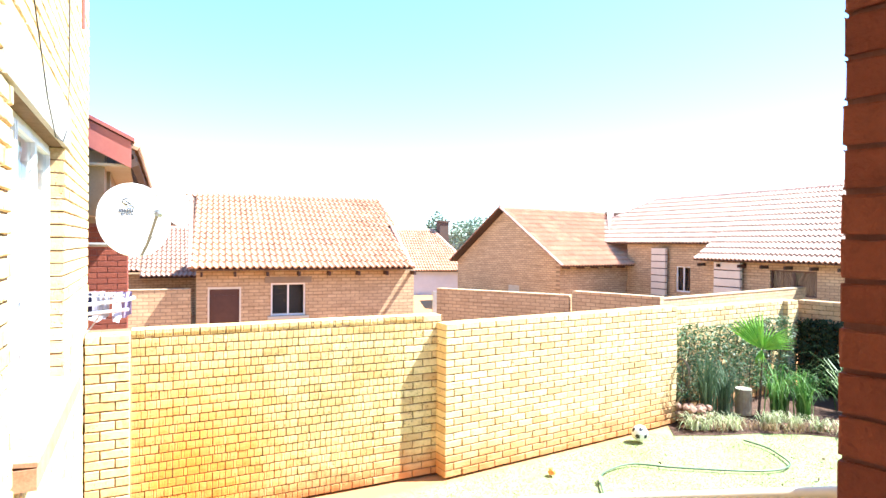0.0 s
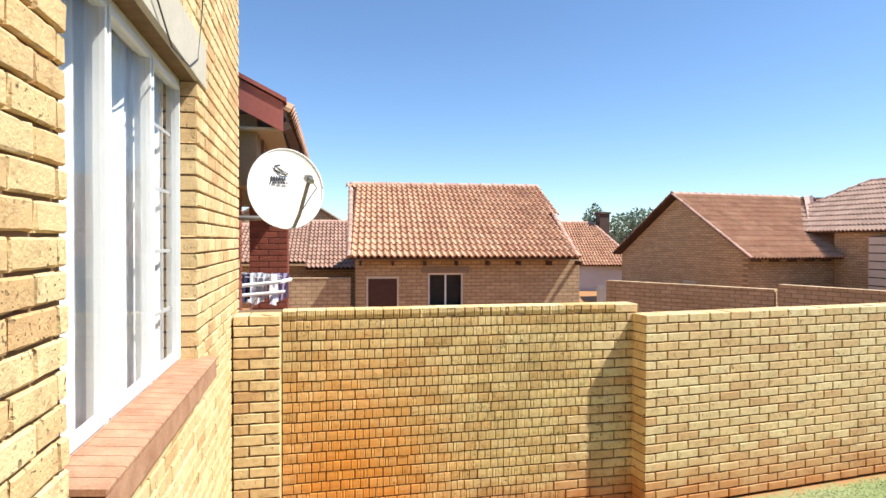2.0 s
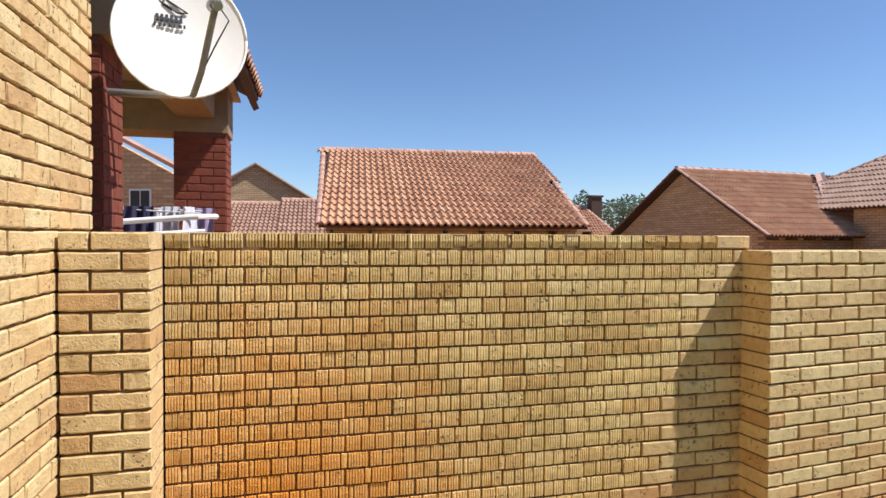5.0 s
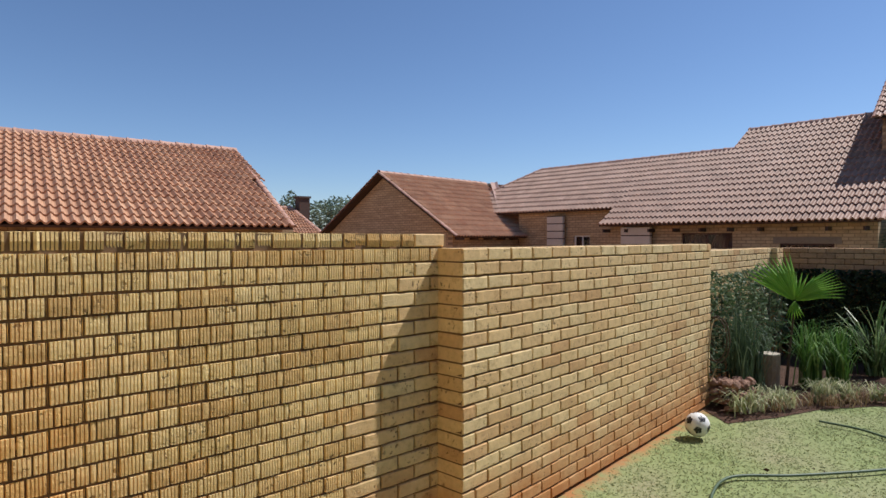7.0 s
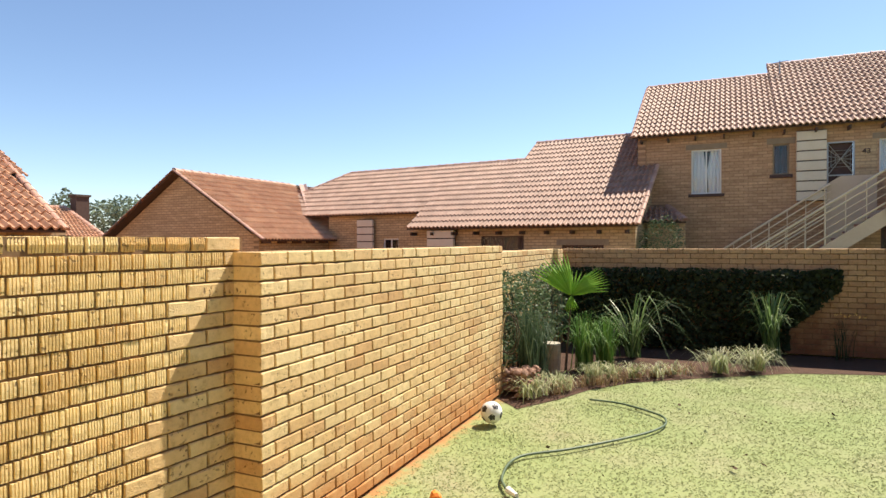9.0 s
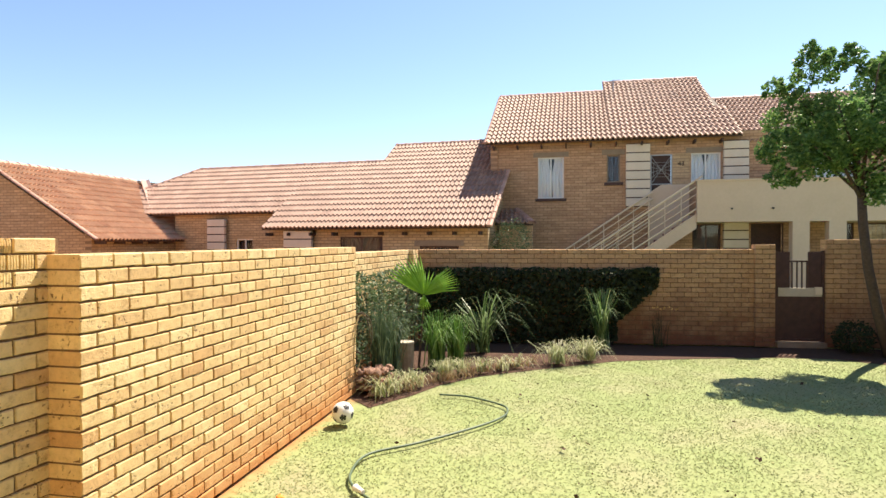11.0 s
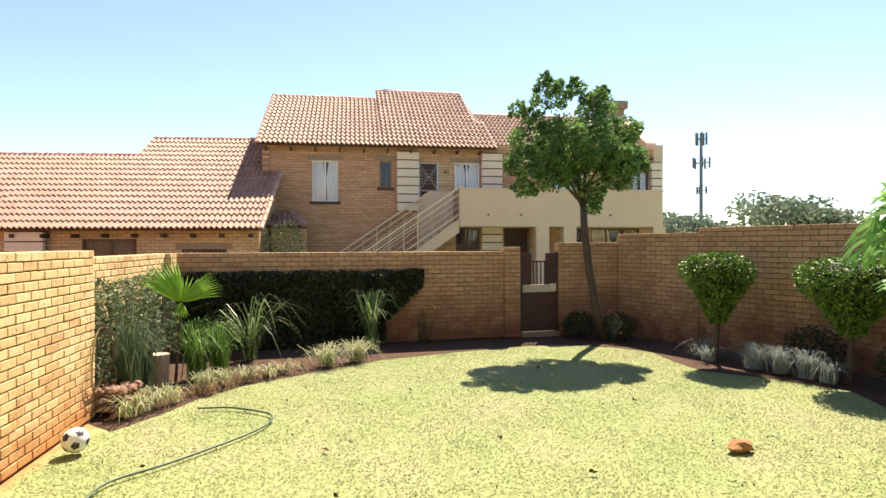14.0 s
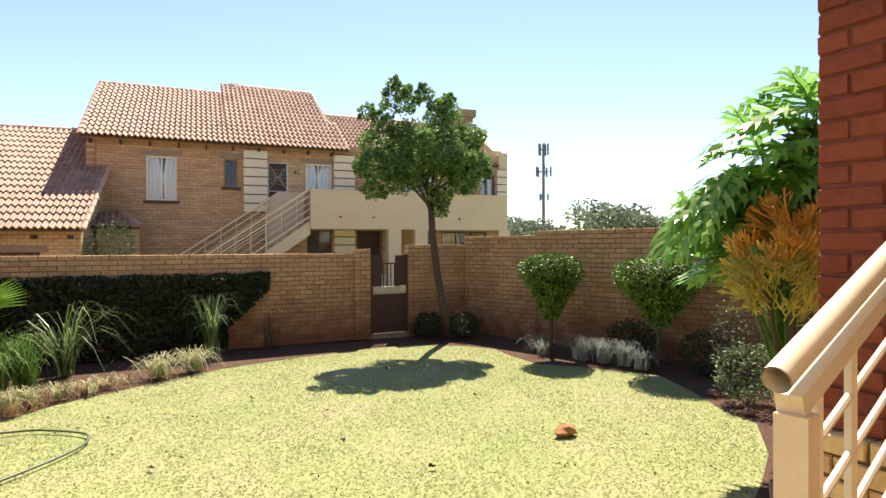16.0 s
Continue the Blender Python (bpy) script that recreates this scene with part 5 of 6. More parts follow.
def leaf_cloud(g, centre, size, count, leaf, rnd, shell=0.55, flat=0.0, mi=0):
    """Leaves through an uneven ball, denser near its skin."""
    cx, cy, cz = centre
    for _ in range(count):
        a, b = rnd.uniform(0, 6.283), rnd.uniform(-1, 1)
        r = rnd.random() ** (1 / 3) * (1 - shell) + shell * rnd.uniform(0.75, 1.0)
        s = math.sqrt(1 - b * b)
        n = 1 + 0.22 * noise.noise(Vector((math.cos(a) * s * 2.1 + cx, math.sin(a) * s * 2.1 + cy, b * 2.1 + cz)))
        p = Vector((cx + math.cos(a) * s * r * n * size[0], cy + math.sin(a) * s * r * n * size[1], cz + b * r * n * size[2]))
        leaf_at(g, p, leaf * rnd.uniform(0.7, 1.25), rnd, mi)


def leaf_at(g, p, l, rnd, mi=0, narrow=0.42):
    d = Vector((rnd.gauss(0, 1), rnd.gauss(0, 1), rnd.gauss(0, 0.7))).normalized()
    e = d.cross(Vector((rnd.gauss(0, 1), rnd.gauss(0, 1), rnd.gauss(0, 1)))).normalized() * l * narrow
    g.add([p - d * l * 0.5, p + e * 0.5, p + d * l * 0.5, p - e * 0.5], [(0, 1, 2, 3)], mi)


shrub = place("shrub", None, Matrix.Translation((14.6, 0.35, 0)), label="sparse green shrub growing above the wall by the row house", category="shrub")
leaf_cloud(g, (14.4, 0.35, 1.85), (0.45, 0.6, 0.65), 1500, 0.07, rn)
place("crown", g.mesh("crown", L_HEDGE), None, shrub)
place("stem", Geo().tube([(14.4, 0.35, -0.02), (14.42, 0.33, 1.4)], 0.03, 8, 0.015).mesh("stem", M_BARK), None, shrub)

# ---- small buildings far behind ----
far = house("garage", "low grey garage with a tile roof and brick chimney", (10, 24, -0.5))
plain_wall(far, "wall_front", (8.0, 22.9), (12.9, 21.8), -0.8, 1.2, mat=M_GREYWALL)
roof_plane(far, "roof", (7.6, 22.8, 1.25), (12.75, 21.5, 1.25), (0.245, 0.97), 5.0, 2.25, caps=("ridge", "right"), cut=(0, 1.3))
place("chimney", Geo().box(12.9, 13.5, 26.0, 26.5, 2.3, 4.0).box(12.84, 13.56, 25.94, 26.56, 4.0, 4.1).mesh("chimney", M_EAVE), None, far)
g = Geo().box(9.05, 9.95, 22.45, 22.5, -0.8, 0.95)
place("side_gate", Geo().box(6.1, 7.0, 12.9, 12.95, -0.5, 1.0).mesh("side_gate", M_STEEL), None, far)
lefth = house("hipped_house", "tiled house with a brick gable behind the neighbour's yard", (-3, 17, -0.5))
roof_plane(lefth, "roof", (-9.0, 17.4, 1.63), (-3.22, 17.2, 1.63), (0.03, 0.999), 3.7, 1.45, tile=T_PALE, caps=("ridge",))
roof_plane(lefth, "roof_east", (-3.22, 16.8, 1.44), (-1.0, 16.7, 1.44), (0.03, 0.999), 4.2, 1.80, tile=T_PALE, caps=("ridge",))
plain_wall(lefth, "wall_front", (-9.0, 17.8), (-1.0, 17.5), -0.5, 1.5, mat=M_TANHOUSE)
plain_wall(lefth, "gable_wall", (-8.2, 24.0), (1.0, 24.0), -0.5, 0, mat=M_TANHOUSE, poly=[(0, 0), (9.2, 0), (9.2, 2.17), (4.03, 5.37), (0, 2.87)])
place("barge_board", Geo().tube([(-8.2, 23.9, 2.42), (-4.17, 23.9, 4.92), (1.0, 23.9, 1.72)], 0.09, 6).mesh("barge_board", M_LINTEL_FAR), None, lefth)
west = house("west_house", "brick house seen through the neighbour's porch", (-9, 13, -0.5))
o, m = plain_wall(west, "wall_side", (-9.9, 12.667), (-4.9, 11.0), -0.5, 0, mat=M_FAR_PALE, poly=[(0, 0), (5.27, 0), (5.27, 3.55), (1.4, 5.6), (0, 5.0)])
place("barge_board", Geo().tube([(-8.6, 12.15, 5.22), (-6.8, 11.55, 4.27), (-4.7, 10.85, 3.14)], 0.075, 6).mesh("barge_board", M_RIDGE), None, west)
place("window", Geo().box(4.05, 4.55, -0.02, 0.0, 2.75, 3.35).mesh("window", M_WHITE), m, west)
place("pane", Geo().box(4.09, 4.29, -0.03, -0.021, 2.79, 3.31).box(4.32, 4.51, -0.03, -0.021, 2.79, 3.31).mesh("pane", M_BLACK), m, west)
brick = [((-3.7, 9.3), (-2.1, 9.1), 1.55), ((3.83, 8.0), (5.8, 5.0), 1.50), ((5.85, 4.95), (6.6, 3.0), 1.60), ((6.65, 3.05), (13.5, 4.2), 1.55)]
for a, b, z in brick:
    m, l = frame_of(a, b, -0.4)
    ob = place("wall_beyond", Geo().box(0, l, 0, 0.2, 0, z + 0.4).mesh("wall_beyond", M_TANHOUSE), m, label="brown brick yard wall beyond the garden", kind="structure")
    place("coping", Geo().box(0, l, -0.012, 0.212, z + 0.402, z + 0.425).mesh("coping", M_TANHOUSE), m, ob)

# ---- gate ----
gate = place("garden_gate", None, Matrix.Translation((9.2, -5.64, 0)), label="dark brown steel garden gate with a pale cross rail", category="gate")
gm, gl = frame_of((9.19, -5.25), (9.32, -6.04), 0.05)
place("gate_frame", Geo().box(0.0, 0.045, 0, 0.05, 0, 1.62).box(gl - 0.045, gl, 0, 0.05, 0, 1.62).box(0.045, gl - 0.045, 0, 0.05, 0.04, 0.09).mesh("gate_frame", M_DARK), gm, gate)
place("lower_panel", Geo().box(0.046, gl - 0.046, 0.015, 0.035, 0.09, 0.82).mesh("lower_panel", M_DARK), gm, gate)
place("cross_rail", Geo().box(0.046, gl - 0.046, -0.01, 0.06, 0.825, 0.97).mesh("cross_rail", M_LINTEL), gm, gate)
place("lock_box", Geo().box(gl - 0.16, gl - 0.05, -0.03, 0.08, 0.86, 0.99).mesh("lock_box", M_PALE), gm, gate)
for x0, x1 in ((0.046, 0.24), (gl - 0.26, gl - 0.046)):
    place("upper_panel", Geo().box(x0, x1, 0.015, 0.035, 0.972, 1.60).mesh("upper_panel", M_DARK), gm, gate)
for i in range(4):
    x = 0.27 + i * (gl - 0.56) / 3
    place("bar", Geo().box(x, x + 0.02, 0.01, 0.03, 0.972, 1.42).mesh("bar", M_DARK), gm, gate)
place("top_bar", Geo().box(0.24, gl - 0.26, 0.012, 0.034, 1.42, 1.45).mesh("top_bar", M_DARK), gm, gate)
place("threshold", Geo().box(0, gl, -0.1, 0.2, -0.06, 0.03).mesh("threshold", M_LINTEL_FAR), gm, kind="structure")

# ---- planting ----
rn = random.Random(11)


def strap_clump(g, x, y, count, height, spread, width, rnd, z=0.01, mi=0):
    for _ in range(count):
        a = rnd.uniform(0, 6.283)
        h, s = height * rnd.uniform(0.6, 1.1), spread * rnd.uniform(0.25, 1.1)
        bx, by = x + rnd.gauss(0, 0.05), y + rnd.gauss(0, 0.05)
        c, sn = math.cos(a), math.sin(a)
        w = width * rnd.uniform(0.7, 1.2)
        pts = []
        for k in range(6):
            f = k / 5
            r = s * f ** 1.3
            zz = h * (1 - (1 - min(f * 1.35, 1.0)) ** 1.8) - max(0, f - 0.62) ** 1.5 * s * 1.6
            ww = w * (1 - f * 0.92) / 2
            pts.append((Vector((bx + c * r, by + sn * r, z + max(zz, 0.0))), ww))
        v = []
        for p, ww in pts:
            v += [p + Vector((-sn, c, 0)) * ww, p - Vector((-sn, c, 0)) * ww]
        g.add(v, [(2 * k, 2 * k + 1, 2 * k + 3, 2 * k + 2) for k in range(5)], mi)


def clump(name, label, category, x, y, count, height, spread, width, mat, group=""):
    g = Geo()
    strap_clump(g, x, y, count, height, spread, width, rn)
    place(name, g.mesh(name, mat), label=label, category=category, group=group)


clump("grass_clump", "tall bright green strap-leaved clump beside the log stump", "plant", 5.95, -0.05, 105, 0.78, 0.55, 0.022, L_GRASSY)
clump("grass_clump", "tall bright green strap-leaved clump in the flower bed", "plant", 6.2, -0.3, 120, 0.72, 0.5, 0.022, L_GRASSY)
clump("grass_clump", "tall blue-green reedy clump beside the wall end", "plant", 4.75, 0.32, 120, 1.0, 0.42, 0.014, L_BLUE)
clump("grass_clump", "tall blue-green reedy clump under the hedge", "plant", 5.15, 0.32, 120, 0.9, 0.5, 0.014, L_BLUE)
clump("grass_clump", "wide arching dark green strap-leaved clump before the creeper", "plant", 7.2, -0.45, 62, 1.02, 1.15, 0.026, L_ARCH)
# Near-black blades put the clump's inner shade into colour.
clump("grass_clump", "dark inner blades painting the shade inside the arching clump", "plant", 7.25, -0.45, 60, 0.62, 0.6, 0.022, L_CREEPER_SHADE)
clump("grass_clump", "upright green strap-leaved clump before the creeper", "plant", 8.05, -2.35, 95, 1.0, 0.6, 0.026, L_ARCH)
edge = [(4.10, -0.02), (4.30, -0.10), (4.50, -0.20), (4.66, -0.26), (5.20, -0.46), (5.55, -0.62), (5.72, -0.86), (5.95, -1.10), (6.15, -1.30), (6.62, -1.82), (6.98, -2.25), (4.42, 0.02), (4.85, -0.12), (5.45, -0.40)]
for i, (x, y) in enumerate(edge):
    big_ = i in (9, 10)
    clump("edging_plant", "pale variegated tufted edging plant along the lawn", "plant", x + 0.03, y + 0.07, 120 if big_ else int(rn.uniform(24, 60)), (0.36 if big_ else 0.20) * rn.uniform(0.8, 1.3), 0.50 if big_ else rn.uniform(0.22, 0.36), 0.020, L_PALE, "edging plants along the lawn")
for i in range(16):
    f = i / 15
    x, y = 4.35 + 2.1 * f + rn.uniform(-0.06, 0.06), -0.12 - 1.35 * f ** 1.3 + rn.uniform(-0.02, 0.12)
    clump("dry_tuft", "small dry brown tuft between the edging plants", "plant", x, y, 18, 0.13, 0.16, 0.014, L_DRY, "dry tufts along the lawn")

hedge = place("hedge", None, Matrix.Translation((5.6, 0.7, 0)), label="glossy fine-leaved hedge on the corner wall", category="hedge")
g = Geo()
for i in range(5200):
    x = rn.uniform(4.22, 7.6)
    z = rn.uniform(0.25, 1.42 + 0.10 * noise.noise(Vector((x * 2, 0, 5))))
    d = 0.30 * (0.75 + 0.5 * noise.noise(Vector((x * 1.8, z * 1.8, 3)))) * min(1, (1.6 - z) * 2.5)
    leaf_at(g, Vector((x, 0.64 + (x - 4.2) * 0.1026 - d * rn.random() ** 0.5, z)), rn.uniform(0.04, 0.09), rn)
place("foliage", g.mesh("foliage", L_HEDGE), None, hedge)
for i in range(14):
    x = 4.35 + i * 0.24
    y = 0.5 + (x - 4.2) * 0.1
    place("stem", Geo().tube([(x, y, 0.0), (x + rn.uniform(-0.1, 0.1), y - 0.02, 0.7), (x + rn.uniform(-0.15, 0.15), y, 1.2)], 0.012, 5, 0.005).mesh("stem", M_BARK), None, hedge)

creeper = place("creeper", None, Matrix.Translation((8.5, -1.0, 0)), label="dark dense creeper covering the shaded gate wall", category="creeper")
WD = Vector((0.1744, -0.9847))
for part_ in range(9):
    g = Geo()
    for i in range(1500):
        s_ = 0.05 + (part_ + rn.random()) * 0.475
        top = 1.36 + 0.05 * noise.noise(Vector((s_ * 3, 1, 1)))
        # Down to the soil, the dark leaves also fill in deep shade.
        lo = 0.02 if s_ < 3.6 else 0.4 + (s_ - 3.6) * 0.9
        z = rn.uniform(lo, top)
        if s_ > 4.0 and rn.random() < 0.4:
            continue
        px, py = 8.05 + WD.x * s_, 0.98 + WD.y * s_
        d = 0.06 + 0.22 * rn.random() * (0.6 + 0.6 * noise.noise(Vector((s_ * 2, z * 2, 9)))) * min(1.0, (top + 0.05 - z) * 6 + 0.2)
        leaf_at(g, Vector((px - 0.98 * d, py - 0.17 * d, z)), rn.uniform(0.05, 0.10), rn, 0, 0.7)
    place("foliage", g.mesh("foliage", L_CREEPER_SHADE), None, creeper)

palm = place("fan_palm", None, Matrix.Translation((5.75, 0.15, 0)), label="small fan palm with bright green pleated leaves", category="palm")
place("stem", Geo().tube([(5.75, 0.15, 0), (5.72, 0.1, 0.5), (5.66, 0.03, 1.08)], 0.022, 8, 0.01).mesh("stem", M_BARK), None, palm)


def fan(c, forward, up, n, radius, spread, rnd):
    g = Geo()
    f = Vector(forward).normalized()
    s = f.cross(Vector(up)).normalized()
    nrm = s.cross(f)
    c = Vector(c)
    for i in range(n):
        a = radians(-spread / 2 + spread * i / (n - 1))
        d = (f * math.cos(a) + s * math.sin(a)).normalized()
        l = radius * (0.8 + 0.2 * math.cos(a * 0.8)) * rnd.uniform(0.93, 1.05)
        e = d.cross(nrm).normalized()
        w = radius * 0.044
        pts = []
        for k, (q, ww, lift) in enumerate(((0.02, 0.3, 0), (0.32, 1.0, 0.03), (0.58, 0.75, 0.02), (1.0, 0.03, -0.12))):
            p = c + d * l * q + nrm * lift * radius
            pts += [p - e * w * ww, p + nrm * 0.012 * ww, p + e * w * ww]
        g.add(pts, [(3 * k, 3 * k + 1, 3 * k + 4, 3 * k + 3) for k in range(3)] + [(3 * k + 1, 3 * k + 2, 3 * k + 5, 3 * k + 4) for k in range(3)])
    return g


for c, fw, up, r, sp, n in (((5.66, 0.04, 1.08), (-0.12, 0.36, 0.62), (-0.85, -0.35, 0.5), 0.62, 58, 12), ((5.66, 0.03, 1.08), (0.0, -0.68, 0.46), (-0.75, -0.2, 0.75), 0.56, 52, 11), ((5.68, 0.03, 1.08), (0.35, -0.22, 0.62), (-0.9, -0.3, 0.3), 0.40, 50, 6),
                            ((5.64, 0.03, 1.08), (-0.35, -0.10, -0.5), (-0.6, 0.1, 0.6), 0.26, 50, 7)):
    place("frond", fan(c, fw, up, n, r, sp, rn).mesh("frond", L_PALM), None, palm)

stump = place("log_stump", Geo().tube([(5.55, 0.28, 0), (5.55, 0.28, 0.40)], 0.12, 16, 0.125).mesh("log_stump", simple("stump_bark", (0.24, 0.17, 0.10), (0.42, 0.32, 0.21), 14, 0.9, bumps=0.6)), label="short sawn log stump standing in the flower bed", category="stump")
place("sawn_top", Geo().tube([(5.55, 0.28, 0.40), (5.55, 0.28, 0.415)], 0.12, 16).mesh("sawn_top", M_LINTEL), None, stump)


def rock(name, x, y, z, s, mat, label, category, rnd, group=""):
    bm = bmesh.new()
    bmesh.ops.create_icosphere(bm, subdivisions=2, radius=1.0)
    off = Vector((rnd.uniform(-9, 9), rnd.uniform(-9, 9), 0))
    for v in bm.verts:
        k = 1 + 0.45 * noise.noise(v.co * 1.3 + off)
        v.co = Vector((v.co.x * s[0], v.co.y * s[1], v.co.z * s[2])) * k
    me = bpy.data.meshes.new(name)
    bm.to_mesh(me)
    bm.free()
    me.materials.append(mat)
    place(name, me, pose(x, y, z, 0, 0, rnd.uniform(0, 360)), label=label, category=category, group=group)


for i in range(33):
    k = i % 11
    rock("stone", 4.22 + 0.11 * (k % 4) + rn.uniform(-0.03, 0.03), 0.12 + 0.13 * (k // 4) + rn.uniform(-0.03, 0.03), 0.05 + 0.09 * (i // 11) + rn.uniform(0, 0.03), (rn.uniform(0.05, 0.09), rn.uniform(0.04, 0.07), rn.uniform(0.035, 0.055)), M_STONE, "rough red-brown stone in the pile at the wall end", "stone", rn, "stones piled at the wall end")
for i, (x, y) in enumerate([(4.12, 0.1), (4.75, -0.1), (5.3, -0.35), (5.5, -0.5), (5.9, -0.85), (6.1, -1.05), (6.3, -1.2), (3.4, -8.42), (2.9, -8.3), (2.6, -8.15)]):
    rock("edging_stone", x, y + 0.06, 0.02, (rn.uniform(0.06, 0.11), rn.uniform(0.05, 0.08), rn.uniform(0.03, 0.05)), M_STONE, "small red-brown stone edging the flower bed", "stone", rn, "stones edging the bed")
rock("clod", 2.63, -5.88, 0.03, (0.13, 0.085, 0.055), simple("orange_clod", (0.26, 0.12, 0.05), (0.42, 0.22, 0.09), 18, 0.95), "broken orange-brown brick lump lying on the lawn", "rock", rn)

tree = place("tree", None, Matrix.Translation((8.6, -6.5, 0)), label="leafy round-crowned garden tree with a slim leaning trunk", category="tree")
g = Geo()
top = [(8.62, -6.75, -0.02), (8.52, -6.55, 0.7), (8.42, -6.38, 1.4), (8.35, -6.28, 2.1), (8.33, -6.25, 2.6)]
g.tube(top, 0.085, 10, 0.06)
limbs = []
for i in range(11):
    a = i * 2.4
    e = (8.3 + math.cos(a) * rn.uniform(0.5, 1.0), -6.1 + math.sin(a) * rn.uniform(0.5, 1.15), rn.uniform(3.2, 4.5))
    q = (8.33 + (e[0] - 8.33) * 0.35, -6.25 + (e[1] + 6.25) * 0.35, 2.6 + (e[2] - 2.6) * 0.5)
    g.tube([(8.33, -6.25, 2.45 + 0.04 * i), q, e], 0.035, 7, 0.008)
    limbs.append(e)
place("trunk", g.mesh("trunk", M_BARK, True), None, tree)
g = Geo()
cl = [(8.3, -6.1, 3.75, 0.72), (8.3, -5.4, 3.55, 0.55), (8.3, -6.8, 3.6, 0.55), (8.25, -5.62, 4.55, 0.34), (8.3, -6.5, 4.3, 0.42), (8.2, -5.05, 3.3, 0.36), (8.3, -7.15, 3.4, 0.36), (8.3, -6.35, 3.0, 0.45), (8.2, -5.55, 3.1, 0.38), (8.3, -6.95, 3.1, 0.36),
      (8.2, -5.3, 4.1, 0.25), (8.2, -5.0, 4.28, 0.18), (8.3, -5.52, 4.85, 0.16), (8.3, -6.13, 4.72, 0.2), (8.3, -6.6, 4.6, 0.16), (8.3, -7.05, 4.0, 0.26), (7.75, -6.1, 3.6, 0.5), (8.9, -6.1, 3.6, 0.5), (7.85, -5.5, 3.2, 0.4), (7.85, -6.75, 3.3, 0.4), (8.33, -6.42, 2.55, 0.22), (8.2, -5.1, 2.85, 0.22)]
for x, y, z, r in cl:
    leaf_cloud(g, (x, y, z), (r * 0.90, r * 0.97, r * 0.87), int(3100 * r ** 2) + 130, 0.085, rn, 0.35)
    for k in range(9 if r > 0.3 else 5):
        a, e = rn.uniform(0, 6.283), rn.uniform(-0.7, 1.0)
        q = r * rn.uniform(0.75, 1.05)
        c, f = math.cos(a) * math.sqrt(1 - e * e), math.sin(a) * math.sqrt(1 - e * e)
        s_ = r * rn.uniform(0.18, 0.34)
        leaf_cloud(g, (x + c * q * 0.9, y + f * q, z + e * q * 0.85), (s_, s_, s_ * 1.1), int(1300 * s_) , 0.08, rn, 0.3)
place("crown", g.mesh("crown", L_TREE), None, tree)


def topiary(x, y, top, width, foot, label):
    t = place("clipped_bush", None, Matrix.Translation((x, y, 0)), label=label, category="bush")
    place("trunk", Geo().tube([(x + 0.05, y, 0.0), (x, y, 0.5), (x, y, foot + 0.2)], 0.04, 8, 0.03).mesh("trunk", M_BARK), None, t)
    g = Geo()
    for _ in range(9000):
        u = rn.random() ** 0.7
        z = foot + (top - foot) * u
        r = width / 2 * (0.20 + 0.80 * min(1, u / 0.70) ** 1.25) * math.sqrt(max(0.0, 1 - (max(0, (u - 0.72) / 0.28)) ** 2.6))
        a = rn.uniform(0, 6.283)
        k = (rn.uniform(0.72, 1.0) if rn.random() < 0.75 else rn.random()) * (1 + (0.34 - 0.24 * u) * noise.noise(Vector((math.cos(a) * 2.2, math.sin(a) * 2.2, z * 4 + x))))
        leaf_at(g, Vector((x + math.cos(a) * r * k, y + math.sin(a) * r * k, z)), rn.uniform(0.035, 0.06), rn, 0, 0.65)
    place("crown", g.mesh("crown", L_TOPIARY), None, t)
    # Closed near-black hull: the bush's inner shade as a painted body.
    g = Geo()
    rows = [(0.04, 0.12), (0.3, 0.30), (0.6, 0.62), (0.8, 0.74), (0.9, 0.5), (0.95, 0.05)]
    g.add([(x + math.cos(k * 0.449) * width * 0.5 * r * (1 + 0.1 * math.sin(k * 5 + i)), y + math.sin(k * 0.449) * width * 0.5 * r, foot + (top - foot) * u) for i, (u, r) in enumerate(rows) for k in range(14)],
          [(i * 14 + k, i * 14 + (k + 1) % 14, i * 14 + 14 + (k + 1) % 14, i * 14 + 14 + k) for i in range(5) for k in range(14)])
    place("inner_foliage", g.mesh("inner_foliage", L_CREEPER_SHADE), None, t)


topiary(6.35, -7.73, 1.70, 1.12, 0.6, "clipped cone bush with a domed sunlit top before the side wall")
topiary(4.85, -8.70, 1.66, 1.40, 0.62, "larger clipped dense bush with a domed top beside the lobed plant")
for x, y, n, h in ((6.75, -7.75, 90, 0.25), (6.4, -7.6, 70, 0.22), (5.75, -8.02, 160, 0.34), (5.45, -8.15, 160, 0.32), (5.15, -8.3, 140, 0.30), (4.85, -8.42, 90, 0.28)):
    clump("lavender", "silver-grey tufted lavender along the bed edge", "plant", x + 0.06, y + rn.uniform(-0.08, 0.05), int(n * 1.1), h * rn.uniform(0.8, 1.3), 0.36, 0.013, L_SILVER, "lavender along the bed")
fl = place("flowering_plant", None, Matrix.Translation((8.75, -6.95, 0)), label="small thin plant with pale leaves and a pink flower", category="plant")
g = Geo()
strap_clump(g, 8.75, -6.95, 22, 0.5, 0.2, 0.02, rn)
place("leaves", g.mesh("leaves", L_SILVER), None, fl)
g = Geo()
leaf_cloud(g, (8.73, -6.93, 0.52), (0.07, 0.07, 0.05), 30, 0.05, rn)
place("flower", g.mesh("flower", L_FLOWER), None, fl)
g = Geo()
yl = place("flowering_plant", None, Matrix.Translation((8.45, -3.3, 0)), label="low plant with small yellow-orange flowers by the shaded wall", category="plant")
strap_clump(g, 8.45, -3.3, 30, 0.62, 0.25, 0.012, rn)
place("leaves", g.mesh("leaves", L_CREEPER_SHADE), None, yl)
g = Geo()
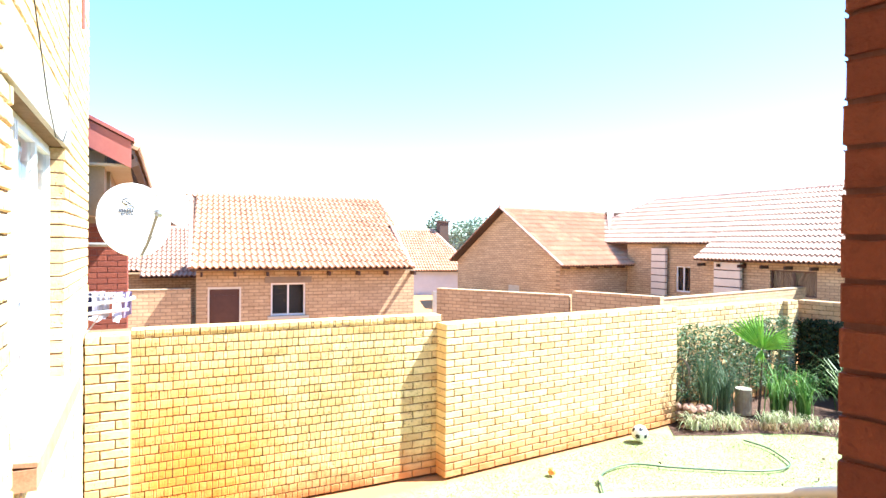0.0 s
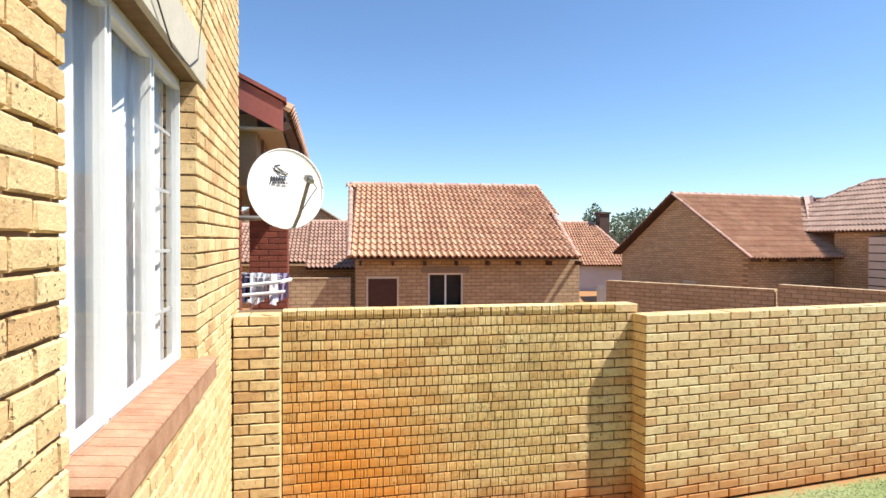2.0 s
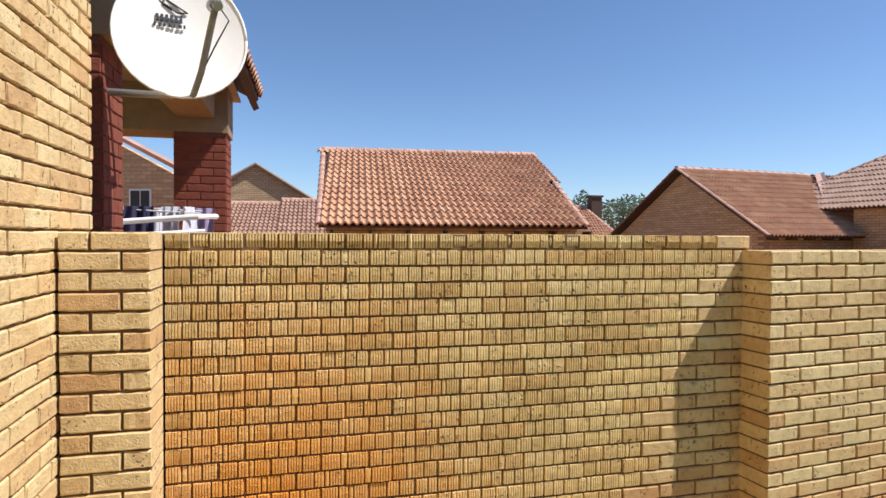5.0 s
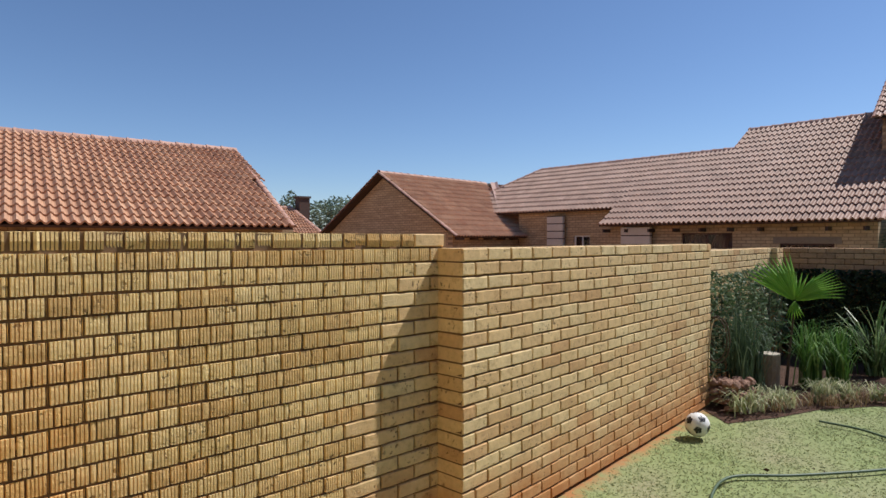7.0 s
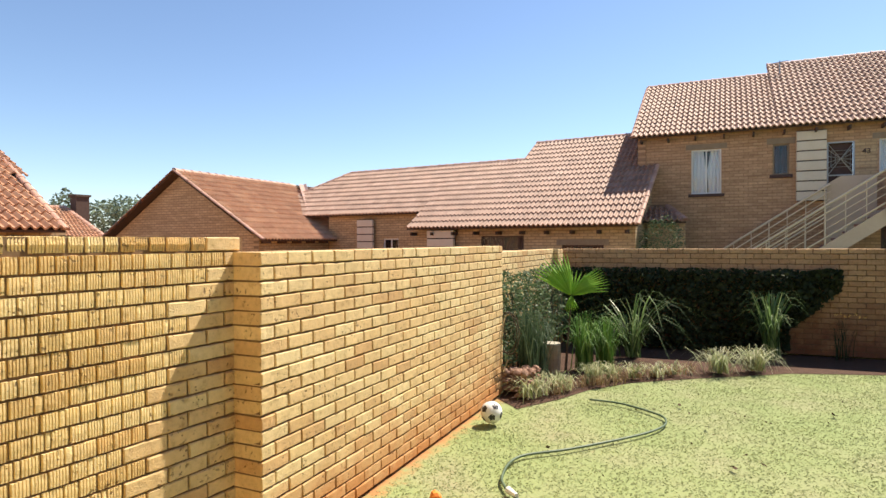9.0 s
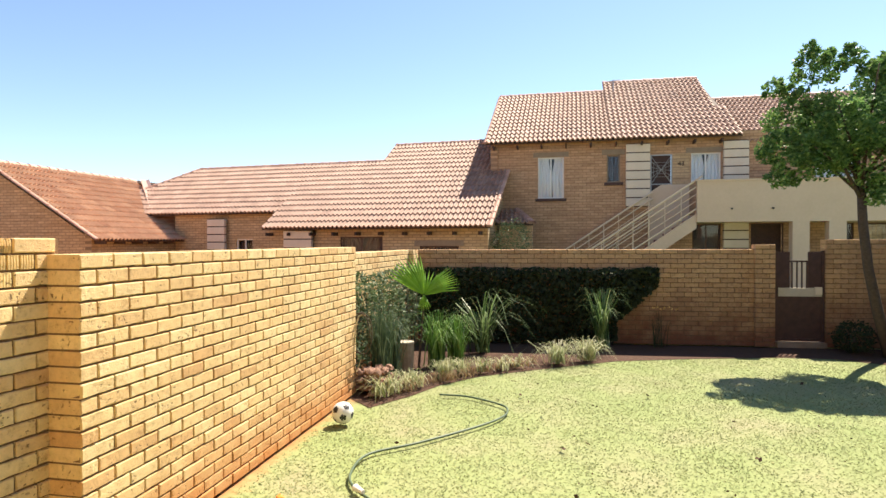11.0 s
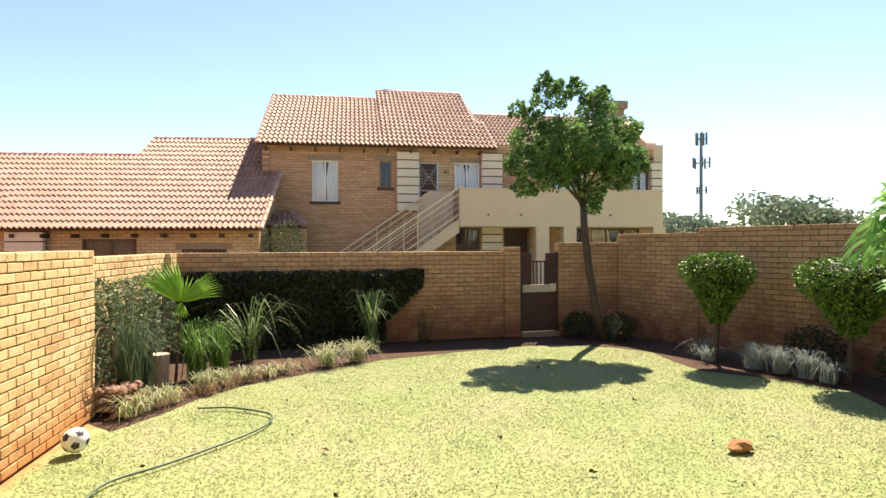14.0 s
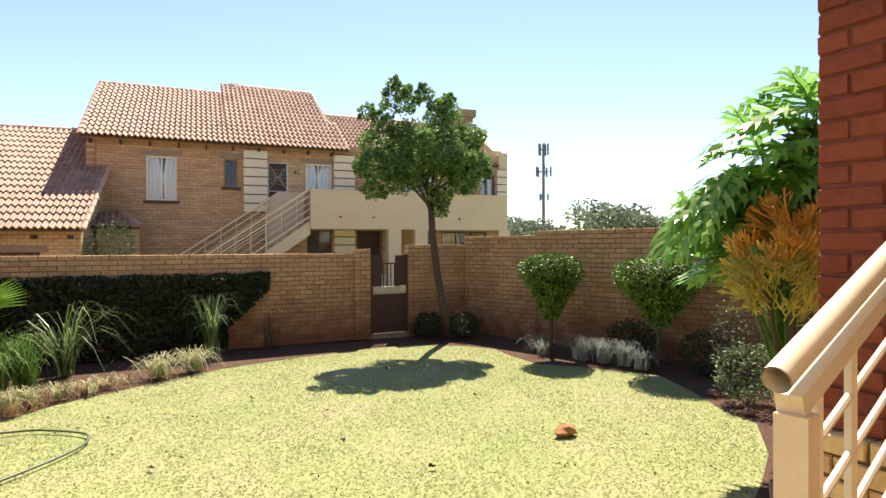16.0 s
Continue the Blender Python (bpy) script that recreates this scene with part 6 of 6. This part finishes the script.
for k in range(7):
    leaf_cloud(g, (8.35, -3.2 - k * 0.06, 0.70 + 0.02 * math.sin(k * 2)), (0.025, 0.025, 0.02), 8, 0.035, rn)
place("flower", g.mesh("flower", L_FIRE), None, yl)
# Near-black leaf colour carries the shade around these low shrubs.
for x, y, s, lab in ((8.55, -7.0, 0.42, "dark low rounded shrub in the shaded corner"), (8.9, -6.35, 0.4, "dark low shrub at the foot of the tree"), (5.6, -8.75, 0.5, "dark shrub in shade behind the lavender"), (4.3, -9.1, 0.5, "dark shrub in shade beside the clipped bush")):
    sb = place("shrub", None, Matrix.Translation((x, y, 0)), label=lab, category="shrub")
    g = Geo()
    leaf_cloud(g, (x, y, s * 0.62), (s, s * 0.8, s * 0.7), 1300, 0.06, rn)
    place("crown", g.mesh("crown", L_CREEPER_SHADE), None, sb)
    place("stem", Geo().tube([(x, y, -0.01), (x, y, s * 0.6)], 0.02, 6).mesh("stem", M_BARK), None, sb)
sb = place("shrub", None, Matrix.Translation((3.1, -8.45, 0)), label="light green leggy shrub with thin bare twigs on the bed corner", category="shrub")
g = Geo()
leaf_cloud(g, (2.9, -8.4, 0.36), (0.45, 0.4, 0.36), 1700, 0.055, rn)
leaf_cloud(g, (3.5, -8.7, 0.75), (0.25, 0.3, 0.4), 250, 0.05, rn)
place("crown", g.mesh("crown", L_HEDGE), None, sb)
g = Geo()
for k in range(16):
    a = k * 2.4
    g.tube([(3.1, -8.45, 0), (3.1 + 0.2 * math.cos(a), -8.45 + 0.2 * math.sin(a), 0.5), (3.25 + 0.4 * math.cos(a), -8.5 + 0.4 * math.sin(a), rn.uniform(0.7, 1.15))], 0.008, 5, 0.003)
place("twig", g.mesh("twig", M_BARK), None, sb)

phil = place("lobed_leaf_plant", None, Matrix.Translation((2.0, -8.1, 0)), label="tall split-leaf plant with huge glossy deeply lobed leaves", category="plant")


def lobed_leaf(tip, base, width, rnd):
    """A big leaf: a midrib with long fingers on both sides that droop."""
    base, tip = Vector(base), Vector(tip)
    d = tip - base
    l = d.length
    d.normalize()
    s = d.cross(Vector((0, 0, 1))).normalized()
    n = s.cross(d).normalized()
    g = Geo()
    pairs = 8
    mid = [base + d * l * (0.95 * i / 8) + n * l * 0.10 * math.sin(math.pi * i / 8) for i in range(9)]
    blade = [width * 0.20 * math.sin(math.pi * (0.14 + 0.80 * i / 8)) for i in range(9)]
    for side in (-1, 1):
        g.add([p for i in range(9) for p in (mid[i], mid[i] + s * side * blade[i] + n * 0.02)], [(2 * i, 2 * i + 1, 2 * i + 3, 2 * i + 2) for i in range(8)])
    for i in range(pairs):
        f = i / (pairs - 1)
        w = width * (0.50 + 0.80 * math.sin(math.pi * (0.18 + 0.70 * f)) ** 1.1) * 0.82
        for side in (-1, 1):
            root = mid[i] + s * side * blade[i] * 0.8 + d * l * 0.05 + n * 0.012
            dd = (s * side * (1.0 - 0.45 * f) + d * (0.18 + 0.75 * f) - Vector((0, 0, rnd.uniform(0.05, 0.25)))).normalized()
            e = dd.cross(n).normalized() * l * 0.046
            if e.dot(d) < 0:
                e = -e
            w1 = w * rnd.uniform(0.75, 0.95)
            lift = n * rnd.uniform(0.0, 0.03)
            p0, p1, p2 = root + dd * w1 * 0.22 + lift, root + dd * w1 * 0.48 + lift * 1.4, root + dd * w1 * 0.72 + d * w1 * 0.05
            p3 = root + dd * w1 + d * w1 * 0.14 - Vector((0, 0, 0.16 * w1))
            side_lobe = root + dd * w1 * 0.66 + e * 1.5 + d * w1 * 0.16 - Vector((0, 0, 0.04 * w1))
            g.add([root - e * 0.85, root + e * 0.85, p0 + e * 0.9, p0 - e * 0.8, p1 + e * 0.95, p1 - e * 0.65, p2 + e * 0.55, p2 - e * 0.5, p3, side_lobe],
                  [(0, 1, 2, 3), (3, 2, 4, 5), (5, 4, 6, 7), (7, 6, 8), (4, 9, 6)])
    tipf = base + d * l * 0.88
    g.add([tipf - s * 0.05, tipf + s * 0.05, tip - Vector((0, 0, 0.05))], [(0, 1, 2)])
    g.tube([base - d * 0.05, base + d * l * 0.5 + n * l * 0.1, base + d * l * 0.9], 0.009, 5, 0.004)
    return g


FRONDS = [((1.25, -7.45, 2.35), (1.3, -6.95, 2.62)), ((1.38, -7.4, 2.2), (1.36, -6.85, 2.4)), ((1.5, -7.3, 2.35), (1.5, -6.75, 2.1)), ((1.32, -7.53, 2.94), (1.32, -6.72, 2.74)), ((1.41, -7.6, 2.96), (1.28, -7.19, 3.24)), ((1.55, -6.9, 2.46), (1.49, -6.5, 1.85)), ((1.65, -7.16, 1.99), (1.48, -6.87, 2.46)),
          ((1.64, -7.51, 2.1), (1.58, -6.9, 2.35)), ((1.54, -7.5, 2.49), (1.46, -6.94, 2.24)), ((1.47, -7.41, 1.89), (1.43, -6.7, 1.66)), ((1.62, -7.26, 2.02), (1.56, -6.62, 1.84)),
          ((1.75, -7.5, 2.52), (1.74, -6.73, 2.31)), ((1.26, -7.39, 2.68), (1.19, -6.8, 2.44)), ((1.32, -7.53, 2.51), (1.2, -7.08, 2.13)), ((1.71, -7.29, 1.69), (1.62, -6.76, 1.51)),
          ((1.58, -7.73, 3.11), (1.51, -7.12, 3.12)), ((1.86, -7.18, 2.15), (1.82, -6.47, 2.02)), ((1.2, -7.7, 2.7), (1.1, -7.3, 3.1))]
for i, (b, t_) in enumerate(FRONDS + [(tuple(Vector(p) + Vector((0.25, -0.1, -0.12 + 0.1 * (k % 2)))), tuple(Vector(q) + Vector((0.3, 0.04 * (k % 3), -0.16)))) for k, (p, q) in enumerate(FRONDS[2:12])] + [(tuple(Vector(p) + Vector((0.5, 0.05, -0.3))), tuple(Vector(q) + Vector((0.5, 0.1 * (k % 2), -0.2)))) for k, (p, q) in enumerate(FRONDS[3:10])]):
    b, t_ = Vector(b), Vector(t_)
    lf = place("leaf", lobed_leaf(t_, b, (0.26 if i == 5 else 0.33) * max(0.75, min(1.1, (t_ - b).length / 0.75)), rn).mesh("leaf", L_PHILO), None, phil)
    place("leaf_stalk", Geo().tube([(2.0 + 0.1 * math.cos(i), -8.0 + 0.1 * math.sin(i), 0.3), tuple((b + Vector((2.0, -8.0, 1.0))) / 2), tuple(b)], 0.016, 6, 0.009).mesh("leaf_stalk", L_GRASSY), None, phil)
g = Geo()
leaf_cloud(g, (1.95, -7.6, 1.75), (0.4, 0.45, 0.5), 900, 0.15, rn)
leaf_cloud(g, (1.5, -7.65, 2.4), (0.22, 0.35, 0.55), 900, 0.15, rn)
place("inner_foliage", g.mesh("inner_foliage", L_GRASSY), None, phil)
place("trunk", Geo().tube([(2.0, -8.1, 0), (2.0, -8.0, 0.9)], 0.09, 10, 0.07).mesh("trunk", M_BARK), None, phil)

fire = place("stick_bush", None, Matrix.Translation((1.1, -7.0, 0)), label="dense pencil-stem bush, orange at the tips and green below", category="bush")
g, g2 = Geo(), Geo()


def sprig(p, d, l, level):
    q = p + d * l
    high = q.z > (2.05 if q.y < -7.0 else 1.80) + rn.gauss(0, 0.09)
    (g if high else g2).tube([p, q], 0.0065, 3, 0.005, caps=False)
    if level:
        for _ in range(3):
            e = (d + Vector((rn.gauss(0, 0.30), rn.gauss(0, 0.30), rn.gauss(0.12, 0.22)))).normalized()
            sprig(q, e, l * rn.uniform(0.75, 1.05), level - 1)


for k in range(110):
    a = rn.uniform(0, 6.283)
    upper = k % 3 == 0
    cy, z0, z1 = (-7.2, 1.7, 2.05) if upper else (-6.9, 1.2, 1.72)
    p = Vector((1.11 + 0.13 * math.cos(a), cy + 0.13 * math.sin(a), rn.uniform(z0, z1)))
    d = Vector((math.cos(a) * 0.9, math.sin(a) * 0.9, rn.uniform(0.1, 1.2))).normalized()
    sprig(p, d, 0.10, 3)
place("tip", g.mesh("tip", L_FIRE), None, fire)
place("stem", g2.mesh("stem", L_STICK), None, fire)
place("main_stem", Geo().tube([(1.1, -7.0, 0), (1.1, -7.0, 1.3)], 0.03, 8).tube([(1.1, -7.0, 0.3), (1.25, -6.9, 1.5)], 0.02, 8).tube([(1.1, -7.0, 0.3), (0.95, -7.1, 1.8)], 0.02, 8).mesh("main_stem", M_BARK), None, fire)

# ---- ball, hoses, litter ----
rock("clod", 1.2, -0.42, 0.035, (0.05, 0.045, 0.045), simple("bright_orange_plastic", (0.75, 0.20, 0.03), (0.85, 0.28, 0.05), 18, 0.5), "small bright orange lump lying on soil by the wall", "litter", rn)
ball = place("soccer_ball", None, Matrix.Translation((3.04, 0.02, 0.11)), label="white soccer ball with black patches on the lawn by the wall", category="ball")
bm = bmesh.new()
bmesh.ops.create_uvsphere(bm, u_segments=24, v_segments=16, radius=0.11)
me = bpy.data.meshes.new("shell")
bm.to_mesh(me)
bm.free()
me.materials.append(M_WHITE)
me.polygons.foreach_set("use_smooth", [True] * len(me.polygons))
place("shell", me, WORLD[ball.name], ball)
ph = (1 + 5 ** 0.5) / 2
ico = [Vector(p).normalized() for p in [(0, s, t * ph) for s in (1, -1) for t in (1, -1)] + [(s, t * ph, 0) for s in (1, -1) for t in (1, -1)] + [(t * ph, 0, s) for s in (1, -1) for t in (1, -1)]]
turn = Euler((0.4, 0.3, 0.7)).to_matrix()
for p in ico:
    p = turn @ p
    a = p.orthogonal().normalized()
    b = p.cross(a)
    v = [p * 0.1125] + [(p + (a * math.cos(2 * math.pi * k / 5) + b * math.sin(2 * math.pi * k / 5)) * 0.36).normalized() * 0.1118 for k in range(5)]
    place("patch", Geo().add(v, [(0, 1 + k, 1 + (k + 1) % 5) for k in range(5)]).mesh("patch", M_RUBBER), WORLD[ball.name], ball)


def smooth(pts, n=8):
    out = []
    P = [Vector(pts[0])] + [Vector(p) for p in pts] + [Vector(pts[-1])]
    for i in range(1, len(P) - 2):
        for k in range(n):
            t = k / n
            a, b, c, d = P[i - 1:i + 3]
            out.append(0.5 * (2 * b + (c - a) * t + (2 * a - 5 * b + 4 * c - d) * t * t + (3 * b - a - 3 * c + d) * t ** 3))
    return out + [P[-2]]


hz = 0.012
hose = place("garden_hose", Geo().tube(smooth([(1.2, -1.35, hz), (1.46, -0.98, hz), (1.62, -0.78, hz), (1.85, -0.64, hz), (2.28, -0.6, hz), (2.68, -0.92, hz), (3.3, -1.33, hz), (3.69, -1.5, hz), (3.95, -1.5, hz), (4.12, -1.4, hz), (4.3, -1.1, hz), (4.37, -0.9, hz), (4.36, -0.6, hz)]), 0.011, 8).mesh("garden_hose", M_HOSE, True), label="green garden hose lying in a loop on the lawn", category="hose")
place("hose_nozzle", Geo().tube([(1.60, -0.80, 0.02), (1.52, -0.9, 0.03)], 0.028, 10, 0.016).mesh("hose_nozzle", M_WHITE), None, hose, "white hose nozzle")
g = Geo()
for k in range(2):
    a0 = k * 0.9
    g.tube(smooth([(4.26 + 0.012 * k, 0.36 + 0.13 * (1 + 0.12 * k) * math.sin(t * 0.785 + a0) + 0.05 * k, 0.72 + 0.26 * (1 - 0.05 * k) * math.cos(t * 0.785 + a0)) for t in range(9)], 4), 0.007, 6)
place("coiled_hose", g.mesh("coiled_hose", M_BARK, True), label="thin old brown hose looped over the end of the garden wall", category="hose")
place("hose_tail", Geo().tube(smooth([(4.22, 0.34, 0.95), (4.19, 0.38, 0.92), (4.1, 0.37, 0.82), (3.98, 0.34, 0.6), (3.98, 0.34, 0.38), (4.1, 0.37, 0.28), (4.22, 0.36, 0.4)]), 0.008, 6).mesh("hose_tail", simple("rusty_wire", (0.2, 0.15, 0.06), (0.3, 0.2, 0.08))), label="thin brown hose end looped over the wall end", category="hose")
g = Geo()
for x, y in ((2.6, -0.75), (3.9, -1.9), (4.6, -1.55), (1.9, -2.4), (5.0, -3.0), (3.1, -3.8), (6.2, -4.9), (4.3, -5.6), (2.2, -4.4), (2.9, -2.2)):
    rn2 = random.Random(int(x * 100))
    leaf_at(g, Vector((x, y, 0.012)), 0.06, rn2, 0, 0.8)
    leaf_at(g, Vector((x + 0.02, y + 0.02, 0.015)), 0.05, rn2, 0, 0.8)
rn2 = random.Random(77)
for k in range(420):
    x = rn2.uniform(-1.2, 6.0)
    y = rn2.uniform(-7.0, -0.9)
    if not inside((x, y), LAWN) or noise.noise(Vector((x * 0.8, y * 0.8, 3))) < rn2.uniform(-0.5, 0.25):
        continue
    for q in range(rn2.choice((1, 1, 2, 3))):
        leaf_at(g, Vector((x + rn2.gauss(0, 0.03), y + rn2.gauss(0, 0.03), 0.006 + rn2.uniform(0, 0.006))), rn2.uniform(0.015, 0.035), rn2, 0, 0.5)
place("dead_leaves", g.mesh("dead_leaves", M_SOIL), label="scattered dry brown dead leaves on the lawn", category="leaf litter", kind="stuff")

# ---- mast and distance ----
mast = place("cell_mast", None, Matrix.Translation((66.9, -39.4, -0.02)), label="grey cellphone mast with three rings of antennas", category="mast")
M_MAST = simple("dull_mast_steel", (0.10, 0.12, 0.15), (0.16, 0.18, 0.22), 3, 0.8)
place("pole", Geo().tube([(66.9, -39.4, -0.02), (66.9, -39.4, 15.2)], 0.24, 12, 0.17).mesh("pole", M_MAST), None, mast)
for z, r, n, h in ((14.5, 0.6, 5, 1.5), (11.6, 0.95, 5, 1.3), (8.3, 0.6, 3, 0.9)):
    g = Geo()
    for k in range(n):
        a = 2 * math.pi * k / n + 0.3
        g.tube([(66.9, -39.4, z), (66.9 + r * math.cos(a), -39.4 + r * math.sin(a), z)], 0.06, 5)
    place("bracket", g.mesh("bracket", M_MAST), None, mast)
    for k in range(n):
        a = 2 * math.pi * k / n + 0.3
        place("antenna", Geo().box(-0.11, 0.11, -0.08, 0.08, -h / 2, h / 2).mesh("antenna", M_MAST), Matrix.Translation((66.9 + r * math.cos(a), -39.4 + r * math.sin(a), z)) @ pose(0, 0, 0, 0, 0, math.degrees(a)), mast)


def far_tree(x, y, h, w, label, leaf=0.5, count=1500):
    t = place("tree", None, Matrix.Translation((x, y, -0.02)), label=label, category="tree")
    place("trunk", Geo().tube([(x, y, -0.02), (x + 0.1, y, h * 0.4), (x, y, h * 0.75)], 0.25, 7, 0.08).mesh("trunk", M_BARK), None, t)
    g = Geo()
    for k in range(7):
        a = k * 2.4
        r = w * 0.3
        leaf_cloud(g, (x + math.cos(a) * r, y + math.sin(a) * r, h * (0.62 + 0.05 * (k % 4))), (w * 0.35, w * 0.35, h * 0.22), count // 7, leaf, rn, 0.35)
    place("crown", g.mesh("crown", L_FAR), None, t)


for x, y, h, w in ((53.7, -28.0, 4.6, 5), (56, -31.5, 5.4, 6), (54, -34.2, 4.4, 4), (37, -29.6, 5.7, 6), (36, -32.5, 4.5, 4)):
    far_tree(x, y, h, w, "far rounded tree behind the side wall")
far_tree(19.6, 33.0, 5.0, 4.0, "green tree behind the gable house", 0.3, 2600)
far_tree(18.6, 38.0, 5.6, 1.6, "thin tall tree far behind the gable house", 0.3, 900)
g = Geo()
for i in range(72):
    a = 2 * math.pi * i / 72
    r = 300
    h = 4.5 + 3.0 * noise.noise(Vector((math.cos(a) * 3, math.sin(a) * 3, 7)))
    g.v.append((math.cos(a) * r, math.sin(a) * r, -2))
    g.v.append((math.cos(a) * r, math.sin(a) * r, h))
g.f = [(2 * i, 2 * ((i + 1) % 72), 2 * ((i + 1) % 72) + 1, 2 * i + 1) for i in range(72)]
g.mi = [0] * 72
place("backdrop_hills", g.mesh("backdrop_hills", simple("hazy_hill", (0.16, 0.20, 0.18), (0.24, 0.28, 0.25), 0.05)), kind="structure")

# ---- sill tiles, bricks and roof tiles ----
for i in range(22):
    y = 0.015 + i * 0.0835
    place("sill_tile", Geo().box(y, y + 0.079, -0.085, 0.12, -0.003, 0.016, 0.004).mesh("sill_tile", M_SILL), SILL_AT @ pose(0, 0, 0.0, 5, 0, 0), sill)
place("sill_front", Geo().box(0.012, 1.852, -0.08, 0.03, -0.105, -0.016).mesh("sill_front", M_SILL), SILL_AT, sill)
for args in TILES_LATER:
    lay_tiles(*args)
for args in BRICKS_LATER:
    lay_bricks(*args)
